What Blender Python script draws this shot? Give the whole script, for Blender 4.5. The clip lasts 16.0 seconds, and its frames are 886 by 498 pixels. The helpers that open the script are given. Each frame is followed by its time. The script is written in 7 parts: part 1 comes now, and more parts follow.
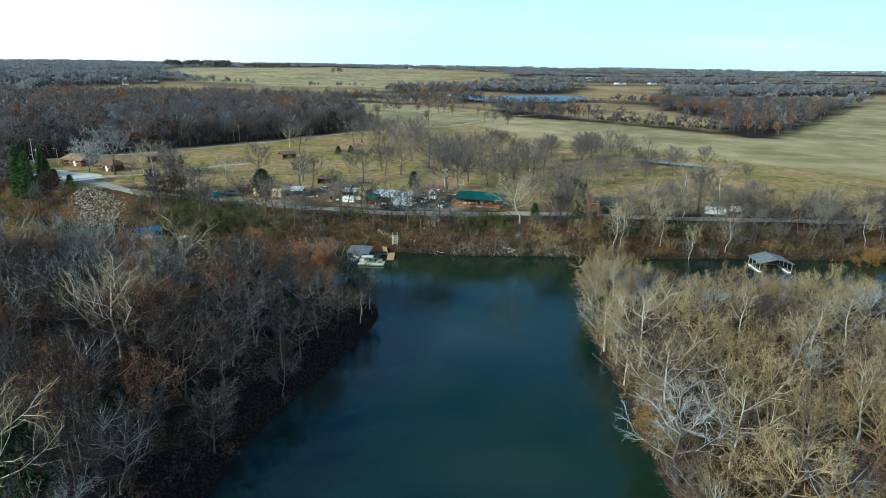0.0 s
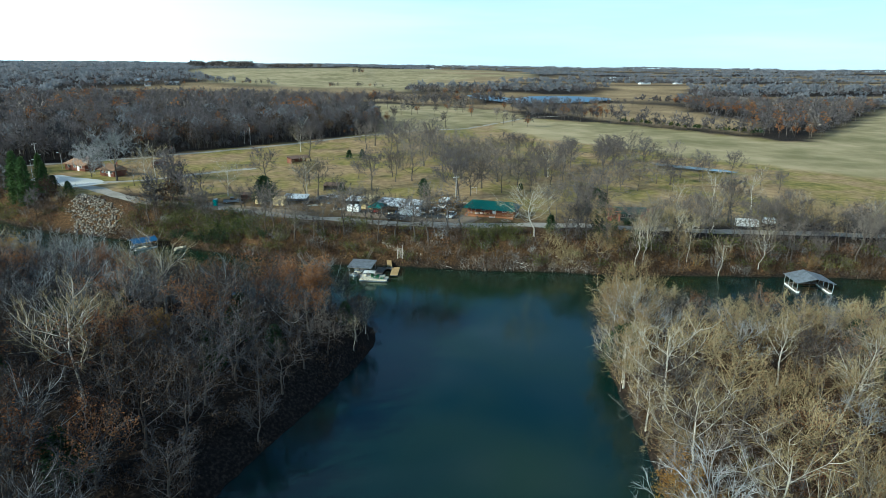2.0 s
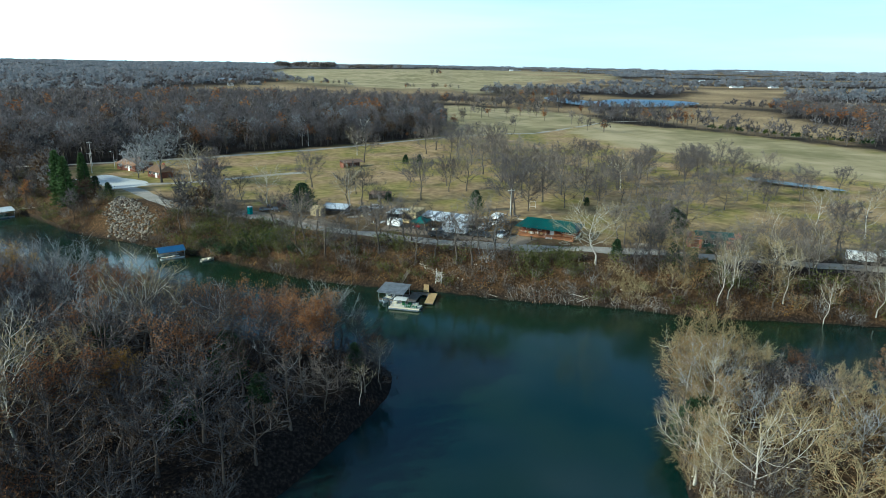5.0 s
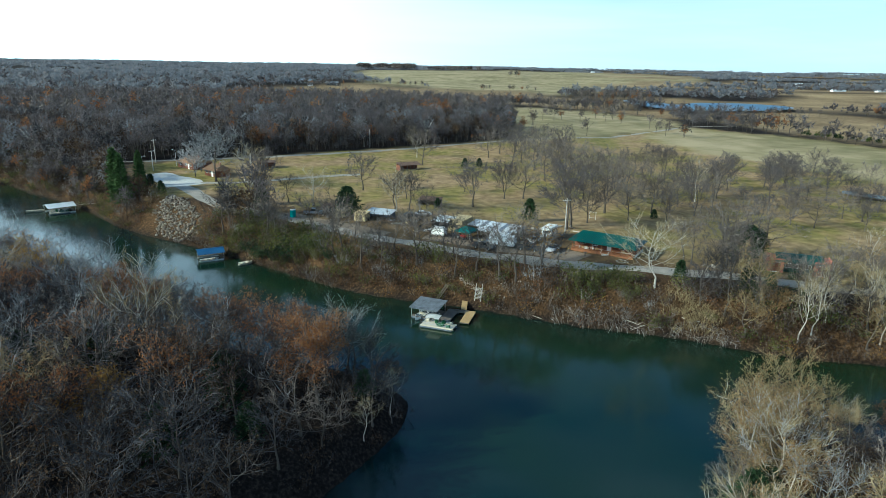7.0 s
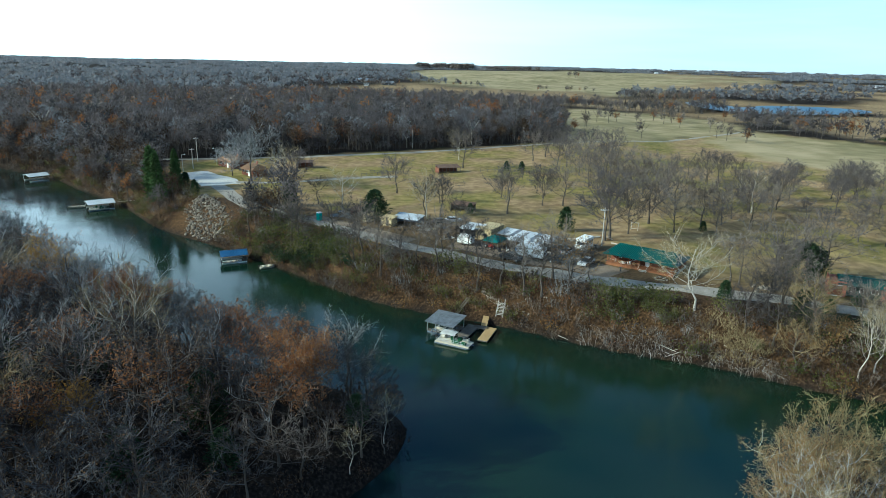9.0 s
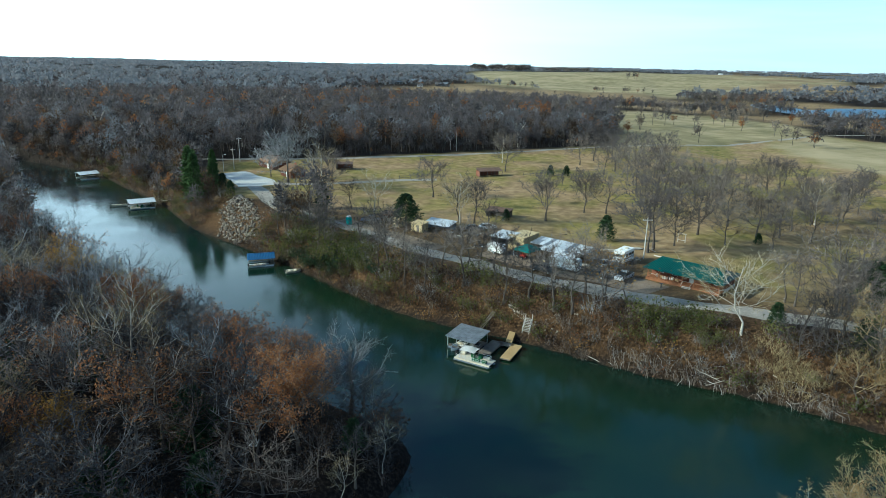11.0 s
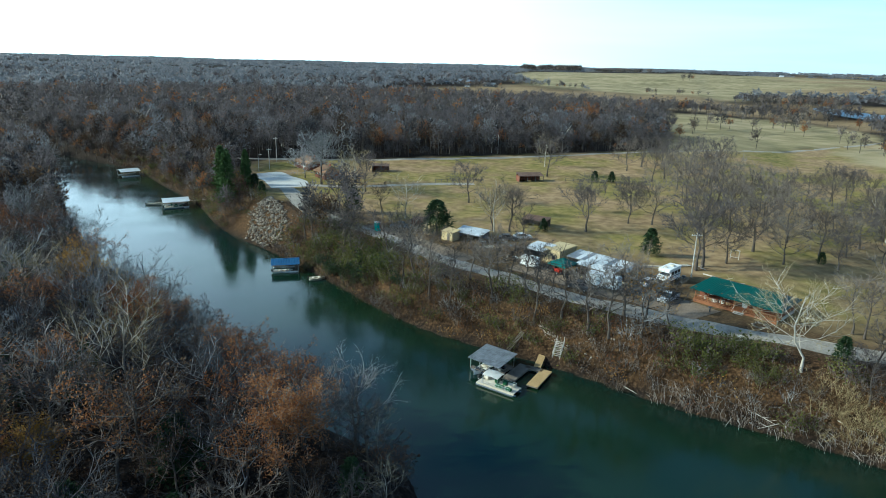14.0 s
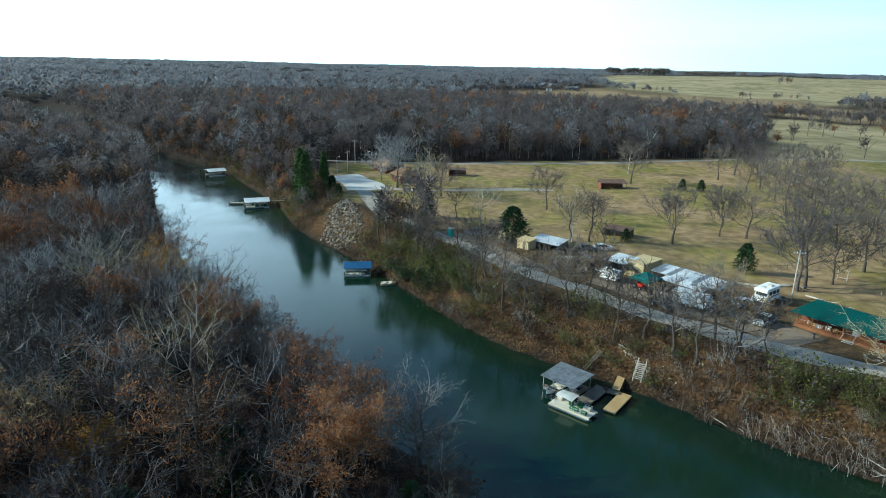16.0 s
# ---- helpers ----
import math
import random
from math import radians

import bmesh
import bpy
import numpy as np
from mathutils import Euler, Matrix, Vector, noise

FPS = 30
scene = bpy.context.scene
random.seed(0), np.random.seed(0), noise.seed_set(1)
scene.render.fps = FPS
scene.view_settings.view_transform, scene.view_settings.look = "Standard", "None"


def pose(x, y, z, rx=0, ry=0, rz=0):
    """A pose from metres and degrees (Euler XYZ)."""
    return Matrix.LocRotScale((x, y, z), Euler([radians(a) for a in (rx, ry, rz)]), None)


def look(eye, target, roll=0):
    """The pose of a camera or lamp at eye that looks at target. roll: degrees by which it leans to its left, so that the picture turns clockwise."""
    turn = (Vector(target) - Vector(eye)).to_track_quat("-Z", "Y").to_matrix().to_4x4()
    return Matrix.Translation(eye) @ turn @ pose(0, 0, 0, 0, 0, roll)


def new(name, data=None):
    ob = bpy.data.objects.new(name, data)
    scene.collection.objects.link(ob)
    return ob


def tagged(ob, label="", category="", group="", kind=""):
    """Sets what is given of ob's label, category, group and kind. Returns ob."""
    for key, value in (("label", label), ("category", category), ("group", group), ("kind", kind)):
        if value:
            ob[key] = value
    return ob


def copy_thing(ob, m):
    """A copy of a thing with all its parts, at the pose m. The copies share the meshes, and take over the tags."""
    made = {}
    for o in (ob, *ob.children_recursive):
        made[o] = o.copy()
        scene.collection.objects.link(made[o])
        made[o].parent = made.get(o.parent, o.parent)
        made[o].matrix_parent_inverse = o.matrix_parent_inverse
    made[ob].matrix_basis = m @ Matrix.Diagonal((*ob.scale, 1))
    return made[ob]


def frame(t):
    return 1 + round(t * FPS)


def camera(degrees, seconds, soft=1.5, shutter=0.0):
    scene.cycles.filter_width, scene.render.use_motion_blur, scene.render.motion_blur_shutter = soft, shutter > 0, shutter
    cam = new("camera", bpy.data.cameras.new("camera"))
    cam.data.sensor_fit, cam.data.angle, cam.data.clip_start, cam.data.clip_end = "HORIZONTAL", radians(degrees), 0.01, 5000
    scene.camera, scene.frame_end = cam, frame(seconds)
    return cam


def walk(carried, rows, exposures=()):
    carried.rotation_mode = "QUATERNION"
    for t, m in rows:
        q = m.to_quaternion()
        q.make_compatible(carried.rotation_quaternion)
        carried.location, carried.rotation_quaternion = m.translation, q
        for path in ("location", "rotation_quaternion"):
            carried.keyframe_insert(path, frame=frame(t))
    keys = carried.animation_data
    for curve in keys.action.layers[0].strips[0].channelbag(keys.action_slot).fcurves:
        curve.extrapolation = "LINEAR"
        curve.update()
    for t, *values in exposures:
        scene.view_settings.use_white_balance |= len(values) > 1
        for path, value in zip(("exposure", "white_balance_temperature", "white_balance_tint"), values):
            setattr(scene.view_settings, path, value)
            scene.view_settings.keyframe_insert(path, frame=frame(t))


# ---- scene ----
cam = camera(70.5, 16.0, 0.5)
PATH = [
    (0, (-17.94, -167.26, 50.90), (-17.5487, -165.1854, 50.2812), 0.8),
    (0.5, (-16.33, -164.95, 51.03), (-15.9623, -162.8714, 50.4101), 0.7),
    (1, (-15.03, -162.05, 51.07), (-14.6770, -159.9688, 50.4502), 0.7),
    (1.5, (-13.98, -158.88, 51.10), (-13.6332, -156.7975, 50.4813), 0.8),
    (2, (-12.32, -155.85, 51.30), (-12.0030, -153.7629, 50.6806), 0.6),
    (2.5, (-10.77, -152.79, 51.35), (-10.4979, -150.6967, 50.7302), 0.6),
    (3, (-9.20, -149.57, 51.40), (-8.9808, -147.4705, 50.7802), 0.5),
    (5.5, (-0.83, -131.67, 50.36), (-0.8261, -129.5586, 49.7421), 0.9),
    (6, (1.16, -128.53, 50.10), (1.0946, -126.4196, 49.4821), 0.8),
    (6.5, (3.03, -125.81, 49.97), (2.8964, -123.7022, 49.3540), 0.8),
    (7, (4.59, -123.07, 49.95), (4.3887, -120.9677, 49.3337), 1.0),
    (7.5, (6.27, -120.66, 49.90), (6.0020, -118.5654, 49.2829), 1.0),
    (8, (7.80, -118.23, 49.82), (7.4755, -116.1434, 49.2029), 1.0),
    (8.5, (9.15, -116.00, 49.85), (8.7916, -113.9192, 49.2320), 1.1),
    (11, (14.23, -105.37, 49.51), (13.6572, -103.3379, 48.8914), 1.1),
    (11.5, (14.87, -103.78, 49.47), (14.2449, -101.7627, 48.8538), 1.0),
    (12, (15.18, -101.92, 49.37), (14.5146, -99.9154, 48.7546), 1.0),
    (12.5, (15.28, -99.87, 49.49), (14.5898, -97.8746, 48.8718), 1.1),
    (13, (15.23, -98.17, 49.39), (14.5286, -96.1784, 48.7722), 1.2),
    (13.5, (15.06, -96.83, 49.46), (14.3531, -94.8412, 48.8395), 1.3),
    (14, (14.97, -95.84, 49.47), (14.2461, -93.8577, 48.8484), 1.4),
    (14.5, (14.84, -95.22, 49.29), (14.0256, -93.2719, 48.6722), 1.1),
    (15, (14.72, -94.29, 49.50), (13.7979, -92.3918, 48.8781), 1.3),
    (15.5, (14.14, -92.99, 49.38), (13.1873, -91.1067, 48.7592), 1.3),
    (16, (13.49, -91.36, 49.08), (12.5222, -89.4827, 48.4644), 1.2),
]
walk(cam, [(t, look(eye, target, roll)) for t, eye, target, roll in PATH],
     exposures=[(0, 0.38, 5250, -10), (16, 0.38, 5200, -10)])

# ---- light ----
SUN_EL, SUN_AZ = 26.0, math.degrees(math.atan2(-0.93, -0.37))   # azimuth from +y towards +x
to_sun = Vector((math.sin(radians(SUN_AZ)) * math.cos(radians(SUN_EL)),
                 math.cos(radians(SUN_AZ)) * math.cos(radians(SUN_EL)), math.sin(radians(SUN_EL))))
world = bpy.data.worlds.new("sky")
scene.world = world
world.use_nodes = True
wn, wl = world.node_tree.nodes, world.node_tree.links
sky = wn.new("ShaderNodeTexSky")
sky.sky_type, sky.sun_disc = "NISHITA", False
sky.sun_elevation, sky.sun_rotation = radians(SUN_EL), radians(SUN_AZ)
sky.air_density, sky.dust_density, sky.ozone_density = 1.0, 2.0, 1.0
# thin streaks of high cloud
wco = wn.new("ShaderNodeTexCoord")
wmap = wn.new("ShaderNodeMapping")
wmap.inputs["Scale"].default_value = (1.2, 2.2, 14.0)
wnoise = wn.new("ShaderNodeTexNoise")
wnoise.inputs["Scale"].default_value, wnoise.inputs["Detail"].default_value = 1.6, 6.0
wramp = wn.new("ShaderNodeValToRGB")
wramp.color_ramp.elements[0].position, wramp.color_ramp.elements[1].position = 0.45, 0.75
wramp.color_ramp.elements[1].color = (0.3, 0.3, 0.3, 1)
wmix = wn.new("ShaderNodeMixRGB")
wmix.inputs["Color2"].default_value = (26.0, 27.0, 27.0, 1)
wl.new(wco.outputs["Generated"], wmap.inputs["Vector"])
wl.new(wmap.outputs["Vector"], wnoise.inputs["Vector"])
wl.new(wnoise.outputs["Fac"], wramp.inputs["Fac"])
wl.new(wramp.outputs["Color"], wmix.inputs["Fac"])
# bright haze low over the horizon
wsep = wn.new("ShaderNodeSeparateXYZ")
wl.new(wco.outputs["Generated"], wsep.inputs["Vector"])
whaze = wn.new("ShaderNodeMapRange")
whaze.interpolation_type = "SMOOTHSTEP"
whaze.inputs["From Min"].default_value, whaze.inputs["From Max"].default_value = 0.03, 0.36
whaze.inputs["To Min"].default_value, whaze.inputs["To Max"].default_value = 0.85, 0.0
wl.new(wsep.outputs["Z"], whaze.inputs["Value"])
# the haze glows more towards the sun
wdot = wn.new("ShaderNodeVectorMath")
wdot.operation = "DOT_PRODUCT"
wdot.inputs[1].default_value = Vector((to_sun.x, to_sun.y, 0)).normalized()
wl.new(wco.outputs["Generated"], wdot.inputs[0])
wglow = wn.new("ShaderNodeMapRange")
wglow.interpolation_type = "SMOOTHSTEP"
wglow.inputs["From Min"].default_value, wglow.inputs["From Max"].default_value = -0.6, 0.7
wl.new(wdot.outputs["Value"], wglow.inputs["Value"])
whue = wn.new("ShaderNodeMixRGB")
whue.inputs["Color1"].default_value, whue.inputs["Color2"].default_value = (18.0, 20.6, 22.0, 1), (54.0, 59.5, 62.5, 1)
wl.new(wglow.outputs["Result"], whue.inputs["Fac"])
wreach = wn.new("ShaderNodeMath")
wreach.operation, wreach.inputs[1].default_value, wreach.inputs[2].default_value = "MULTIPLY_ADD", 0.5, 0.28
wl.new(wglow.outputs["Result"], wreach.inputs[0])
wl.new(wreach.outputs[0], whaze.inputs["From Max"])
wfog = wn.new("ShaderNodeMixRGB")
wl.new(whue.outputs["Color"], wfog.inputs["Color2"])
wl.new(whaze.outputs["Result"], wfog.inputs["Fac"])
# a deep clear blue above the haze
wblue = wn.new("ShaderNodeMixRGB")
wblue.blend_type, wblue.inputs["Fac"].default_value, wblue.inputs["Color2"].default_value = "MULTIPLY", 1.0, (0.8, 1.5, 2.15, 1)
wl.new(sky.outputs["Color"], wblue.inputs["Color1"])
wl.new(wblue.outputs["Color"], wfog.inputs["Color1"])
wl.new(wfog.outputs["Color"], wmix.inputs["Color1"])
wl.new(wmix.outputs["Color"], wn["Background"].inputs["Color"])
wn["Background"].inputs["Strength"].default_value = 0.042

sun = new("sun", bpy.data.lights.new("sun", "SUN"))
sun.data.energy, sun.data.angle, sun.data.color = 5.0, radians(0.6), (1.0, 0.85, 0.65)
sun.matrix_world = look((0, 0, 200), Vector((0, 0, 200)) - to_sun)


# ---- materials ----
def material(name, rough=0.8, metal=0.0, spec=0.3):
    m = bpy.data.materials.new(name)
    m.use_nodes = True
    b = m.node_tree.nodes["Principled BSDF"]
    b.inputs["Roughness"].default_value, b.inputs["Metallic"].default_value = rough, metal
    b.inputs["Specular IOR Level"].default_value = spec
    return m, m.node_tree.nodes, m.node_tree.links, b


def ramp(nodes, stops):
    r = nodes.new("ShaderNodeValToRGB")
    e = r.color_ramp.elements
    while len(e) < len(stops):
        e.new(0.5)
    for k, (p, c) in zip(e, stops):
        k.position, k.color = p, (*c, 1)
    return r


def noisy(name, c1, c2, scale=3.0, fine=40.0, rough=0.8, metal=0.0, spec=0.3, bump=0.2, depth=0.02):
    """A painted, wooden or stony surface: two colours by noise at two scales, with relief."""
    m, n, l, b = material(name, rough, metal, spec)
    co = n.new("ShaderNodeTexCoord")
    big, small = n.new("ShaderNodeTexNoise"), n.new("ShaderNodeTexNoise")
    big.inputs["Scale"].default_value, small.inputs["Scale"].default_value = scale, fine
    big.inputs["Detail"].default_value = small.inputs["Detail"].default_value = 5
    add = n.new("ShaderNodeMath")
    add.operation = "ADD"
    l.new(co.outputs["Object"], big.inputs["Vector"])
    l.new(co.outputs["Object"], small.inputs["Vector"])
    l.new(big.outputs["Fac"], add.inputs[0])
    l.new(small.outputs["Fac"], add.inputs[1])
    r = ramp(n, [(0.35, c1), (0.65, c2)])
    half = n.new("ShaderNodeMath")
    half.operation, half.inputs[1].default_value = "MULTIPLY", 0.5
    l.new(add.outputs[0], half.inputs[0])
    l.new(half.outputs[0], r.inputs["Fac"])
    l.new(r.outputs["Color"], b.inputs["Base Color"])
    bp = n.new("ShaderNodeBump")
    bp.inputs["Strength"].default_value, bp.inputs["Distance"].default_value = bump, depth
    l.new(small.outputs["Fac"], bp.inputs["Height"])
    l.new(bp.outputs["Normal"], b.inputs["Normal"])
    return m


def island(name, stops, rough=0.85, translucent=False):
    """Bark, twigs and leaves: each separate piece takes its own tone."""
    m, n, l, b = material(name, rough, 0, 0.15)
    g = n.new("ShaderNodeNewGeometry")
    o = n.new("ShaderNodeObjectInfo")
    tone = n.new("ShaderNodeAttribute")
    tone.attribute_name = "tone"
    ad, sc, both_, wrap = (n.new("ShaderNodeMath") for _ in range(4))
    both_.operation, wrap.operation = "ADD", "FRACT"
    l.new(tone.outputs["Fac"], both_.inputs[0])
    l.new(o.outputs["Random"], both_.inputs[1])
    l.new(both_.outputs[0], wrap.inputs[0])
    ad.operation, ad.inputs[1].default_value = "MULTIPLY_ADD", 0.58
    sc.operation, sc.inputs[1].default_value = "MULTIPLY", 0.42
    l.new(g.outputs["Random Per Island"], ad.inputs[0])
    l.new(wrap.outputs[0], sc.inputs[0])
    l.new(sc.outputs[0], ad.inputs[2])
    r = ramp(n, stops)
    l.new(ad.outputs[0], r.inputs["Fac"])
    l.new(r.outputs["Color"], b.inputs["Base Color"])
    if translucent:
        # fine twigs scatter light to every side
        through_it, blend = n.new("ShaderNodeBsdfTranslucent"), n.new("ShaderNodeMixShader")
        l.new(r.outputs["Color"], through_it.inputs["Color"])
        l.new(b.outputs["BSDF"], blend.inputs[1])
        l.new(through_it.outputs["BSDF"], blend.inputs[2])
        l.new(blend.outputs["Shader"], n["Material Output"].inputs["Surface"])
    return m


M_BARK = island("bark_grey", [(0, (0.05, 0.042, 0.036)), (1, (0.13, 0.108, 0.09))])
M_PALE = island("bark_pale", [(0, (0.3, 0.272, 0.232)), (1, (0.54, 0.495, 0.425))])
M_TWIG = island("twig_grey", [(0, (0.1, 0.098, 0.1)), (0.5, (0.22, 0.215, 0.215)), (1, (0.46, 0.45, 0.44))])
M_TWIGB = island("twig_brown", [(0, (0.05, 0.039, 0.034)), (0.5, (0.13, 0.108, 0.094)), (1, (0.28, 0.238, 0.205))])
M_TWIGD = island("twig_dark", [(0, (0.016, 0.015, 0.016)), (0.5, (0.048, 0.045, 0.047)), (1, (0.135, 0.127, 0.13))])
M_TWIGP = island("twig_pale", [(0, (0.11, 0.083, 0.043)), (0.5, (0.22, 0.17, 0.09)), (1, (0.37, 0.3, 0.175))])
M_RUST = island("leaf_rust", [(0, (0.1, 0.042, 0.02)), (0.5, (0.23, 0.1, 0.042)), (1, (0.38, 0.2, 0.085))], translucent=True)
M_GOLD = island("leaf_gold", [(0, (0.18, 0.09, 0.02)), (0.5, (0.34, 0.19, 0.045)), (1, (0.46, 0.3, 0.09))], translucent=True)
M_OLIVE = island("leaf_olive", [(0, (0.03, 0.04, 0.012)), (0.5, (0.09, 0.1, 0.027)), (1, (0.23, 0.22, 0.06))], translucent=True)
M_CEDAR = island("leaf_cedar", [(0, (0.01, 0.024, 0.01)), (0.5, (0.026, 0.05, 0.02)), (1, (0.055, 0.085, 0.032))])
M_PINE = island("leaf_pine", [(0, (0.03, 0.056, 0.016)), (0.5, (0.07, 0.112, 0.034)), (1, (0.14, 0.185, 0.065))])
M_TANL = island("leaf_tan", [(0, (0.15, 0.08, 0.035)), (0.5, (0.27, 0.16, 0.075)), (1, (0.4, 0.27, 0.14))], translucent=True)
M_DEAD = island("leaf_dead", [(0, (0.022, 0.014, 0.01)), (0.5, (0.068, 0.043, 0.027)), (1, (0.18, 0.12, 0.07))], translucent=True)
# Distance haze is put into this colour: paler and bluer than the nearer twigs.
M_FARWOOD = island("far_crowns_haze_tint", [(0, (0.15, 0.156, 0.176)), (0.5, (0.195, 0.198, 0.215)), (0.85, (0.235, 0.228, 0.235)), (1, (0.27, 0.215, 0.18))], translucent=True)
M_MAUVE = island("twig_mauve", [(0, (0.062, 0.054, 0.056)), (0.5, (0.116, 0.102, 0.103)), (1, (0.19, 0.167, 0.166))], translucent=True)
TREEMATS = [M_BARK, M_PALE, M_TWIG, M_TWIGB, M_TWIGP, M_RUST, M_GOLD, M_OLIVE, M_CEDAR, M_PINE, M_FARWOOD, M_TWIGD, M_DEAD, M_MAUVE, M_TANL]
BARK, PALE, TWIG, TWIGB, TWIGP, RUST, GOLD, OLIVE, CEDAR, PINE, FARW, TWIGD, DEAD, MAUVE, TANL = range(15)

# ---- plan of the land ----
MAIN_BANK = [(-700, 330), (-420, 205), (-305, 148), (-217, 122), (-175, 98), (-142, 78), (-110, 53), (-80, 38),
             (-55, 24), (-38, 14), (-23, 7.5), (0, 2.5), (20, -3.5), (41, -7.5), (58, -13), (90, -17), (150, -32), (420, -120)]
EAST_SHORE = [(420, -150), (220, -85), (150, -62), (110, -57), (80, -48), (60, -42), (47, -39), (40, -43), (35, -52),
              (31, -65), (27, -87), (22, -110), (19, -140), (10, -320)]
WEST_SHORE = [(-75, -320), (-48, -150), (-34, -98.4), (-27.4, -82), (-20, -69), (-12.5, -55), (-8.3, -44), (-8.8, -38), (-13, -33.5),
              (-22, -30), (-38, -26), (-55, -20), (-72, -10), (-90, -2), (-112, 11), (-139, 27), (-187, 62), (-244, 102), (-312, 138), (-420, 168), (-700, 285)]


def smooth_line(pts, per=4):
    p = np.array([pts[0], *pts, pts[-1]], float)
    out = []
    for a, b, c, d in zip(p, p[1:], p[2:], p[3:]):
        for k in range(per):
            u = k / per
            out.append(0.5 * (2 * b + (c - a) * u + (2 * a - 5 * b + 4 * c - d) * u * u + (3 * b - a - 3 * c + d) * u ** 3))
    return np.array([*out, p[-1]])


MAIN, EAST, WEST = (smooth_line(v) for v in (MAIN_BANK, EAST_SHORE, WEST_SHORE))
WATER = np.vstack([MAIN, EAST, WEST])


def away(x, y, line, closed=True):
    """Distance from each point to a line of points; negative inside if it is closed."""
    x, y = np.asarray(x, float), np.asarray(y, float)
    d = np.full(x.shape, 1e9)
    inside = np.zeros(x.shape, bool)
    ring = np.vstack([line, line[:1]]) if closed else line
    for (ax, ay), (bx, by) in zip(ring, ring[1:]):
        ex, ey = bx - ax, by - ay
        u = np.clip(((x - ax) * ex + (y - ay) * ey) / (ex * ex + ey * ey + 1e-9), 0, 1)
        d = np.minimum(d, (x - ax - u * ex) ** 2 + (y - ay - u * ey) ** 2)
        if closed:
            hit = ((ay > y) != (by > y)) & (x < ex * (y - ay) / (ey + 1e-12) + ax)
            inside ^= hit
    d = np.sqrt(d)
    return np.where(inside, -d, d) if closed else d


def step(a, b, v):
    u = np.clip((v - a) / (b - a), 0, 1)
    return u * u * (3 - 2 * u)


def wave(x, y, size, seed=0):
    """Smooth uneven values between about -1 and 1."""
    r = np.random.RandomState(seed + 77)
    out = np.zeros(np.shape(x))
    for k in range(7):
        a, p, s = r.uniform(0, 6.28), r.uniform(0, 6.28), size * r.uniform(0.6, 1.7)
        out = out + np.sin((np.cos(a) * x + np.sin(a) * y) * 6.28 / s + p)
    return out / 3.2


FAR_POND = np.array([(165, 700), (176, 625), (198, 590), (245, 596), (300, 630), (335, 690), (310, 745), (250, 740), (215, 690), (192, 765), (170, 765)], float)
NEAR_POND = np.array([(131, 118), (142, 106), (150, 99), (155, 97), (154, 103), (147, 111), (140, 118), (134, 123)], float)


def side_of(x, y):
    """1 on the main bank, 2 on the east shore, 3 on the west shore."""
    a, b, c = (away(x, y, v, False) for v in (MAIN, EAST, WEST))
    return np.where((a <= b) & (a <= c), 1, np.where(b <= c, 2, 3))


def land(x, y):
    x, y = np.asarray(x, float), np.asarray(y, float)
    d = away(x, y, WATER)
    who = side_of(x, y)
    top = 8.4 - 2.2 * step(35, 75, x) + 0.6 * step(-40, -90, x) + 1.2 * step(60, 260, y)
    wide = 9.0 + 5.0 * step(-15, -60, x)
    main = top * (1 - (1 - np.clip(d / wide, 0, 1)) ** 1.6) + 0.15 * wave(x, y, 14, 1) * step(1, 6, d)
    west = 4.2 * (1 - (1 - np.clip(d / 7, 0, 1)) ** 1.7) + 4.0 * step(8, 70, d) + 0.5 * wave(x, y, 25, 2) * step(2, 10, d)
    east = 2.2 * (1 - (1 - np.clip(d / 6, 0, 1)) ** 1.7) + 2.5 * step(8, 80, d) + 0.4 * wave(x, y, 22, 3) * step(2, 10, d)
    z = np.where(who == 1, main, np.where(who == 2, east, west))
    far = np.hypot(x, y + 100)
    z = z + step(700, 4300, far) * 30 + step(350, 1500, far) * 4 * wave(x, y, 900, 4)
    hill = np.exp(-(((x - 120) / 700) ** 2 + ((y - 2050) / 520) ** 2))
    z = z + 15 * hill
    for pond, level in ((FAR_POND, 9.3), (NEAR_POND, 7.3)):
        e = away(x, y, pond)
        z = np.where(e < 40, z + (level - 1.2 - z) * step(25, -6, e), z)
    return np.where(d < 0, -0.25 - np.minimum(3.0, -d * 0.35), z)


def np_mesh(name, verts, faces, mats, index=None, smooth=False, tone=None):
    me = bpy.data.meshes.new(name)
    verts, faces = np.asarray(verts, np.float32), np.asarray(faces, np.int32)
    n, k = faces.shape
    me.vertices.add(len(verts))
    me.vertices.foreach_set("co", verts.ravel())
    me.loops.add(n * k)
    me.loops.foreach_set("vertex_index", faces.ravel())
    me.polygons.add(n)
    me.polygons.foreach_set("loop_start", np.arange(0, n * k, k, dtype=np.int32))
    me.polygons.foreach_set("loop_total", np.full(n, k, np.int32))
    for m in mats:
        me.materials.append(m)
    if index is not None:
        me.polygons.foreach_set("material_index", np.asarray(index, np.int32))
    if smooth:
        me.polygons.foreach_set("use_smooth", np.ones(n, bool))
    me.update(calc_edges=True)
    if tone is not None:
        me.attributes.new("tone", "FLOAT", "FACE").data.foreach_set("value", np.asarray(tone, np.float32))
    return me


def graded(lo, hi, fine, reach, ratio=1.085):
    mid = list(np.arange(lo, hi + 0.01, fine))
    s, a, b = fine, [], []
    v = lo
    while v > -reach:
        s *= ratio
        v -= s
        a.append(v)
    s, v = fine, hi
    while v < reach:
        s *= ratio
        v += s
        b.append(v)
    return np.array(a[::-1] + mid + b)


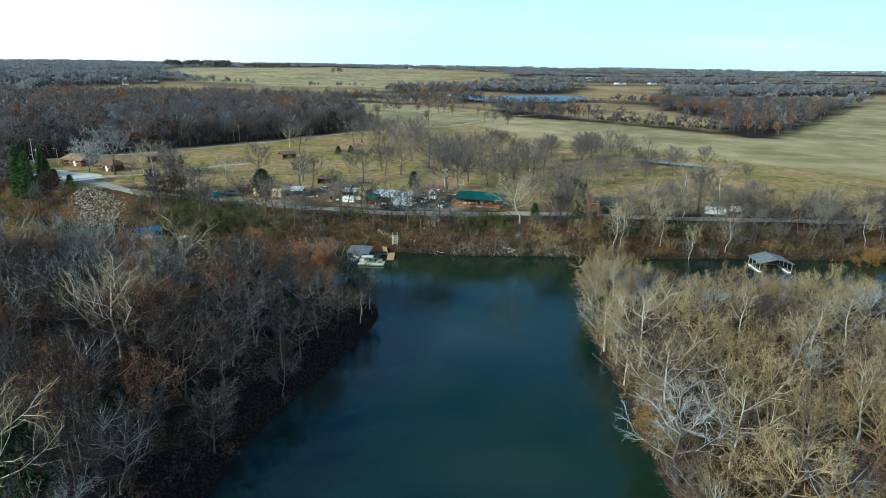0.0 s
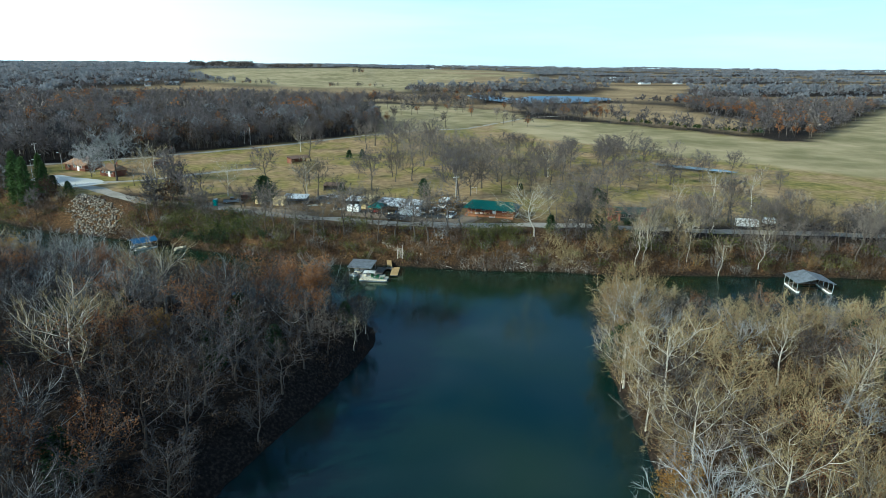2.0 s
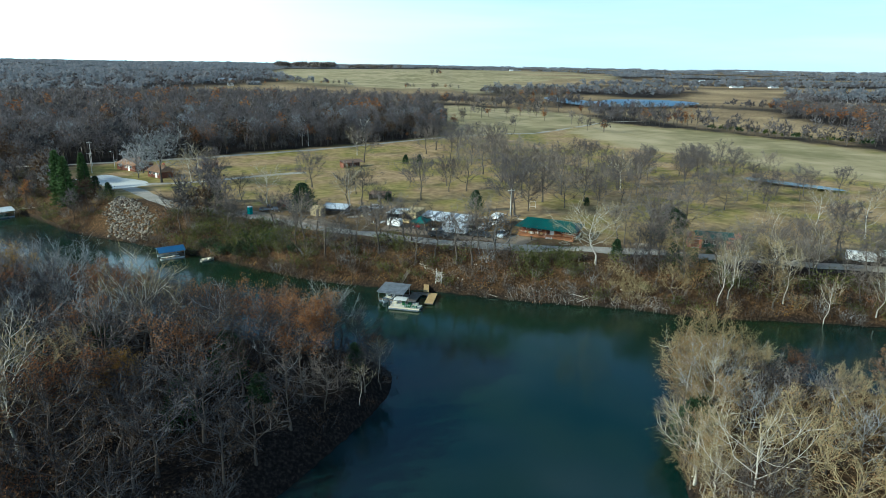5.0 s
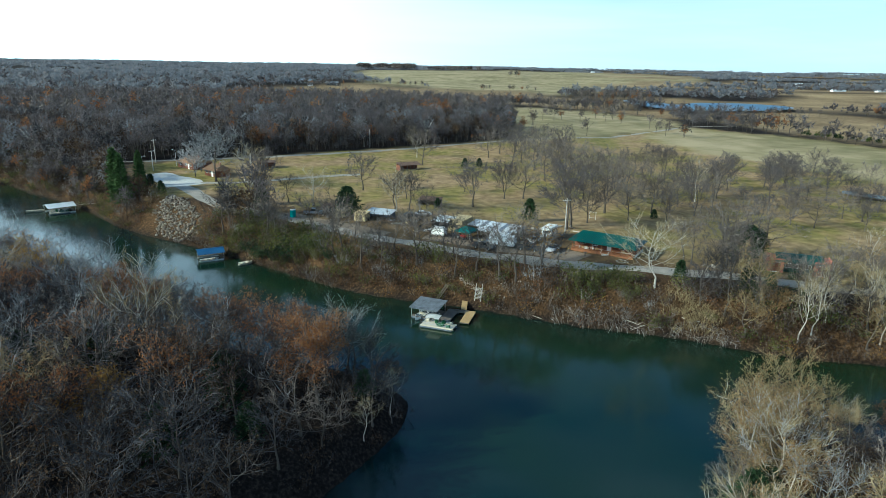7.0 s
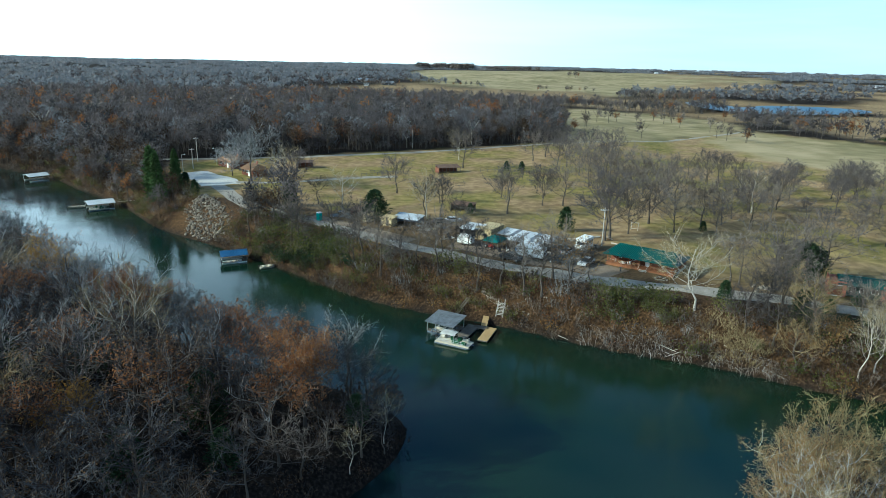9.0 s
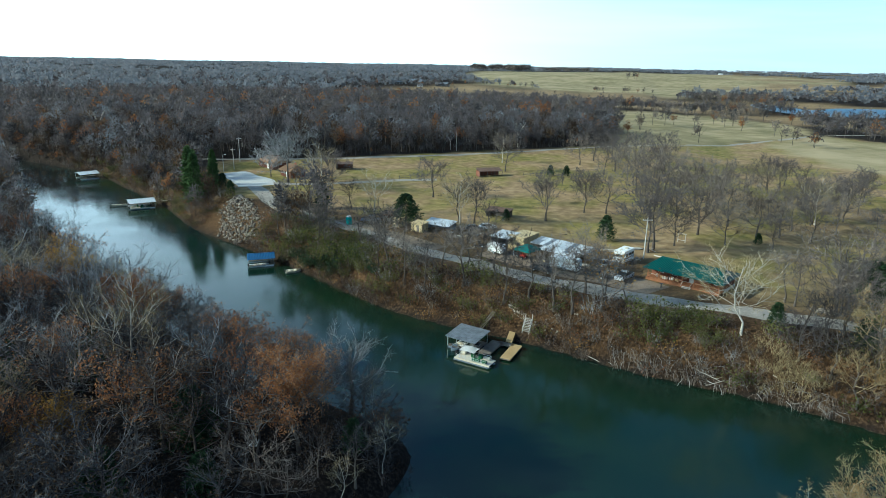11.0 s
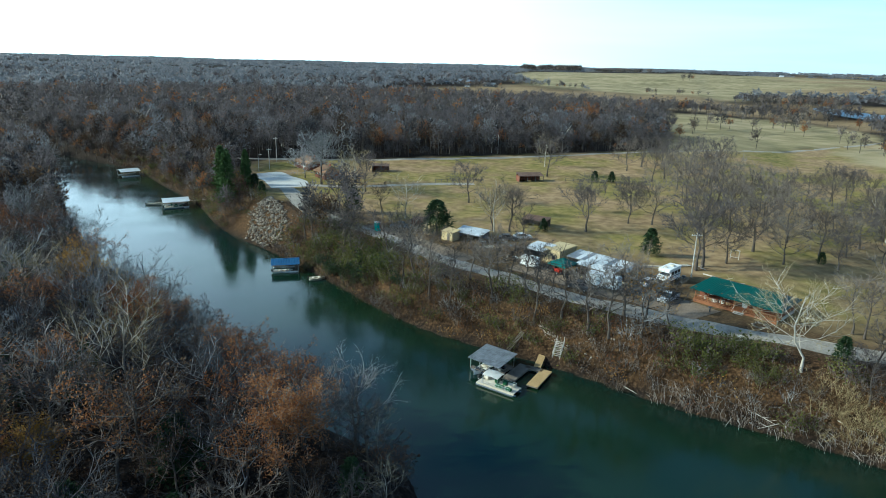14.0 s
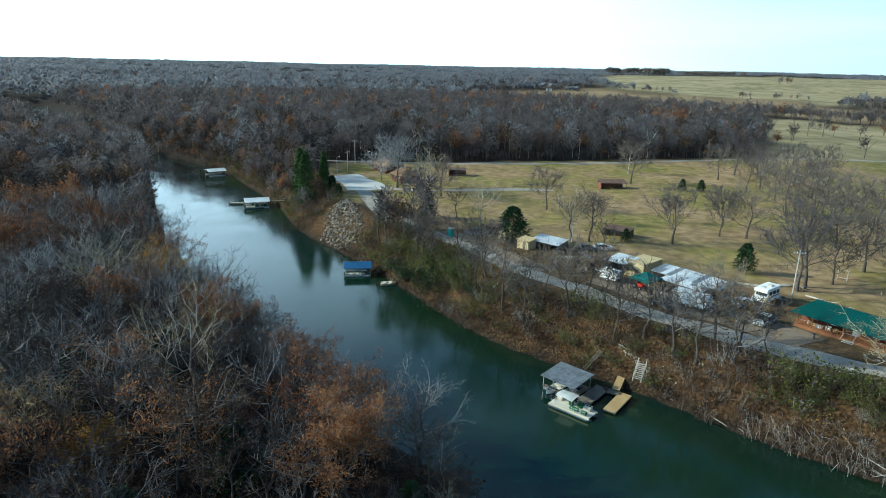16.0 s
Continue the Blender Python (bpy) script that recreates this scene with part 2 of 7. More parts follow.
# regions of cover
LAWN = np.array([(-135, 100), (-121, 126), (-95, 160), (-62, 186), (0, 243), (60, 291), (140, 384), (205, 318), (258, 208), (300, 190), (330, 60), (150, 20), (95, 12), (40, 18), (0, 20), (-50, 46), (-95, 75)], float)
BIG_FIELD = np.array([(95, 300), (140, 384), (205, 318), (256, 206), (277, 203), (568, 466), (760, 610), (1100, 700), (1200, 300), (500, 0), (330, -10), (230, 60), (170, 140), (110, 230)], float)
HILL_FIELD = np.array([(-560, 2400), (-400, 1500), (-230, 1060), (-60, 965), (80, 960), (230, 1080), (380, 1330), (560, 1800), (700, 2900), (100, 3000)], float)
BROWN_FIELD = np.array([(-420, 760), (-290, 665), (-85, 632), (20, 632), (70, 600), (150, 640), (165, 800), (80, 880), (80, 965), (-60, 970), (-300, 1060)], float)
STRIP = np.array([(185, 470), (205, 350), (262, 252), (300, 292), (335, 355), (330, 400), (338, 465), (380, 560), (360, 640), (320, 650), (245, 590), (198, 585), (150, 620), (92, 575), (150, 480)], float)
MEADOW = np.array([(5, 226), (14, 330), (-10, 470), (10, 560), (90, 570), (150, 480), (142, 386), (63, 287)], float)
HOUSE_YARD = np.array([(-150, 118), (-128, 137), (-95, 152), (-80, 112), (-90, 62), (-108, 66), (-120, 80), (-136, 98)], float)
TAN_FIELD = np.array([(330, 700), (396, 690), (458, 712), (560, 850), (640, 1040), (572, 1134), (400, 900), (240, 790), (300, 760)], float)

gx, gy = graded(-160, 125, 1.6, 4700), graded(-120, 185, 1.6, 4700)
X, Y = np.meshgrid(gx, gy)
Z = land(X, Y)
rows_, cols_ = X.shape
idx = np.arange(rows_ * cols_).reshape(rows_, cols_)
quads = np.stack([idx[:-1, :-1], idx[:-1, 1:], idx[1:, 1:], idx[1:, :-1]], -1).reshape(-1, 4)
ground_mesh = np_mesh("ground", np.stack([X, Y, Z], -1).reshape(-1, 3), quads, [], smooth=True)
cover = np.zeros((rows_ * cols_, 4), np.float32)
xf, yf = X.ravel(), Y.ravel()


def soft(poly, blur):
    return step(blur, -blur, away(xf, yf, poly) + blur * 0.6 * wave(xf, yf, blur * 5, 9))


lawn = np.maximum(soft(LAWN, 4), soft(HOUSE_YARD, 3))
field = np.maximum.reduce([soft(BIG_FIELD, 6), soft(HILL_FIELD, 30), soft(MEADOW, 8)])
WORN = np.array([(-62, 44), (-20, 62), (8, 100), (40, 135), (90, 130), (140, 105), (160, 40), (130, 12), (20, 12), (-20, 24)], float)
YARD = np.array([(-68, 50), (-58, 56), (-38, 54), (-22, 52), (-8, 46), (10, 44), (22, 38), (27, 30), (40, 16), (60, 10), (30, 8), (0, 12), (-22, 20), (-48, 32)], float)
CABIN_LAWN = np.array([(14, 12), (40, 8), (80, 8), (84, 30), (62, 48), (36, 46), (22, 34)], float)
far_off = np.hypot(xf, yf + 100)
open_far = step(-0.05, 0.15, wave(xf * 0.6, yf * 2.2, 620, 31) + 0.12) * step(780, 1000, far_off) * step(-0.05, 0.1, xf / (np.abs(yf) + 1) - 0.12)
dry = np.maximum.reduce([soft(BROWN_FIELD, 25), soft(STRIP, 10), soft(TAN_FIELD, 20), 0.75 * soft(WORN, 10) * step(-0.3, 0.5, wave(xf, yf, 30, 12)), 0.55 * soft(YARD, 4), open_far, 0.85 * soft(CABIN_LAWN, 6) * step(-0.7, 0.4, wave(xf, yf, 18, 14))])
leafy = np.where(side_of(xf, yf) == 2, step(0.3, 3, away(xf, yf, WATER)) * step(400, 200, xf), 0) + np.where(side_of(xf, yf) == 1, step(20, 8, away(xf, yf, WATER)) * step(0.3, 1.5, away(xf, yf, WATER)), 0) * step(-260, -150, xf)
dry = dry * (1 - 0.5 * soft(YARD, 4))
lawn, leafy = lawn * (1 - 0.9 * soft(YARD, 4)), np.maximum(leafy, soft(YARD, 4))
cover[:, 0], cover[:, 1], cover[:, 2], cover[:, 3] = lawn, field, dry, leafy
at = ground_mesh.attributes.new("cover", "FLOAT_COLOR", "POINT")
at.data.foreach_set("color", cover.ravel())


def ground_material():
    m, n, l, b = material("ground", 0.95, 0, 0.1)
    co = n.new("ShaderNodeTexCoord")
    attr = n.new("ShaderNodeAttribute")
    attr.attribute_name = "cover"
    sep = n.new("ShaderNodeSeparateColor")
    l.new(attr.outputs["Color"], sep.inputs["Color"])

    def tex(scale, detail=6):
        t = n.new("ShaderNodeTexNoise")
        t.inputs["Scale"].default_value, t.inputs["Detail"].default_value = scale, detail
        l.new(co.outputs["Object"], t.inputs["Vector"])
        return t

    def blend(one, other):
        t = n.new("ShaderNodeMath")
        t.operation, t.inputs[1].default_value = "MULTIPLY_ADD", 0.5
        h = n.new("ShaderNodeMath")
        h.operation, h.inputs[1].default_value = "MULTIPLY", 0.5
        l.new(other.outputs["Fac"], h.inputs[0])
        l.new(one.outputs["Fac"], t.inputs[0])
        l.new(h.outputs[0], t.inputs[2])
        return t

    fine, mid, big, huge = tex(2.2), tex(0.35), tex(0.06), tex(0.012)
    # litter under the woods: tree and slope shade is darkened into its colour
    litter_shaded = ramp(n, [(0.3, (0.007, 0.006, 0.005)), (0.5, (0.018, 0.013, 0.0105)), (0.7, (0.048, 0.035, 0.026))])
    l.new(fine.outputs["Fac"], litter_shaded.inputs["Fac"])
    litter_leaf = ramp(n, [(0.3, (0.02, 0.012, 0.006)), (0.5, (0.06, 0.034, 0.016)), (0.7, (0.14, 0.083, 0.04))])
    l.new(fine.outputs["Fac"], litter_leaf.inputs["Fac"])
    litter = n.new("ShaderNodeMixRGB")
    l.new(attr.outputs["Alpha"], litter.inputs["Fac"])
    l.new(litter_shaded.outputs["Color"], litter.inputs["Color1"])
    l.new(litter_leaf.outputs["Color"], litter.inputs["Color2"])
    lawn_green = ramp(n, [(0.36, (0.13, 0.115, 0.034)), (0.5, (0.24, 0.195, 0.064)), (0.64, (0.36, 0.28, 0.105))])
    l.new(blend(mid, big).outputs[0], lawn_green.inputs["Fac"])
    lawn_brown = ramp(n, [(0.36, (0.13, 0.086, 0.047)), (0.5, (0.225, 0.15, 0.08)), (0.64, (0.34, 0.24, 0.13))])
    l.new(blend(mid, big).outputs[0], lawn_brown.inputs["Fac"])
    patch = ramp(n, [(0.4, (0, 0, 0)), (0.6, (1, 1, 1))])
    l.new(big.outputs["Fac"], patch.inputs["Fac"])
    lawn_mix = n.new("ShaderNodeMixRGB")
    l.new(patch.outputs["Color"], lawn_mix.inputs["Fac"])
    l.new(lawn_green.outputs["Color"], lawn_mix.inputs["Color1"])
    l.new(lawn_brown.outputs["Color"], lawn_mix.inputs["Color2"])
    field_c = ramp(n, [(0.38, (0.18, 0.155, 0.075)), (0.5, (0.28, 0.23, 0.125)), (0.62, (0.38, 0.305, 0.18))])
    l.new(blend(big, huge).outputs[0], field_c.inputs["Fac"])
    dry_c = ramp(n, [(0.36, (0.125, 0.086, 0.048)), (0.5, (0.225, 0.158, 0.085)), (0.64, (0.37, 0.27, 0.145))])
    l.new(blend(mid, huge).outputs[0], dry_c.inputs["Fac"])
    last = litter.outputs["Color"]
    for ch, colour in (("Red", lawn_mix), ("Green", field_c), ("Blue", dry_c)):
        mx = n.new("ShaderNodeMixRGB")
        l.new(sep.outputs[ch], mx.inputs["Fac"])
        l.new(last, mx.inputs["Color1"])
        l.new(colour.outputs["Color"], mx.inputs["Color2"])
        last = mx.outputs["Color"]
    l.new(last, b.inputs["Base Color"])
    bp = n.new("ShaderNodeBump")
    bp.inputs["Strength"].default_value, bp.inputs["Distance"].default_value = 0.6, 0.25
    l.new(fine.outputs["Fac"], bp.inputs["Height"])
    l.new(bp.outputs["Normal"], b.inputs["Normal"])
    return m


ground_mesh.materials.append(ground_material())
tagged(new("ground", ground_mesh), "brown leaf-littered woodland floor, dry winter lawns and pale green fields", "ground", kind="structure")


# water
def water_material():
    m, n, l, b = material("water", 0.06, 0, 0.5)
    b.inputs["IOR"].default_value = 1.48
    co = n.new("ShaderNodeTexCoord")
    a, c = n.new("ShaderNodeTexNoise"), n.new("ShaderNodeTexNoise")
    a.inputs["Scale"].default_value, c.inputs["Scale"].default_value = 1.3, 0.09
    a.inputs["Detail"].default_value = 4
    l.new(co.outputs["Object"], a.inputs["Vector"])
    l.new(co.outputs["Object"], c.inputs["Vector"])
    r = ramp(n, [(0.35, (0.09, 0.09, 0.09)), (0.65, (0.16, 0.16, 0.16))])
    l.new(c.outputs["Fac"], r.inputs["Fac"])
    l.new(r.outputs["Color"], b.inputs["Roughness"])
    bp = n.new("ShaderNodeBump")
    murk = n.new("ShaderNodeTexNoise")
    murk.inputs["Scale"].default_value, murk.inputs["Detail"].default_value = 0.022, 3
    l.new(co.outputs["Object"], murk.inputs["Vector"])
    hue = ramp(n, [(0.38, (0.0038, 0.0165, 0.0165)), (0.62, (0.0075, 0.0215, 0.0095))])
    l.new(murk.outputs["Fac"], hue.inputs["Fac"])
    l.new(hue.outputs["Color"], b.inputs["Base Color"])
    bp.inputs["Strength"].default_value, bp.inputs["Distance"].default_value = 0.15, 0.02
    l.new(a.outputs["Fac"], bp.inputs["Height"])
    l.new(bp.outputs["Normal"], b.inputs["Normal"])
    return m


M_WATER = water_material()
# far pond: blue of the reflected sky is put into the base colour
M_RIPPLE = noisy("rippled_pond_sky_blue", (0.02, 0.075, 0.15), (0.03, 0.1, 0.19), 0.05, 0.6, 0.35, 0, 0.35, 0.2)
tagged(new("water", np_mesh("water", [(-720, -330, 0), (430, -330, 0), (430, 340, 0), (-720, 340, 0)], [(0, 1, 2, 3)], [M_WATER])),
       "calm dark green river water with soft reflections", "water", kind="structure")
for nm, pond, level in (("pond_far", FAR_POND, 9.3), ("pond_near", NEAR_POND, 7.3)):
    c = pond.mean(0)
    ring = smooth_line([*(c + (pond - c) * 1.12), c + (pond[0] - c) * 1.12], 5)[:-1]
    me = np_mesh(nm, [(*p, level) for p in ring], [tuple(range(len(ring)))], [M_RIPPLE if nm == "pond_far" else M_WATER])
    tagged(new(nm, me), "blue farm pond in the fields", "pond", kind="structure")


# ---- plants ----
class Geo:
    """Gathers triangles of a plant, with a material number for each."""
    def __init__(self):
        self.v, self.f, self.m, self.n = [], [], [], 0

    def add(self, v, f, m):
        v, f = np.asarray(v, float).reshape(-1, 3), np.asarray(f, int).reshape(-1, 3)
        self.v.append(v)
        self.f.append(f + self.n)
        self.m.append(np.full(len(f), m))
        self.n += len(v)

    def tube(self, pts, radii, sides, m):
        pts = np.asarray(pts, float)
        v = []
        for i, (p, r) in enumerate(zip(pts, radii)):
            d = pts[min(i + 1, len(pts) - 1)] - pts[max(i - 1, 0)]
            d = d / (np.linalg.norm(d) + 1e-9)
            a = np.cross(d, (0.3, 0.9, 0.2))
            a /= np.linalg.norm(a) + 1e-9
            b = np.cross(d, a)
            for k in range(sides):
                w = 6.2832 * k / sides
                v.append(p + r * (a * math.cos(w) + b * math.sin(w)))
        f = []
        for i in range(len(pts) - 1):
            for k in range(sides):
                q, w = i * sides + k, i * sides + (k + 1) % sides
                f += [(q, w, w + sides), (q, w + sides, q + sides)]
        self.add(v, f, m)

    def slivers(self, p, d, length, width, m, rng):
        """Thin tapering twigs from the points p along d."""
        n = len(p)
        side = np.cross(d, rng.normal(size=(n, 3)))
        side /= np.linalg.norm(side, axis=1, keepdims=True) + 1e-9
        side *= (np.broadcast_to(width, n) / 2)[:, None]
        v = np.stack([p - side, p + side, p + d * np.broadcast_to(length, n)[:, None]], 1)
        self.add(v, np.arange(3 * n), m)

    def leaves(self, p, size, m, rng):
        n = len(p)
        a = rng.normal(size=(n, 3))
        a /= np.linalg.norm(a, axis=1, keepdims=True)
        b = np.cross(a, rng.normal(size=(n, 3)))
        b /= np.linalg.norm(b, axis=1, keepdims=True) + 1e-9
        s = size * rng.uniform(0.6, 1.4, (n, 1))
        self.add(np.stack([p - a * s * 0.5, p + b * s * 0.5, p + a * s * 0.6], 1), np.arange(3 * n), m)

    def arrays(self):
        return np.vstack(self.v), np.vstack(self.f), np.concatenate(self.m)


def unit(v):
    return v / (np.linalg.norm(v, axis=-1, keepdims=True) + 1e-9)


def dome(r, n, low=-0.45, inner=0.5):
    """Points in the outer part of a ball, and their directions."""
    d = unit(r.normal(size=(n * 3, 3)))
    d = d[d[:, 2] > low][:n]
    return d * r.uniform(inner, 1.0, (len(d), 1)), d


def bare_tree(seed, height=15, limbs=10, spread=0.33, lift=0.9, bark=BARK, twig=TWIGB, tips=70, leaf=None, leaf_n=0, leaf_size=0.4, start=0.28, lean=0.04, thick=1.0, stout=1.0, branch=TWIG):
    """A leafless hardwood: trunk, rising limbs, branches and fine twigs; returns trunk and crown."""
    r = np.random.RandomState(seed)
    trunk, crown = Geo(), Geo()
    limb = branch
    n = 6
    line = np.zeros((n, 3))
    line[:, 2] = np.linspace(-0.4, height * 0.72, n)
    line[:, :2] = np.cumsum(r.normal(0, height * lean * 0.45, (n, 2)), 0)
    line[0, :2] = line[1, :2] = 0
    rad = stout * np.linspace(height * 0.014 + 0.04, 0.06, n)
    rad[0] *= 1.5
    trunk.tube(line, rad, 5, bark)
    stems = [line[3:]]
    for i in range(limbs):
        u = start * 0.7 + (0.62 - start * 0.7) * (i + r.uniform(0, 0.8)) / limbs
        base = np.array([np.interp(u * height, line[:, 2], line[:, k]) for k in range(3)])
        a = i * 2.4 + r.uniform(-0.5, 0.5)
        out = np.array([math.cos(a), math.sin(a), 0])
        reach = height * spread * r.uniform(0.6, 1.1) * (1.1 - 0.45 * i / limbs)
        rise = (height * r.uniform(0.78, 0.96) - base[2]) * (0.5 + 0.5 * i / limbs) * lift
        p = np.array([base + out * reach * h + np.array([0, 0, rise * g]) + r.normal(0, height * 0.012, 3) * (h > 0)
                      for h, g in ((0, 0), (0.42, 0.26), (0.75, 0.6), (1.0, 1.0))])
        w = stout * (0.42 * np.interp(u, [0, 1], [rad[1], rad[-1]]) / stout + 0.02)
        trunk.tube(p, [w, w * 0.72, w * 0.45, 0.03], 3, limb)
        stems.append(p)
    per = max(3, int(round(tips / (limbs + 1))))
    root, tip, bend = [], [], []
    for p in stems:
        for k in range(per):
            s = 0.22 + 0.78 * (k + r.uniform(0, 1)) / per
            q = s * (len(p) - 1)
            b = min(int(q), len(p) - 2)
            at0 = p[b] + (p[b + 1] - p[b]) * (q - b)
            d = unit(p[b + 1] - p[b]) * 0.8 + unit(r.normal(size=3)) * 0.85 + np.array([0, 0, 0.1])
            ln = height * r.uniform(0.13, 0.25) * (1.25 - 0.55 * s)
            d = unit(d)
            root.append(at0)
            bend.append(at0 + d * ln * 0.5 + r.normal(0, 0.06 * ln, 3))
            tip.append(at0 + d * ln + np.array([0, 0, 0.07 * ln]))
    root, bend, tip = np.array(root), np.array(bend), np.array(tip)
    for a, b2, c in zip(root, bend, tip):
        w = stout * (0.026 + 0.018 * (height / 15))
        crown.tube([a, b2, c], [w, w * 0.7, 0.012], 3, branch if bark == BARK else bark)
    k = 7
    s = r.uniform(0.15, 1.0, (len(tip) * k, 1))
    a, b2, c = (np.repeat(v, k, 0) for v in (root, bend, tip))
    p = np.where(s < 0.5, a + (b2 - a) * s * 2, b2 + (c - b2) * (s * 2 - 1))
    dd = unit(unit(c - a) * 0.75 + r.normal(0, 0.5, p.shape) + np.array([0, 0, 0.14]))
    ln = height * 0.085 * r.uniform(0.5, 1.25, len(p))
    crown.slivers(p, dd, ln, 0.06 * thick * r.uniform(0.7, 1.3, len(p)), twig, r)
    s = r.uniform(0.2, 0.9, (len(p) * 2, 1))
    pp = np.repeat(p, 2, 0) + np.repeat(dd * ln[:, None], 2, 0) * s
    d2 = unit(np.repeat(dd, 2, 0) * 0.7 + r.normal(0, 0.5, pp.shape) + np.array([0, 0, 0.2]))
    crown.slivers(pp, d2, height * 0.06 * r.uniform(0.5, 1.3, len(pp)), 0.048 * thick * r.uniform(0.6, 1.3, len(pp)), twig, r)
    if leaf is not None:
        q = pp[r.randint(0, len(pp), leaf_n)] + r.normal(0, 0.35, (leaf_n, 3))
        crown.leaves(q, leaf_size, leaf, r)
    return trunk.arrays(), crown.arrays()


def evergreen(seed, height=10, width=3.0, leaf=CEDAR, n=1900, blunt=0.6):
    r = np.random.RandomState(seed)
    trunk, crown = Geo(), Geo()
    trunk.tube([(0, 0, -0.4), (0, 0, height * 0.5), (0.1, 0, height * 0.95)], [0.22, 0.14, 0.03], 5, BARK)
    u = r.uniform(0, 1, n) ** 0.8
    a = r.uniform(0, 6.283, n)
    lobes = 1 + 0.16 * np.sin(a * 3 + u * 5 + seed) + 0.22 * np.sin(a * 7 - u * 31 + 2 * np.sin(u * 17)) + 0.12 * np.sin(u * 47 + a)
    w = width * (1 - u) ** blunt * lobes * r.uniform(0.45, 1.0, n)
    p = np.stack([np.cos(a) * w, np.sin(a) * w, height * (0.06 + 0.94 * u)], 1)
    d = unit(np.stack([np.cos(a), np.sin(a), r.normal(0.15, 0.35, n)], 1) + r.normal(0, 0.3, (n, 3)))
    crown.slivers(p - d * 0.3, d, r.uniform(0.5, 1.1, n), r.uniform(0.2, 0.42, n), leaf, r)
    return trunk.arrays(), crown.arrays()


def shrub(seed, height=2.5, width=1.6, stems=26, twig=TWIGB, leaf=None, leaf_n=0, leaf_size=0.3):
    r = np.random.RandomState(seed)
    g = Geo()
    base = r.normal(0, width * 0.3, (stems, 3)) * (1, 1, 0)
    out = unit(base + r.normal(0, 0.4, base.shape) * (1, 1, 0)) * r.uniform(0.15, 0.9, (stems, 1))
    d = unit(out + np.array([0, 0, 1.1]))
    ln = height * r.uniform(0.6, 1.15, stems)
    g.slivers(base - d * 0.2, d, ln, 0.05, twig, r)
    k = 9
    u = r.uniform(0.2, 0.95, (stems * k, 1))
    p = np.repeat(base, k, 0) + np.repeat(d * ln[:, None], k, 0) * u
    dd = unit(np.repeat(d, k, 0) * 0.6 + r.normal(0, 0.6, (stems * k, 3)))
    g.slivers(p, dd, height * 0.3 * r.uniform(0.5, 1.2, stems * k), 0.035, twig, r)
    if leaf is not None:
        q = p[r.randint(0, len(p), leaf_n)] + r.normal(0, 0.3, (leaf_n, 3))
        g.leaves(q, leaf_size, leaf, r)
    return g.arrays()


def lobed(r, n, mid, size, lobes=10, low=-0.7):
    """Points and directions in a crown made of several rounded lobes."""
    c, _ = dome(r, lobes, low, 0.45)
    c = c * 0.7
    pick = r.randint(0, len(c), n)
    d = unit(r.normal(size=(n, 3)))
    p = c[pick] + d * r.uniform(0.55, 1.0, (n, 1)) * r.uniform(0.3, 0.5, len(c))[pick][:, None]
    way = unit(d * 0.8 + c[pick] * 0.6 + r.normal(0, 0.35, (n, 3)) + np.array([0, 0, 0.12]))
    return mid + p * size, way


def small_tree(seed, height=13, twig=TWIG, leaf=None, n=170, width=0.4, spread=0.34, bark=BARK, length=0.1):
    """A hardwood that stays far off: trunk, some limbs and an uneven crown of coarse twigs."""
    r = np.random.RandomState(seed)
    g = Geo()
    mid, size = np.array([0, 0, height * 0.54]), np.array([height * spread, height * spread * r.uniform(0.85, 1.15), height * 0.44])
    g.tube([(0, 0, -0.5), (r.normal(0, 0.3), r.normal(0, 0.3), height * 0.6)], [0.22, 0.1], 3, bark)
    for i in range(5):
        a = i * 1.26 + r.uniform(-0.4, 0.4)
        z = height * r.uniform(0.25, 0.5)
        g.tube([(0, 0, z), (math.cos(a) * size[0] * 0.8, math.sin(a) * size[0] * 0.8, z + height * 0.38)], [0.13, 0.05], 3, bark)
    p, dd = lobed(r, n, mid, size)
    ln = height * length * r.uniform(0.6, 1.3, n)
    g.slivers(p - dd * ln[:, None] * 0.5, dd, ln, width * r.uniform(0.6, 1.4, n), twig if leaf is None else leaf, r)
    return g.arrays()


def far_crown(seed, height=13, width=10, n=40, mat=FARW, long=0.24, broad=0.13):
    """One far crown: coarse uneven boughs round a short stem."""
    r = np.random.RandomState(seed)
    g = Geo()
    mid, size = np.array([0, 0, height * 0.5]), np.array([width / 2, width / 2, height * 0.5])
    p, dd = lobed(r, n, mid, size, 7, -0.5)
    ln = height * long * r.uniform(0.6, 1.3, n)
    g.slivers(p - dd * ln[:, None] * 0.5, dd, ln, width * broad * r.uniform(0.7, 1.4, n), mat, r)
    return g.arrays()


def joined(name, kinds, places, label, category):
    """Many plants as one object. places: rows of x, y, z, turn, size, kind."""
    vs, fs, ms, ts, n = [], [], [], [], 0
    tones = np.random.RandomState(len(places)).uniform(0, 1, len(places))
    for (x, y, z, turn, size, k), tone in zip(places, tones):
        v, f, m = kinds[int(k)]
        c, s = math.cos(turn), math.sin(turn)
        rot = np.array([[c, s, 0], [-s, c, 0], [0, 0, 1]])
        vs.append((v * size) @ rot + (x, y, z))
        fs.append(f + n)
        ms.append(m)
        ts.append(np.full(len(f), tone))
        n += len(v)
    me = np_mesh(name, np.vstack(vs), np.vstack(fs), TREEMATS, np.concatenate(ms), tone=np.concatenate(ts))
    return tagged(new(name, me), label, category, kind="stuff")


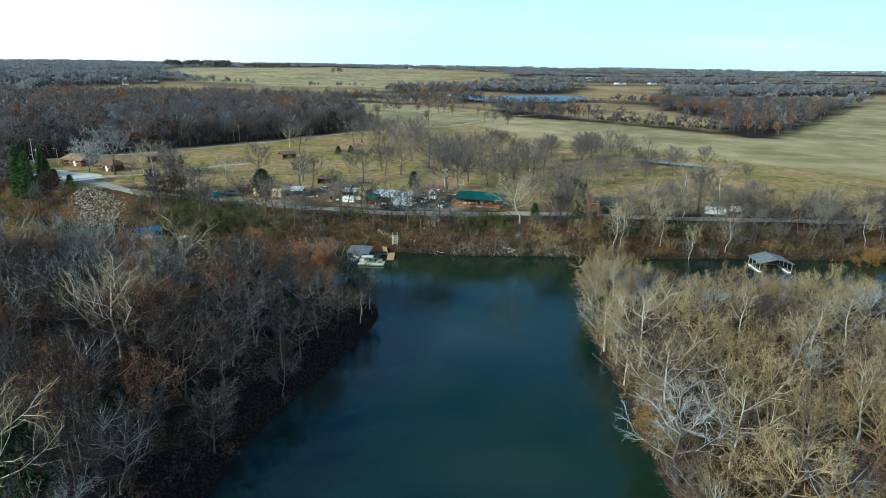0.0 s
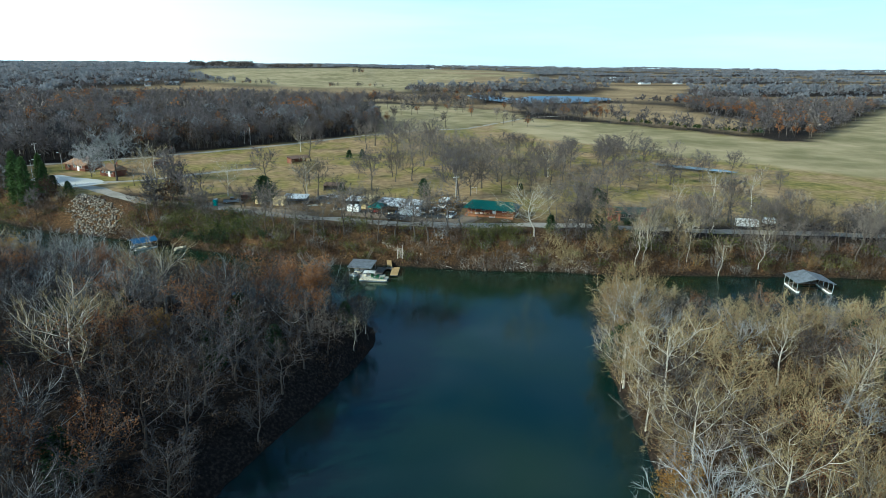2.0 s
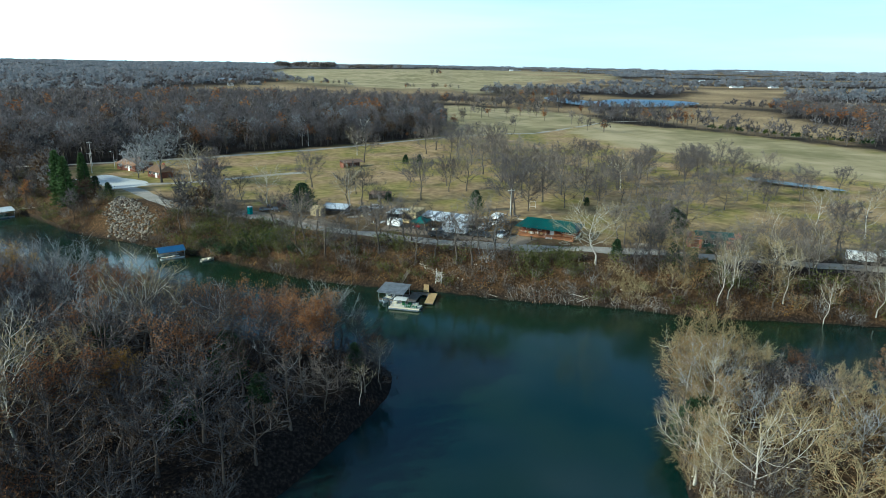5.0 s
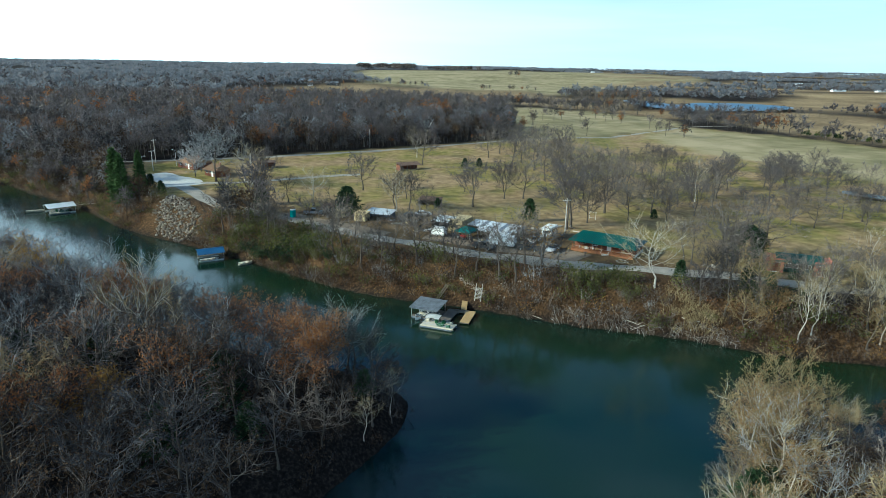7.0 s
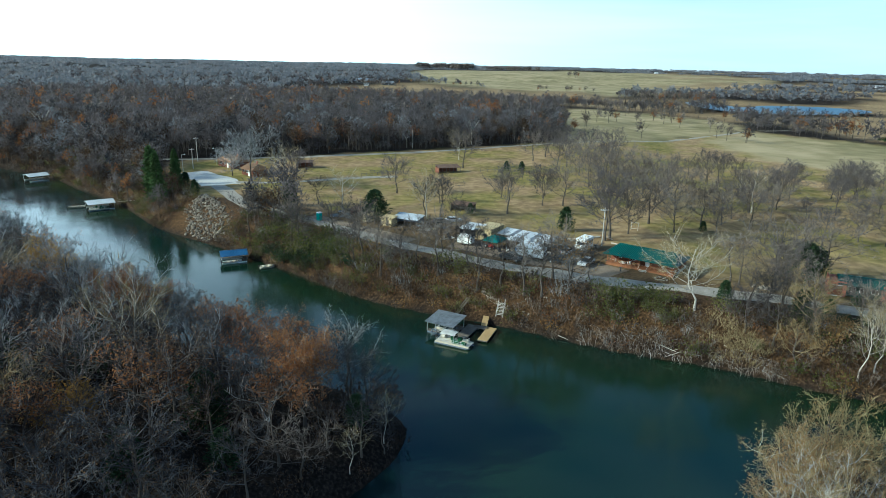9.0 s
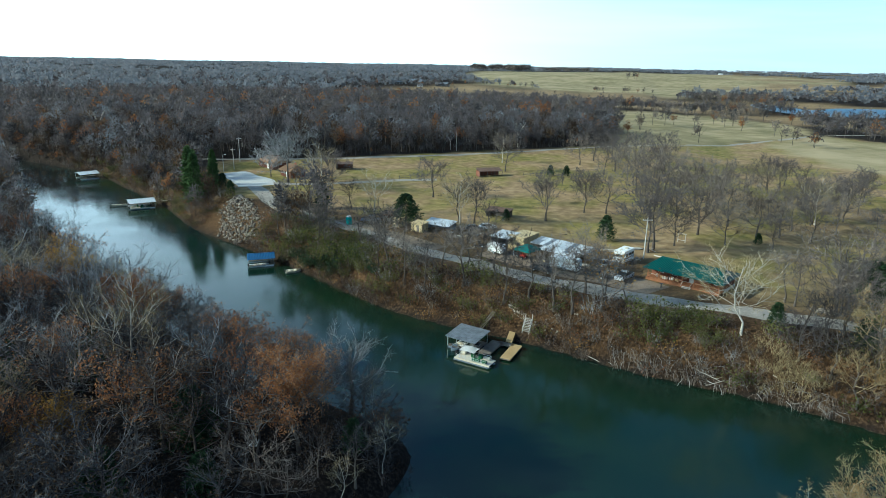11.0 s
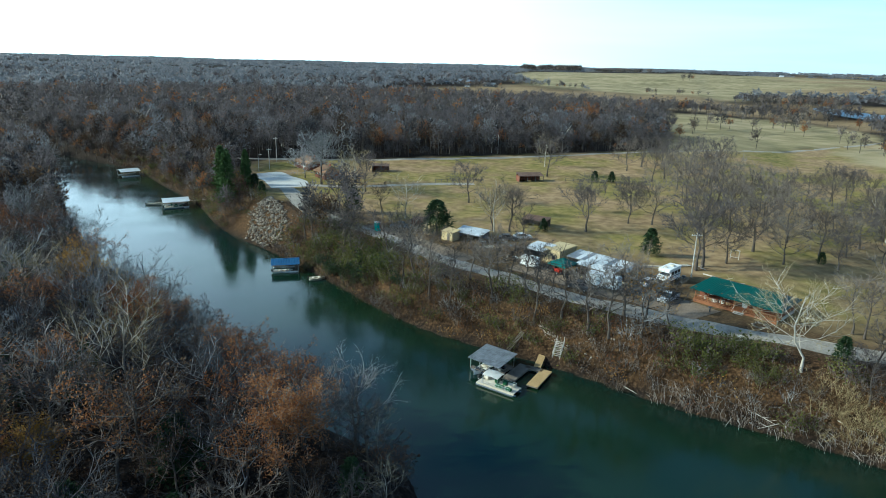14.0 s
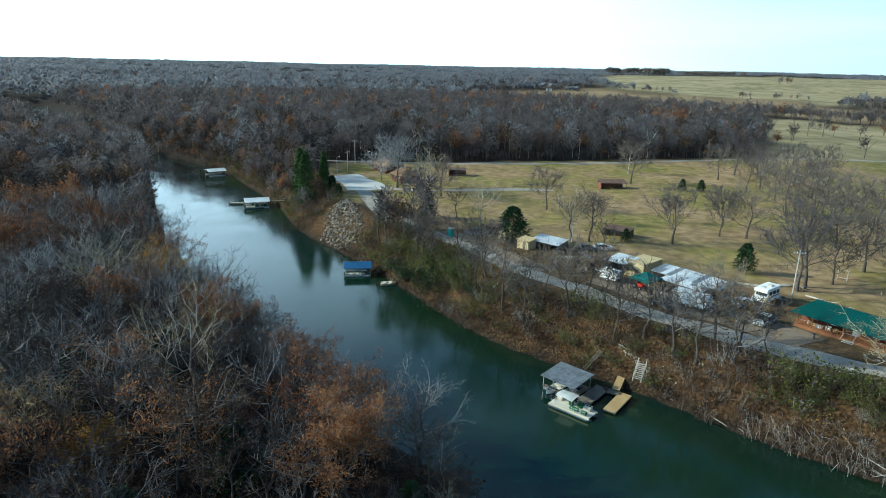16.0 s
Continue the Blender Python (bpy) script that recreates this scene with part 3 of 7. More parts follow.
def both(tc):
    (v1, f1, m1), (v2, f2, m2) = tc
    return np.vstack([v1, v2]), np.vstack([f1, f2 + len(v1)]), np.concatenate([m1, m2])


def thing_tree(name, tc, label, category="tree", group=""):
    """One tree as a thing of its own: an Empty at its foot with trunk and crown."""
    top = new(name)
    for nm, (v, f, m) in zip(("trunk", "crown"), tc):
        used = sorted(set(m.tolist()))
        ob = new(nm, np_mesh(nm, v, f, [TREEMATS[k] for k in used], np.searchsorted(used, m)))
        ob.parent = top
    return tagged(top, label, category, group)


def scatter(x0, x1, y0, y1, gap, seed, keep):
    r = np.random.RandomState(seed)
    xs, ys = np.meshgrid(np.arange(x0, x1, gap), np.arange(y0, y1, gap))
    x = xs.ravel() + r.uniform(-0.48, 0.48, xs.size) * gap
    y = ys.ravel() + r.uniform(-0.48, 0.48, xs.size) * gap
    ok = keep(x, y)
    x, y = x[ok], y[ok]
    return x, y, land(x, y), r


def rows_of(x, y, z, r, kinds, lo=0.75, hi=1.15, weights=None):
    k = r.choice(len(kinds), len(x), p=weights)
    return np.stack([x, y, z, r.uniform(0, 6.283, len(x)), r.uniform(lo, hi, len(x)), k], 1)

# kinds of plants
OAK = bare_tree(1, 15, 9, 0.46, 0.85, twig=TWIGD, tips=66)
ASH = bare_tree(2, 16, 9, 0.42, 0.9, twig=TWIG, tips=64, thick=0.85)
ELM = bare_tree(3, 14, 10, 0.48, 0.8, twig=TWIGB, branch=TWIGB, tips=66)
SYC = bare_tree(4, 17, 9, 0.36, 0.9, bark=PALE, branch=PALE, twig=TWIGP, tips=70, stout=0.8)
RUSTY = bare_tree(5, 13, 10, 0.34, 0.85, twig=TWIGB, branch=BARK, leaf=RUST, leaf_n=9000, leaf_size=0.23, tips=90)
GOLDEN = bare_tree(6, 12, 9, 0.36, 0.9, twig=TWIGB, branch=BARK, leaf=GOLD, leaf_n=5200, leaf_size=0.28)
RUSTLESS = bare_tree(12, 13, 9, 0.42, 0.9, twig=TWIGD, branch=TWIGB, leaf=RUST, leaf_n=1700, leaf_size=0.3, tips=60)
BROWNISH = bare_tree(7, 14, 9, 0.44, 0.9, twig=TWIGD, branch=TWIGB, leaf=DEAD, leaf_n=1300, leaf_size=0.28, tips=64)
TANNISH = bare_tree(8, 14, 9, 0.4, 0.9, twig=TWIGP, branch=TWIGP, leaf=TANL, leaf_n=1100, leaf_size=0.2, tips=62)
TANLEAF = bare_tree(14, 14, 10, 0.34, 0.9, bark=PALE, branch=TWIGP, twig=TWIGP, leaf=TANL, leaf_n=3600, leaf_size=0.2, tips=64, stout=0.8)
UPRIGHT = bare_tree(13, 15, 8, 0.2, 1.0, bark=PALE, branch=PALE, twig=TWIGP, start=0.4, tips=56, stout=0.8)
CEDAR_T = evergreen(9, 8.5, 3.1, CEDAR, 1700, 0.42)
PINE_T = evergreen(10, 14, 2.6, PINE, 2400, 0.55)

# woods on the west and east shores
SOUTH = np.array([(-46, -122), (-54, -100), (-74, -60), (-95, -30), (-128, -24), (-190, 10), (-330, 90), (-330, 160), (0, 160), (190, 40), (128, -34),
                  (96, -64), (76, -84), (54, -104), (30, -128), (0, -120)], float)


def in_sight(x, y):
    """The stretch of the shores that is built as woods."""
    return away(x, y, SOUTH) < 3


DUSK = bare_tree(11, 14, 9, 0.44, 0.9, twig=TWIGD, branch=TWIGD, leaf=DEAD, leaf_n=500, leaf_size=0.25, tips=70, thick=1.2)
NEAR = [both(t) for t in (OAK, ASH, ELM, SYC, RUSTLESS, BROWNISH, TANNISH, CEDAR_T, DUSK, UPRIGHT)]
w_x, w_y, w_z, w_r = scatter(-150, 0, -135, 20, 5.8, 3, lambda x, y: (away(x, y, WATER) > 1.0) & (side_of(x, y) == 3) & in_sight(x, y))
west_rows = rows_of(w_x, w_y, w_z, w_r, NEAR, 0.65, 1.15, [0.15, 0.05, 0.05, 0.02, 0.2, 0.2, 0.02, 0.09, 0.22, 0.0])
west_rows[:, 4] *= np.where(w_y > -38, 0.85, 0.6) + np.where(w_y > -38, 0.15, 0.4) * step(0, 15, away(w_x, w_y, WATER))
# shade on the lower west slope, put into the twig colour by dark kinds
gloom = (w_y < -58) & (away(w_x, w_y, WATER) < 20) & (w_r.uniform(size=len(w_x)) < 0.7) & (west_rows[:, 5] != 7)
grey_part = (w_x < -52) & (w_y > -70) & (w_r.uniform(size=len(w_x)) < 0.75)
west_rows[grey_part, 5] = w_r.choice([0, 1, 2, 4, 5, 7], grey_part.sum(), p=[0.38, 0.22, 0.12, 0.1, 0.1, 0.08])
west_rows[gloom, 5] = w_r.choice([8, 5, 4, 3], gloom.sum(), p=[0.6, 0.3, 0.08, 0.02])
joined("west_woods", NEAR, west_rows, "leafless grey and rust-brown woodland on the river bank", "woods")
e_x, e_y, e_z, e_r = scatter(20, 190, -125, -38, 5.7, 4, lambda x, y: (away(x, y, WATER) > 0.8) & (side_of(x, y) == 2) & in_sight(x, y))
east_rows = rows_of(e_x, e_y, e_z, e_r, NEAR, 0.6, 1.0, [0.06, 0.1, 0.14, 0.04, 0.04, 0.1, 0.44, 0.02, 0.0, 0.06])
east_rows[:, 4] *= np.where((e_x > 48) & (away(e_x, e_y, EAST, False) < 16), 0.62, 1.0)
# crowns that hang over the east shore
on = np.linspace(0, 1, 48)
ring = EAST[(EAST[:, 1] > -128) & (EAST[:, 0] < 52)]
o_x = np.interp(on, np.linspace(0, 1, len(ring)), ring[:, 0]) + e_r.uniform(0.2, 2.2, 48)
o_y = np.interp(on, np.linspace(0, 1, len(ring)), ring[:, 1]) - e_r.uniform(0.0, 1.0, 48)
over = rows_of(o_x, o_y, np.maximum(land(o_x, o_y), 0.1), e_r, NEAR, 0.4, 0.72, [0.06, 0.08, 0.16, 0.06, 0.04, 0.12, 0.4, 0.0, 0.0, 0.08])
joined("east_woods", NEAR, np.vstack([east_rows, over]), "sunlit leafless woodland with pale trunks and tan leaves", "woods")

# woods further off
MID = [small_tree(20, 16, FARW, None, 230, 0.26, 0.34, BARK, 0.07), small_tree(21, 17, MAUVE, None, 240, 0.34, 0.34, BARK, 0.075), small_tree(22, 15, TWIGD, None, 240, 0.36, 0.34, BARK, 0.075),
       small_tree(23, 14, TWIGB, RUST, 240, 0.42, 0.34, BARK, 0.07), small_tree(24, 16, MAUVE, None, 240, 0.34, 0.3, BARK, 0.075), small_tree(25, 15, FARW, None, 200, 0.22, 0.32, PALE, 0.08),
       small_tree(26, 13, MAUVE, None, 240, 0.34, 0.38, BARK, 0.075), small_tree(27, 15, TWIGB, DEAD, 240, 0.42, 0.34, BARK, 0.07)]
LOW = [small_tree(30, 15, MAUVE, None, 80, 0.8, 0.4, BARK, 0.14), small_tree(31, 14, TWIGB, None, 80, 0.8, 0.4, BARK, 0.14), small_tree(32, 14, TWIGB, RUST, 80, 0.8, 0.36, BARK, 0.14), small_tree(33, 15, MAUVE, None, 80, 0.8, 0.4, BARK, 0.14)]
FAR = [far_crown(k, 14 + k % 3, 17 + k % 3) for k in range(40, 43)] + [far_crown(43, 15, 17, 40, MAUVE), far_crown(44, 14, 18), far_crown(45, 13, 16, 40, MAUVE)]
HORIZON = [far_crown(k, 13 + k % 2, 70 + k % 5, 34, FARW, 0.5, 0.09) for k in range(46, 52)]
OPEN_LAND = [LAWN, BIG_FIELD, HILL_FIELD, BROWN_FIELD, STRIP, TAN_FIELD, MEADOW, HOUSE_YARD, FAR_POND, NEAR_POND]


def wooded(x, y):
    ok = away(x, y, WATER) > 1.5
    for poly in OPEN_LAND:
        ok &= away(x, y, poly) > 1.5
    return ok


def clearing(x, y):
    """Open farmland far to the east."""
    return (wave(x * 0.6, y * 2.2, 620, 31) > -0.12) & (x > 0.12 * y) & (np.hypot(x, y + 100) > 820)


def from_eye(x, y):
    return np.hypot(x, y + 110)


def stone_bank(x, y):
    """The open slope of broken stone and the bank in front of the pines."""
    return ((x > -109) & (x < -74) & (y < 78) & (y > 30)) | (np.hypot(x + 122, y - 66) < 13)


def patchy(rows, seed, rusty, grey, r):
    """Brown-leaved trees and grey ones stand in groups."""
    a, b = wave(rows[:, 0], rows[:, 1], 75, seed), wave(rows[:, 0], rows[:, 1], 110, seed + 1)
    u = r.uniform(size=len(rows))
    rows[(a > 0.5) & (u < 0.3), 5] = rusty
    rows[(b > 0.5) & (u > 0.86), 5] = grey
    return rows


m_x, m_y, m_z, m_r = scatter(-430, 60, 20, 330, 6.0, 5, lambda x, y: wooded(x, y) & (from_eye(x, y) < 430) & (from_eye(x, y) > 160) & (x < 70) & ~stone_bank(x, y))
q_x, q_y, q_z, q_r = scatter(-330, -108, 40, 190, 4.2, 15, lambda x, y: (side_of(x, y) == 1) & (away(x, y, WATER) > 0.2) & (away(x, y, WATER) < 8) & (away(x, y, HOUSE_YARD) > 0) & ~stone_bank(x, y))
shore_rows = rows_of(q_x, q_y, q_z, q_r, MID, 0.3, 0.8, [0.1, 0.14, 0.08, 0.2, 0.1, 0.04, 0.12, 0.22])
b_x, b_y, b_z, b_r = scatter(-140, 75, 90, 300, 3.6, 16, lambda x, y: wooded(x, y) & (away(x, y, LAWN) > 2.5) & (away(x, y, LAWN) < 9) & (y > 150 + x) & (away(x, y, HOUSE_YARD) > 3))
edge_rows = rows_of(b_x, b_y, b_z, b_r, MID, 0.25, 0.6, [0.02, 0.16, 0.3, 0.04, 0.06, 0.0, 0.2, 0.22])
main_rows = patchy(rows_of(m_x, m_y, m_z, m_r, MID, 0.7, 1.2, [0.04, 0.25, 0.14, 0.03, 0.17, 0.02, 0.17, 0.18]), 41, 3, 0, m_r)
joined("belt_woods", MID, np.vstack([shore_rows, edge_rows, main_rows]), "dense leafless grey-brown woodland behind the lawns", "woods")
l_x, l_y, l_z, l_r = scatter(-800, 700, 0, 800, 10.5, 6, lambda x, y: wooded(x, y) & (from_eye(x, y) >= 430) & (from_eye(x, y) < 800) & (y > -0.1 * x - 60))
joined("outer_woods", LOW, patchy(rows_of(l_x, l_y, l_z, l_r, LOW, 0.7, 1.25, [0.36, 0.2, 0.03, 0.41]), 43, 2, 0, l_r), "leafless woods further from the river", "woods")
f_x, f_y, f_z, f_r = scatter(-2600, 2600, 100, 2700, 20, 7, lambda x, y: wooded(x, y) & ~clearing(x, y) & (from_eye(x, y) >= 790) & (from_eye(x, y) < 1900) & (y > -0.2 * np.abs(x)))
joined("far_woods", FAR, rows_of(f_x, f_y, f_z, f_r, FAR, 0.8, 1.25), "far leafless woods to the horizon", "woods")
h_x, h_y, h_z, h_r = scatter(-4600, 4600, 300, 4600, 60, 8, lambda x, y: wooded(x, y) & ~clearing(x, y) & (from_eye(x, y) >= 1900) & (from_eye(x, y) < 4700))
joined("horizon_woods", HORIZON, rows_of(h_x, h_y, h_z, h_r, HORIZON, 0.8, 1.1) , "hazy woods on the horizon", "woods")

# hedge, clumps and single trees in the fields
hs = np.linspace(0, 1, 70)
hx = np.interp(hs, [0, 0.5, 1], [212, 240, 268]) + np.random.RandomState(1).normal(0, 2.0, 70)
hy = np.interp(hs, [0, 0.5, 1], [346, 287, 246]) + np.random.RandomState(2).normal(0, 2.0, 70)
HEDGE = [far_crown(70, 4.5, 5, 40, CEDAR), far_crown(71, 4, 5, 40, OLIVE), far_crown(72, 5, 5, 40, TWIGB)]
joined("hedge", HEDGE, rows_of(hx, hy, land(hx, hy), np.random.RandomState(3), HEDGE, 0.7, 1.2), "dark evergreen and bramble hedge between fields", "hedge")
cr = np.random.RandomState(9)
cx = np.r_[cr.uniform(-640, -400, 60), cr.uniform(-350, -110, 40), cr.uniform(92, 210, 60), cr.uniform(-410, -270, 34), cr.uniform(8, 34, 5), cr.uniform(60, 190, 26), cr.uniform(10, 130, 22),
           cr.uniform(-60, 150, 40), cr.uniform(150, 330, 46), cr.uniform(-420, -150, 30), cr.uniform(-60, 60, 14)]
cy = np.r_[cr.uniform(2560, 2680, 60), cr.uniform(2640, 2720, 40), cr.uniform(815, 900, 60), cr.uniform(925, 1000, 34), cr.uniform(1640, 1665, 5), cr.uniform(440, 585, 26), cr.uniform(290, 560, 22),
           cr.uniform(600, 660, 40), cr.uniform(545, 600, 46), cr.uniform(1050, 1075, 30), cr.uniform(1000, 1015, 14)]
cs = np.r_[np.full(60, 2.1), np.full(40, 1.4), np.full(60, 1.2), np.full(34, 0.9), np.full(5, 1.7), np.full(26, 0.9), np.full(22, 0.95), np.full(40, 0.75), np.full(46, 0.7), np.full(30, 0.8), np.full(14, 0.8)]
CLUMP = [small_tree(75, 15, TWIGD, None, 110, 0.6, 0.36, BARK, 0.12), small_tree(76, 14, TWIGB, None, 110, 0.6, 0.36, BARK, 0.12), small_tree(77, 13, TWIGB, RUST, 110, 0.6, 0.34, BARK, 0.12), far_crown(78, 15, 17, 60, TWIGB)]
crow = rows_of(cx, cy, land(cx, cy), cr, CLUMP, 0.85, 1.1, [0.35, 0.5, 0.15, 0.0])
crow[:, 4] *= cs
crow[:100, 5] = 3
joined("field_trees", CLUMP, crow, "clumps of leafless trees among the far fields", "trees")



# ---- roads, yards ----
def draped(name, line, width, mat, label, category, lift=0.07, across=4, gap=1.5):
    """A strip of road laid on the ground along a line."""
    p = smooth_line(line, 8)
    seg = np.r_[0, np.cumsum(np.hypot(*np.diff(p, axis=0).T))]
    s = np.arange(0, seg[-1], gap)
    c = np.stack([np.interp(s, seg, p[:, k]) for k in (0, 1)], 1)
    t = unit(np.gradient(c, axis=0))
    side = np.stack([-t[:, 1], t[:, 0]], 1)
    wob = 1 + 0.1 * wave(s, s * 0, 17, 5)
    v = []
    for k in range(across + 1):
        q = c + side * ((k / across - 0.5) * width * wob)[:, None]
        v.append(np.c_[q, land(q[:, 0], q[:, 1]) + (lift if 0 < k < across else 0.02)])
    v = np.stack(v, 1)
    n = len(s)
    ii = np.arange(n * (across + 1)).reshape(n, across + 1)
    f = np.stack([ii[:-1, :-1], ii[1:, :-1], ii[1:, 1:], ii[:-1, 1:]], -1).reshape(-1, 4)
    return tagged(new(name, np_mesh(name, v.reshape(-1, 3), f, [mat], smooth=True)), label, category, kind="structure")


M_GRAVEL = noisy("gravel", (0.2, 0.175, 0.145), (0.38, 0.345, 0.3), 0.25, 3.0, 0.95, bump=0.4, depth=0.05)
M_CONCRETE = noisy("concrete", (0.40, 0.395, 0.38), (0.56, 0.55, 0.53), 0.12, 2.0, 0.9)
M_DIRT = noisy("bare_dirt", (0.13, 0.095, 0.065), (0.26, 0.2, 0.145), 0.2, 2.5, 0.95, bump=0.4, depth=0.05)
M_ROCK = island("rock", [(0, (0.06, 0.05, 0.042)), (0.5, (0.21, 0.18, 0.145)), (1, (0.5, 0.44, 0.365))])
M_PLANKOLD = noisy("weathered_planks", (0.10, 0.085, 0.07), (0.21, 0.18, 0.15), 0.8, 9, 0.9)
M_PLANKNEW = noisy("yellow_planks", (0.30, 0.20, 0.09), (0.44, 0.31, 0.15), 0.8, 9, 0.85)
M_GREYWOOD = noisy("grey_wood", (0.34, 0.32, 0.29), (0.52, 0.49, 0.45), 0.8, 9, 0.9)
M_REDWOOD = noisy("red_brown_siding", (0.11, 0.04, 0.025), (0.18, 0.07, 0.04), 0.6, 8, 0.8)
M_CEDARWOOD = noisy("orange_cedar_wood", (0.15, 0.06, 0.028), (0.26, 0.115, 0.052), 0.6, 8, 0.75)
M_BARNRED = noisy("faded_red_boards", (0.34, 0.10, 0.065), (0.46, 0.17, 0.115), 0.6, 8, 0.8)
M_TAN = noisy("tan_boards", (0.42, 0.33, 0.17), (0.56, 0.45, 0.26), 0.6, 8, 0.8)
M_GREENROOF = noisy("green_metal_roof", (0.003, 0.042, 0.036), (0.007, 0.066, 0.056), 0.3, 6, 0.42, 0.0, 0.4, 0.05)
M_TENT = noisy("teal_canvas", (0.006, 0.085, 0.08), (0.014, 0.13, 0.12), 0.6, 7, 0.7)
M_GREYROOF = noisy("galvanised_roof", (0.09, 0.1, 0.115), (0.3, 0.325, 0.36), 0.9, 4, 0.45, 0.35, 0.4, 0.1)
M_PATCHROOF = noisy("patched_roof", (0.3, 0.33, 0.37), (0.66, 0.69, 0.72), 0.35, 3, 0.45, 0.2, 0.4, 0.1)
M_PALEROOF = noisy("pale_metal_roof", (0.52, 0.55, 0.57), (0.72, 0.74, 0.76), 0.45, 5, 0.45, 0.2, 0.4, 0.1)
M_BLUEROOF = noisy("blue_metal_roof", (0.012, 0.06, 0.16), (0.03, 0.11, 0.25), 0.4, 5, 0.4, 0.0, 0.4, 0.1)
M_BROWNROOF = noisy("brown_shingles", (0.22, 0.125, 0.07), (0.33, 0.2, 0.12), 0.5, 7, 0.9)
M_RUSTROOF = noisy("rusty_roof", (0.085, 0.05, 0.036), (0.17, 0.105, 0.075), 0.5, 6, 0.8)
M_WHITE = noisy("white_paint", (0.68, 0.68, 0.67), (0.82, 0.82, 0.81), 0.6, 9, 0.5, 0, 0.4, 0.05)
M_CANVAS = noisy("white_canvas", (0.72, 0.72, 0.7), (0.84, 0.84, 0.82), 0.8, 8, 0.7)
M_TEAL = noisy("teal_plastic", (0.0, 0.24, 0.22), (0.01, 0.31, 0.28), 1, 10, 0.45)
M_TARP = noisy("blue_grey_tarp", (0.08, 0.10, 0.14), (0.2, 0.23, 0.28), 0.7, 6, 0.7)
M_METAL = noisy("aluminium", (0.40, 0.41, 0.42), (0.58, 0.59, 0.6), 1, 12, 0.4, 0.7)
M_BLACK = noisy("black_rubber", (0.015, 0.015, 0.015), (0.03, 0.03, 0.03), 2, 14, 0.7)
M_REDPAINT = noisy("red_paint", (0.28, 0.02, 0.012), (0.36, 0.035, 0.02), 1, 10, 0.4)
M_DARKPAINT = noisy("dark_paint", (0.03, 0.033, 0.04), (0.06, 0.063, 0.07), 1, 10, 0.35)
M_SILVER = noisy("silver_paint", (0.45, 0.47, 0.5), (0.58, 0.6, 0.63), 1, 10, 0.35, 0.3)
M_BEIGE = noisy("beige_vinyl", (0.5, 0.45, 0.36), (0.62, 0.57, 0.47), 1, 10, 0.6)
M_GREENV = noisy("green_vinyl", (0.02, 0.09, 0.035), (0.04, 0.14, 0.06), 1, 10, 0.5)
M_GLASS = material("dark_glass", 0.08, 0.0, 0.6)[0]
M_GLASS.node_tree.nodes["Principled BSDF"].inputs["Base Color"].default_value = (0.02, 0.025, 0.03, 1)
M_LOG = noisy("bleached_wood", (0.36, 0.32, 0.27), (0.56, 0.51, 0.44), 0.8, 9, 0.9)

draped("road", [(-112, 86), (-98, 72), (-86, 59), (-75, 51), (-62, 45), (-47, 38), (-33, 29.5), (-18, 23), (-6, 18), (4, 14.3), (12.7, 12.3),
                (20.7, 11), (32, 9.8), (45, 10), (57, 11), (72, 10), (92, 5), (125, -2), (210, -26)], 5.0, M_GRAVEL, "pale gravel road along the top of the bank", "road")
draped("lane", [(-170, 118), (-130, 134), (-91, 156), (-60, 180), (3, 238), (63, 286), (105, 338), (136, 378), (160, 400), (190, 412)], 4.0, M_GRAVEL,
       "pale gravel lane along the edge of the woods", "road")
draped("driveway", [(-106, 84), (-92, 88), (-78, 96), (-62, 110), (-50, 117)], 3.4, M_GRAVEL, "gravel driveway across the lawn", "road")
draped("yard", [(-14, 31), (-4, 27), (8, 22), (18, 19), (24, 15)], 9.0, M_DIRT, "bare dirt yard in front of the sheds", "ground", 0.05, 6)
draped("loo_yard", [(-58, 47), (-50, 42), (-38, 36), (-24, 28)], 7.0, M_DIRT, "bare dirt yard beside the road", "ground", 0.045, 6)
draped("parking_lot", [(-127, 98), (-119, 93), (-110, 87), (-103, 79)], 13.0, M_CONCRETE, "pale concrete parking lot", "parking lot", 0.09, 8)


# ---- things ----
def part(name, bm, mat, parent, label=""):
    me = bpy.data.meshes.new(name)
    bm.to_mesh(me)
    bm.free()
    for m in (mat if isinstance(mat, (list, tuple)) else [mat]):
        me.materials.append(m)
    ob = new(name, me)
    ob.parent = parent
    return tagged(ob, label) if label else ob


def place(name, x, y, rot, label, category, z=None, group=""):
    top = new(name)
    top.matrix_world = pose(x, y, float(land(x, y)) if z is None else z, 0, 0, rot)
    return tagged(top, label, category, group)


def box(c, s, bm=None, rot=None, bevel=0.0):
    """A box of size s round the point c, its edges softened."""
    bm = bm or bmesh.new()
    m = Matrix.Translation(c) @ (rot or Matrix()) @ Matrix.Diagonal((*s, 1))
    made = bmesh.ops.create_cube(bm, size=1, matrix=m)
    if bevel:
        es = list({e for v in made["verts"] for e in v.link_edges})
        bmesh.ops.bevel(bm, geom=es, offset=bevel, segments=1, affect="EDGES")
    return bm


def boxes(items, bevel=0.0):
    bm = bmesh.new()
    for c, s in items:
        box(c, s, bm, None, bevel)
    return bm


def rod(a, b, r, bm=None, sides=6, r2=None):
    bm = bm or bmesh.new()
    a, b = Vector(a), Vector(b)
    m = Matrix.Translation((a + b) / 2) @ (b - a).to_track_quat("Z", "Y").to_matrix().to_4x4()
    bmesh.ops.create_cone(bm, cap_ends=True, segments=sides, radius1=r, radius2=r if r2 is None else r2, depth=(b - a).length, matrix=m)
    return bm


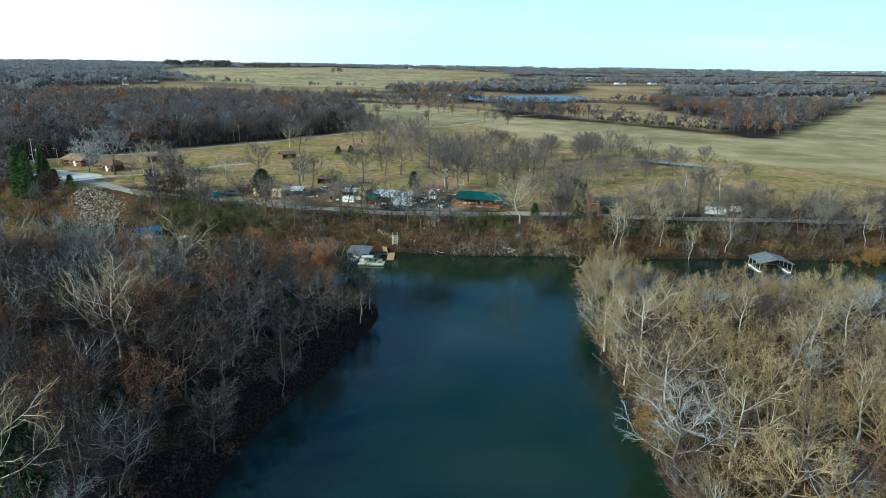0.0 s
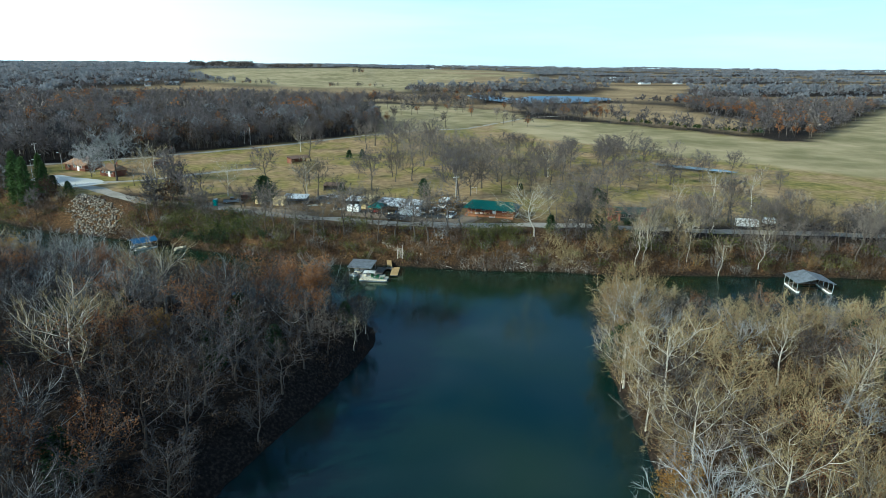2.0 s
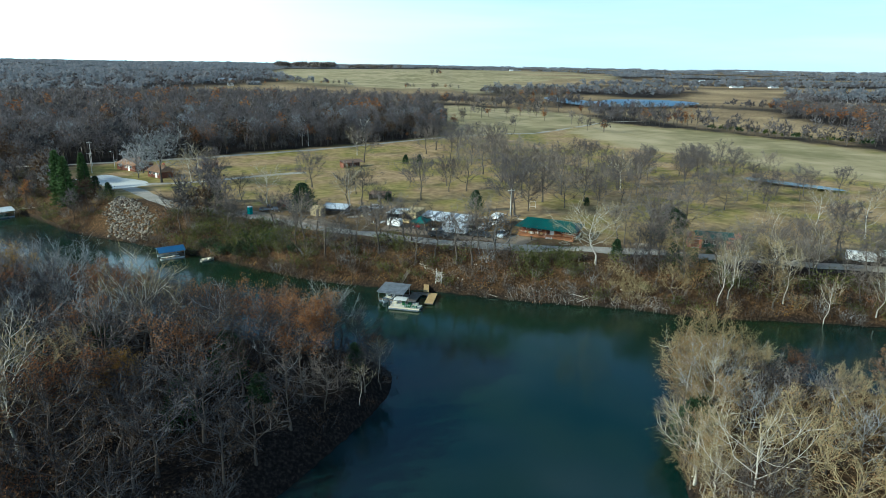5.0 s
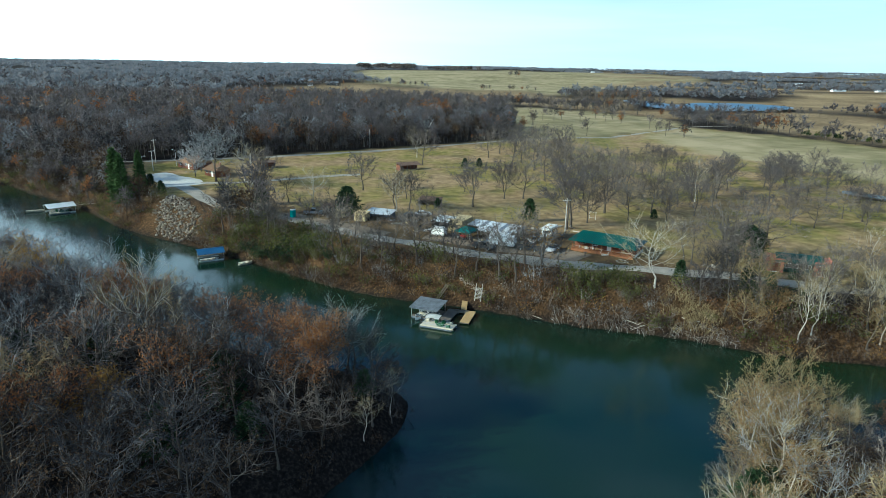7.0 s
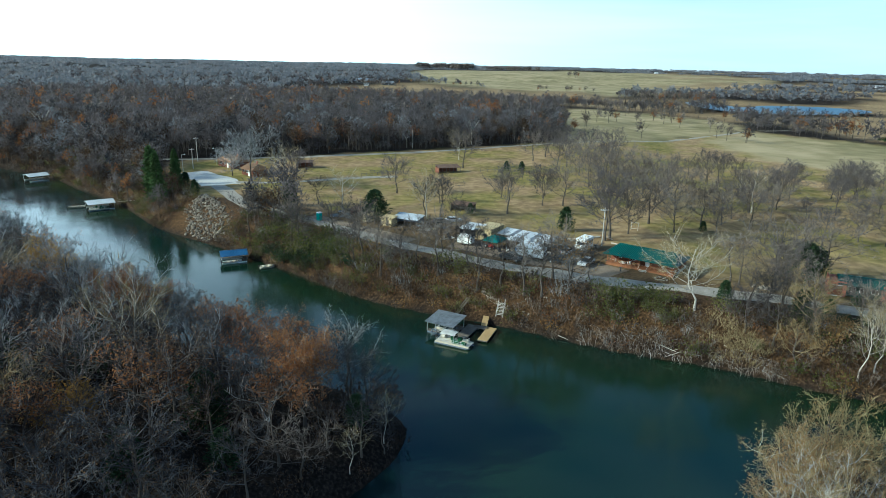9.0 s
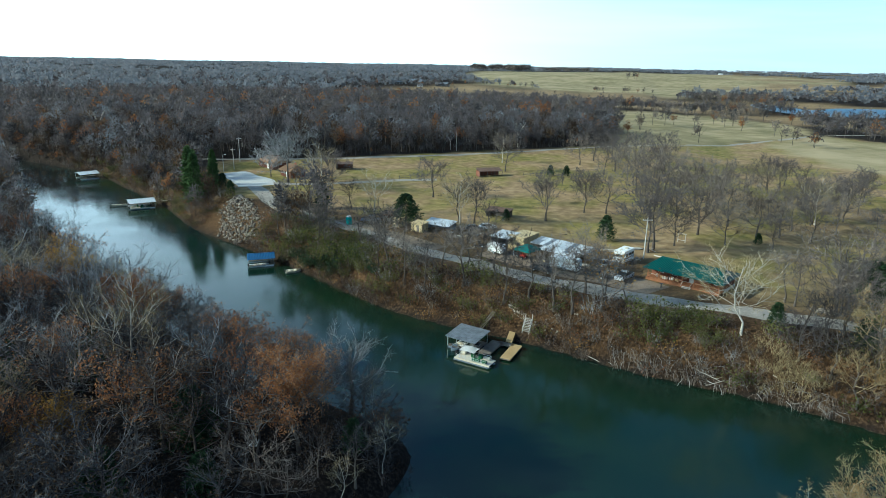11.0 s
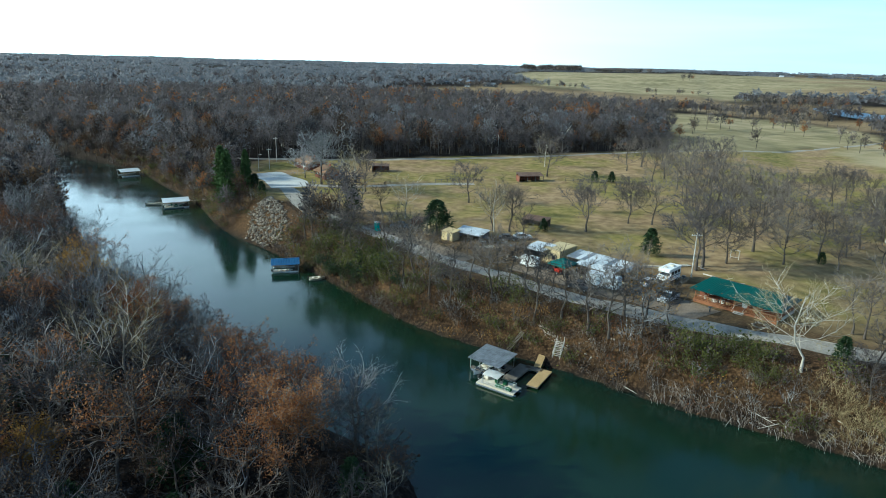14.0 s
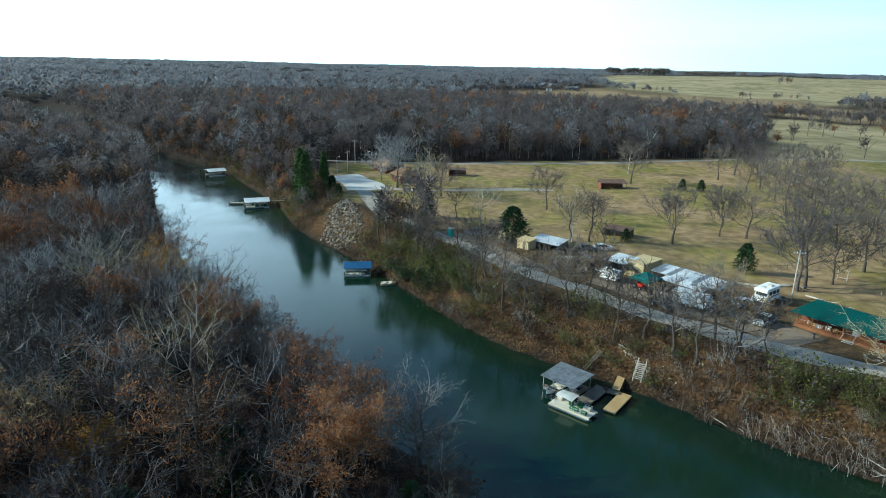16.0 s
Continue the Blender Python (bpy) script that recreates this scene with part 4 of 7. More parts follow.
def sheet(corners, thick, ribs=0, depth=0.04, bm=None):
    """A roof sheet with four corners (eave a, eave b, ridge b, ridge a); ribs run from eave to ridge."""
    bm = bm or bmesh.new()
    a, b, c, d = (Vector(p) for p in corners)
    up = (b - a).cross(d - a).normalized()
    if up.z < 0:
        up = -up
    n = max(1, ribs * 2)
    rows2 = []
    for k in range(n + 1):
        u = k / n
        lift = up * (depth if (k % 2 and ribs) else 0)
        lo, hi = a.lerp(b, u), d.lerp(c, u)
        rows2.append([bm.verts.new(p) for p in (lo + lift, hi + lift, hi + lift - up * thick, lo + lift - up * thick)])
    for p, q in zip(rows2, rows2[1:]):
        for k in range(4):
            j = (k + 1) % 4
            bm.faces.new((p[k], q[k], q[j], p[j]))
    bm.faces.new(rows2[0][::-1])
    bm.faces.new(rows2[-1])
    bmesh.ops.recalc_face_normals(bm, faces=bm.faces)
    return bm


def prism(profile, y0, y1, bm=None):
    """A solid with the given outline in x and z, from y0 to y1."""
    bm = bm or bmesh.new()
    a = [bm.verts.new((x, y0, z)) for x, z in profile]
    b = [bm.verts.new((x, y1, z)) for x, z in profile]
    n = len(profile)
    for k in range(n):
        j = (k + 1) % n
        bm.faces.new((a[k], a[j], b[j], b[k]))
    bm.faces.new(a[::-1])
    bm.faces.new(b)
    bmesh.ops.recalc_face_normals(bm, faces=bm.faces)
    return bm


def wheel(parent, x, y, r=0.34, w=0.24):
    t = part("wheel", rod((x, y - w / 2, r), (x, y + w / 2, r), r, None, 12), M_BLACK, parent)
    part("rim", rod((x, y - w / 2 - 0.012, r), (x, y + w / 2 + 0.012, r), r * 0.55, None, 10), M_METAL, t)


def gable(parent, L, W, eave, ridge, mat, over=0.35, hip=0.0, ribs=20, name="roof", cx=0.0, cy=0.0, label=""):
    """Two roof slopes over a plan L by W round cx, cy; hip: how far the ridge stops short of each end."""
    x0, x1, y0, y1 = cx - L / 2 - over, cx + L / 2 + over, cy - W / 2 - over, cy + W / 2 + over
    drop = (ridge - eave) * over / (W / 2)
    e = eave - drop
    bm = sheet([(x0, y0, e), (x1, y0, e), (x1 - hip, cy, ridge), (x0 + hip, cy, ridge)], 0.08, ribs)
    sheet([(x1, y1, e), (x0, y1, e), (x0 + hip, cy, ridge), (x1 - hip, cy, ridge)], 0.08, ribs, 0.04, bm)
    ob = part(name, bm, mat, parent, label)
    part("ridge_cap", box((cx, cy, ridge + 0.03), (x1 - x0 - 2 * hip, 0.3, 0.06)), mat, ob)
    if hip:
        for s, xa, xb in ((-1, x0, x0 + hip), (1, x1, x1 - hip)):
            bmh = bmesh.new()
            p = [bmh.verts.new(q) for q in ((xa, y0, e), (xa, y1, e), (xb, cy, ridge))]
            q2 = [bmh.verts.new((v.co.x, v.co.y, v.co.z - 0.08)) for v in p]
            bmh.faces.new(p)
            bmh.faces.new(q2[::-1])
            for k in range(3):
                bmh.faces.new((p[k], q2[k], q2[(k + 1) % 3], p[(k + 1) % 3]))
            bmesh.ops.recalc_face_normals(bmh, faces=bmh.faces)
            part("hip_end", bmh, mat, ob)
    return ob


def window(parent, x, y, z, w, h, facing="y", frame_mat=None):
    s = (w, 0.08, h) if facing == "y" else (0.08, w, h)
    g = part("window", box((x, y, z), s), M_GLASS, parent)
    t = 0.07
    items = []
    for dz in (-h / 2, h / 2):
        items.append(((x, y, z + dz), (w + t, 0.12, t) if facing == "y" else (0.12, w + t, t)))
    for dw in (-w / 2, 0, w / 2):
        items.append(((x + dw, y, z), (t, 0.12, h)) if facing == "y" else ((x, y + dw, z), (0.12, t, h)))
    part("window_frame", boxes(items), frame_mat or M_WHITE, g)
    return g


def cabin(x, y, rot):
    """The long cabin with a green roof and a railed porch along its front."""
    h = place("cabin", x, y, rot, "long red-brown wooden cabin with green metal roof and porch", "house")
    L, D = 15.0, 6.2
    part("foundation", box((L / 2, D / 2 + 2.2, 0.0), (L - 0.2, D, 1.3)), M_CONCRETE, h)
    part("wall", box((L / 2, D / 2 + 2.2, 1.75), (L - 0.4, D - 0.2, 2.5), None, None, 0.02), M_REDWOOD, h)
    part("porch_floor", box((L / 2, 1.1, 0.52), (L - 0.2, 2.5, 0.18), None, None, 0.02), M_CEDARWOOD, h)
    part("porch_skirt", box((L / 2, -0.1, 0.12), (L - 0.3, 0.1, 0.75)), M_CEDARWOOD, h)
    for k in range(7):
        px = 0.4 + k * (L - 0.8) / 6
        part("post", box((px, 0.05, 1.75), (0.16, 0.16, 2.4), None, None, 0.02), M_CEDARWOOD, h)
    for a, b in ((0.4, 7.6), (9.6, L - 0.4)):
        rail = boxes([(((a + b) / 2, 0.05, 1.5), (b - a, 0.1, 0.08)), (((a + b) / 2, 0.05, 0.75), (b - a, 0.07, 0.08))])
        n = int((b - a) / 0.28)
        for k in range(n):
            box((a + (k + 0.5) * (b - a) / n, 0.05, 1.12), (0.05, 0.05, 0.72), rail)
        part("railing", rail, M_CEDARWOOD, h)
    gable(h, L, D + 2.6, 2.75, 4.15, M_GREENROOF, 0.6, 1.8, 34, "roof", L / 2, (D + 2.3) / 2, "dark green ribbed metal roof")
    for wx in (2.2, 5.2, 11.6, 13.6):
        window(h, wx, 2.2, 1.95, 1.1, 1.1)
    d = part("door", box((8.6, 2.22, 1.65), (1.0, 0.1, 2.05), None, None, 0.01), M_WHITE, h, "white front door")
    part("door_pane", box((8.6, 2.15, 2.05), (0.6, 0.06, 0.8)), M_GLASS, d)
    part("door_handle", rod((8.95, 2.1, 1.6), (8.95, 2.18, 1.6), 0.04), M_METAL, d)
    st = part("porch_steps", boxes([((8.6, -0.35 - 0.3 * k, 0.4 - 0.19 * k), (1.7, 0.32, 0.1)) for k in range(4)]), M_GREYWOOD, h)
    for sx in (7.72, 9.48):
        part("step_rail", rod((sx, -1.3, 0.75), (sx, -0.1, 1.45), 0.045), M_GREYWOOD, st)
    part("walkway", box((8.6, -4.2, 0.03), (1.5, 5.4, 0.1)), M_CONCRETE, h, "concrete walkway to the road")
    r = random.Random(5)
    for k in range(9):   # goods kept on the porch
        px = r.uniform(0.9, 7.2)
        part("porch_goods", box((px, r.uniform(0.7, 1.7), 0.85), (r.uniform(0.3, 0.8), r.uniform(0.3, 0.6), r.uniform(0.4, 0.8)), None, None, 0.04),
             r.choice([M_WHITE, M_GREYWOOD, M_TAN, M_DARKPAINT]), h)
    return h


def red_shed(x, y, rot):
    """The long store with red ends and a green roof."""
    h = place("storage_barn", x, y, rot, "long low barn with faded red ends and green roof", "barn")
    for cx in (-4.7, 4.7):
        w = part("end_bay", box((cx, 0, 1.55), (3.3, 5.0, 3.3), None, None, 0.03), M_BARNRED, h, "faded red boarded end bay")
        part("bay_door", boxes([((cx, -2.54, 1.3), (1.9, 0.08, 2.3)), ((cx, -2.6, 1.3), (0.1, 0.06, 2.3))]), M_REDWOOD, w)
        for bz in (2.45, 0.2):
            part("cross_brace", box((cx, -2.6, bz), (1.9, 0.05, 0.1)), M_WHITE, w)
    part("middle_wall", box((0, 0.6, 1.3), (6.1, 3.6, 2.7)), M_GREENROOF, h)
    for k in range(3):
        window(h, -2.0 + 2 * k, -1.22, 1.6, 1.2, 1.0)
    gable(h, 9.0, 5.2, 2.9, 4.1, M_GREENROOF, 0.3, 0, 26, "roof")
    for s in (-1, 1):
        part("gable_end", prism([(s * 6.35 - 0.04, 3.2), (s * 6.35 + 0.04, 3.2), (s * 6.35, 3.7)], -2.3, 2.3), M_BARNRED, h)
    return h


def brown_house(x, y, rot, L, W, label):
    h = place("house", x, y, rot, label, "house", group="houses by the parking lot")
    part("wall", box((0, 0, 1.25), (L, W, 2.9), None, None, 0.03), M_REDWOOD, h)
    gable(h, L, W, 2.65, 4.3, M_BROWNROOF, 0.7, 1.6, 0, "roof")
    for k in (-1, 0, 1):
        window(h, k * L / 3.4, -W / 2 - 0.02, 1.6, 1.2, 1.0)
    d = part("door", box((L / 6, -W / 2 - 0.03, 1.0), (1.0, 0.1, 2.1)), M_WHITE, h)
    part("door_handle", rod((L / 6 + 0.35, -W / 2 - 0.12, 1.0), (L / 6 + 0.35, -W / 2 - 0.04, 1.0), 0.04), M_METAL, d)
    part("chimney", box((L / 5, 0.4, 4.4), (0.6, 0.6, 1.4), None, None, 0.03), M_BARNRED, h)
    return h


def open_shed(name, x, y, rot, L, W, eave, ridge, mat, wall, label, ribs=14, z=None, closed=True, panels=0, front=False):
    """A pole shed: posts, a sloping metal roof and a back wall."""
    h = place(name, x, y, rot, label, "shed", z)
    bm = sheet([(-L / 2 - 0.3, -W / 2 - 0.3, eave), (L / 2 + 0.3, -W / 2 - 0.3, eave), (L / 2 + 0.3, W / 2 + 0.3, ridge), (-L / 2 - 0.3, W / 2 + 0.3, ridge)], 0.07, ribs)
    roof = part("roof", bm, mat, h)
    if panels:
        r = random.Random(int(L * 10))
        for k in range(panels):
            u0, u1 = -L / 2 - 0.32 + k * (L + 0.64) / panels, -L / 2 - 0.32 + (k + 1) * (L + 0.64) / panels - 0.02
            a, b = r.choice([(0, 1), (0, 1), (0, 0.55), (0.4, 1)])
            rise = lambda v: eave + (ridge - eave) * v + 0.055 + 0.012 * (k % 2)
            at_y = lambda v: -W / 2 - 0.32 + (W + 0.64) * v
            part("roof_panel", sheet([(u0, at_y(a), rise(a)), (u1, at_y(a), rise(a)), (u1, at_y(b), rise(b)), (u0, at_y(b), rise(b))], 0.02, 2, 0.02),
                 r.choice([M_GREYROOF, M_PATCHROOF, M_PATCHROOF, M_GREYROOF, M_TARP, M_PALEROOF]), roof)
    n = max(2, int(L / 3) + 1)
    for k in range(n):
        px = -L / 2 + k * L / (n - 1)
        for s, top in ((-1, eave), (1, ridge)):
            part("post", box((px, s * W / 2, top / 2 - 0.1), (0.14, 0.14, top + 0.1)), M_PLANKOLD, h)
    if closed:
        part("back_wall", box((0, W / 2 + 0.08, ridge / 2 - 0.1), (L, 0.08, ridge - 0.1)), wall, h)
        part("side_wall", box((-L / 2 - 0.08, 0, eave / 2 - 0.1), (0.08, W, eave - 0.1)), wall, h)
    if front:
        part("front_wall", box((0, -W / 2 - 0.11, eave / 2 - 0.12), (L + 0.2, 0.06, eave)), wall, h)
        part("end_wall", box((L / 2 + 0.11, 0, eave / 2 - 0.12), (0.06, W, eave)), wall, h)
        part("door", box((L * 0.15, -W / 2 - 0.16, 0.9), (0.8, 0.05, 1.8)), M_PLANKOLD, h)
    return h


def canopy_tent(x, y, rot):
    h = place("canopy_tent", x, y, rot, "dark green peaked canopy tent over a red tractor", "tent")
    w, e, p = 4.4, 2.2, 3.3
    bm = bmesh.new()
    c = [(-w / 2, -w / 2, e), (w / 2, -w / 2, e), (w / 2, w / 2, e), (-w / 2, w / 2, e)]
    for k in range(4):
        a, b = c[k], c[(k + 1) % 4]
        m = ((a[0] + b[0]) / 2, (a[1] + b[1]) / 2, e - 0.06)
        top = (0, 0, p)
        for q1, q2 in ((a, m), (m, b)):
            bm.faces.new([bm.verts.new(v) for v in (q1, q2, top)])
            bm.faces.new([bm.verts.new(v) for v in (q1, (q1[0], q1[1], e - 0.35), (q2[0], q2[1], e - 0.35), q2)])
    bmesh.ops.remove_doubles(bm, verts=bm.verts, dist=0.001)
    bmesh.ops.solidify(bm, geom=bm.faces[:], thickness=0.03)
    part("canopy", bm, M_TENT, h, "dark green canvas canopy")
    for q in c:
        part("pole", rod((q[0] * 0.97, q[1] * 0.97, -0.1), (q[0] * 0.97, q[1] * 0.97, e), 0.04), M_METAL, h)
    return h


def tractor(x, y, rot):
    h = place("tractor", x, y, rot, "small red garden tractor under the green canopy", "tractor")
    part("body", prism([(-1.1, 0.5), (1.1, 0.5), (1.15, 1.0), (0.1, 1.15), (-0.2, 0.85), (-1.1, 0.95)], -0.4, 0.4), M_REDPAINT, h)
    part("seat", box((-0.5, 0, 1.15), (0.45, 0.5, 0.5), None, None, 0.06), M_BLACK, h)
    for px, r in ((-0.75, 0.5), (0.85, 0.32)):
        for s in (-1, 1):
            wheel(h, px, s * 0.55, r, 0.28)
    return h


def cargo_trailer(x, y, rot, L, W, H, label, mat=M_WHITE, name="cargo_trailer"):
    h = place(name, x, y, rot, label, "trailer")
    prof = [(-L / 2, 0.45), (L / 2, 0.45), (L / 2 + 0.15, 0.9), (L / 2 + 0.1, H - 0.25), (L / 2 - 0.2, H), (-L / 2 + 0.1, H), (-L / 2, H - 0.12)]
    b = part("body", prism(prof, -W / 2, W / 2), mat, h)
    part("rear_door", box((-L / 2 - 0.02, 0, H / 2 + 0.2), (0.05, W * 0.8, H - 0.9)), M_METAL, b)
    for s in (-1, 1):
        part("trim", box((0, s * (W / 2 + 0.015), 0.55), (L, 0.04, 0.12)), M_METAL, b)
    part("hitch", rod((L / 2, 0, 0.5), (L / 2 + 1.0, 0, 0.5), 0.06), M_DARKPAINT, h)
    for s in (-1, 1):
        for px in ((-0.35, 0.45) if L > 4 else (-0.1,)):
            wheel(h, px, s * (W / 2 - 0.05), 0.34, 0.2)
    return h


def camper(x, y, rot, L, label, motor=False):
    """A travel trailer or a motor home."""
    h = place("motor_home" if motor else "camper_trailer", x, y, rot, label, "camper")
    W, H = 2.4, 3.0
    if motor:
        prof = [(-L / 2, 0.5), (L / 2 - 0.2, 0.5), (L / 2, 0.9), (L / 2 - 0.1, 1.35), (L / 2 - 1.0, 1.5), (L / 2 - 1.35, 2.1), (L / 2 - 0.6, 2.3), (L / 2 - 0.6, 2.85), (L / 2 - 1.0, H), (-L / 2, H)]
    else:
        prof = [(-L / 2, 0.6), (L / 2 - 0.4, 0.6), (L / 2, 1.2), (L / 2 + 0.05, 2.3), (L / 2 - 0.4, H), (-L / 2 + 0.15, H), (-L / 2, H - 0.3)]
    b = part("body", prism(prof, -W / 2, W / 2), M_WHITE, h)
    for s in (-1, 1):
        part("stripe", box((0 if not motor else -0.4, s * (W / 2 + 0.008), 1.35), (L * 0.86, 0.02, 0.22)), M_TARP, b)
        for k in range(3):
            window(h, -L / 2 + 0.9 + k * (L - 2.4) / 2.4, s * (W / 2 + 0.005), 2.05, 0.9, 0.6, "y", M_DARKPAINT)
    if motor:
        part("windscreen", box((L / 2 - 1.15, 0, 1.82), (0.12, 2.0, 0.6), None, pose(0, 0, 0, 0, -30, 0)), M_GLASS, h)
        for s in (-1, 1):
            part("headlight", box((L / 2 - 0.03, s * 0.85, 1.05), (0.08, 0.3, 0.22)), M_METAL, h)
        part("bumper", box((L / 2, 0, 0.62), (0.15, 2.1, 0.22), None, None, 0.04), M_DARKPAINT, h)
    else:
        part("hitch", rod((L / 2, 0, 0.55), (L / 2 + 1.1, 0, 0.55), 0.07), M_DARKPAINT, h)
    part("roof_cooler", box((-0.8, 0.3, H + 0.12), (0.9, 0.7, 0.28), None, None, 0.04), M_BEIGE, h)
    part("roof_vent", box((1.0, -0.2, H + 0.07), (0.5, 0.5, 0.16), None, None, 0.04), M_BEIGE, h)
    part("door", box((0.5, -W / 2 - 0.01, 1.55), (0.7, 0.04, 1.8)), M_BEIGE, h)
    for s in (-1, 1):
        for px in ((-L / 2 + 1.3, L / 2 - 1.1) if motor else (-0.5, 0.3)):
            wheel(h, px, s * (W / 2 - 0.08), 0.38, 0.24)
    return h


def car(x, y, rot, paint, label, pickup=False, name="car", group=""):
    h = place(name, x, y, rot, label, "car" if not pickup else "pickup truck", None, group)
    L, W = (5.3, 1.9) if pickup else (4.5, 1.75)
    low = [(-L / 2, 0.4), (L / 2, 0.4), (L / 2 + 0.05, 0.75), (L / 2 - 0.15, 0.98), (L / 2 - 1.2, 1.05), (-L / 2 + 0.1, 1.08), (-L / 2, 0.9)]
    b = part("body", prism(low, -W / 2, W / 2), paint, h)
    if pickup:
        cab = [(-0.6, 1.04), (1.3, 1.04), (0.75, 1.72), (-0.5, 1.75)]
        part("bed", boxes([((-1.65, 0, 1.1), (1.9, W - 0.3, 0.06))]), M_BLACK, h)
    else:
        cab = [(-L / 2 + 0.3, 1.04), (1.15, 1.04), (0.45, 1.5), (-1.3, 1.52)]
    g = part("cabin_glass", prism(cab, -W / 2 + 0.12, W / 2 - 0.12), M_GLASS, h)
    xs = [c[0] for c in cab]
    zt = max(c[1] for c in cab)
    part("roof_panel", box(((cab[2][0] + cab[3][0]) / 2, 0, zt + 0.02), (cab[2][0] - cab[3][0], W - 0.26, 0.06), None, None, 0.02), paint, g)
    for s in (-1, 1):
        part("headlight", box((L / 2 + 0.02, s * W * 0.36, 0.76), (0.08, 0.32, 0.16)), M_METAL, b)
        part("tail_light", box((-L / 2 - 0.01, s * W * 0.4, 0.85), (0.06, 0.22, 0.2)), M_REDPAINT, b)
        for px in (-L / 2 + 0.95, L / 2 - 0.9):
            wheel(h, px, s * (W / 2 - 0.06), 0.34, 0.22)
    return h


def boat_hull(parent, L, W, mat, name="hull", x=0, y=0, z=0):
    """A small open boat: a pointed hull with thickness."""
    bm = bmesh.new()
    outer, inner, keel = [], [], []
    for k in range(9):
        u = k / 8
        w = W / 2 * (1 - max(0, (u - 0.5) / 0.5) ** 2.2 * 0.96)
        px = x - L / 2 + u * L
        rise = 0.22 * max(0, u - 0.5) * 2
        outer.append([(px, y - w, z + 0.5 + rise), (px, y + w, z + 0.5 + rise)])
        inner.append([(px, y - w * 0.82, z + 0.46 + rise), (px, y + w * 0.82, z + 0.46 + rise)])
        keel.append([(px, y - w * 0.6, z - 0.1 + rise * 0.8), (px, y + w * 0.6, z - 0.1 + rise * 0.8)])
    sec = []
    for o, i, k in zip(outer, inner, keel):
        fl = z + 0.12 + (o[0][2] - z - 0.5) * 0.5
        sec.append([bm.verts.new(p) for p in (k[0], o[0], i[0], (i[0][0], i[0][1] * 0.9 + y * 0.1, fl), (i[1][0], i[1][1] * 0.9 + y * 0.1, fl), i[1], o[1], k[1])])
    for a, b in zip(sec, sec[1:]):
        for k in range(8):
            j = (k + 1) % 8
            bm.faces.new((a[k], b[k], b[j], a[j]))
    bm.faces.new(sec[0])
    bm.faces.new(sec[-1][::-1])
    bmesh.ops.recalc_face_normals(bm, faces=bm.faces)
    return part(name, bm, mat, parent)


def motor_boat(x, y, rot, label, mat=M_WHITE, L=4.8, group=""):
    h = place("motor_boat", x, y, rot, label, "boat", 0.0, group)
    boat_hull(h, L, 1.8, mat)
    for sx_, w_ in ((-0.9, 1.2), (0.5, 1.1)):
        part("bench_seat", box((sx_, 0, 0.48), (0.5, w_, 0.3), None, None, 0.04), M_BEIGE, h)
    part("windscreen", box((1.0, 0, 0.85), (0.06, 1.1, 0.4), None, pose(0, 0, 0, 0, -25, 0)), M_GLASS, h)
    m = part("outboard_motor", box((-L / 2 - 0.2, 0, 0.65), (0.4, 0.35, 0.6), None, None, 0.08), M_BLACK, h)
    part("propeller_leg", rod((-L / 2 - 0.2, 0, -0.3), (-L / 2 - 0.2, 0, 0.4), 0.07), M_DARKPAINT, m)
    return h


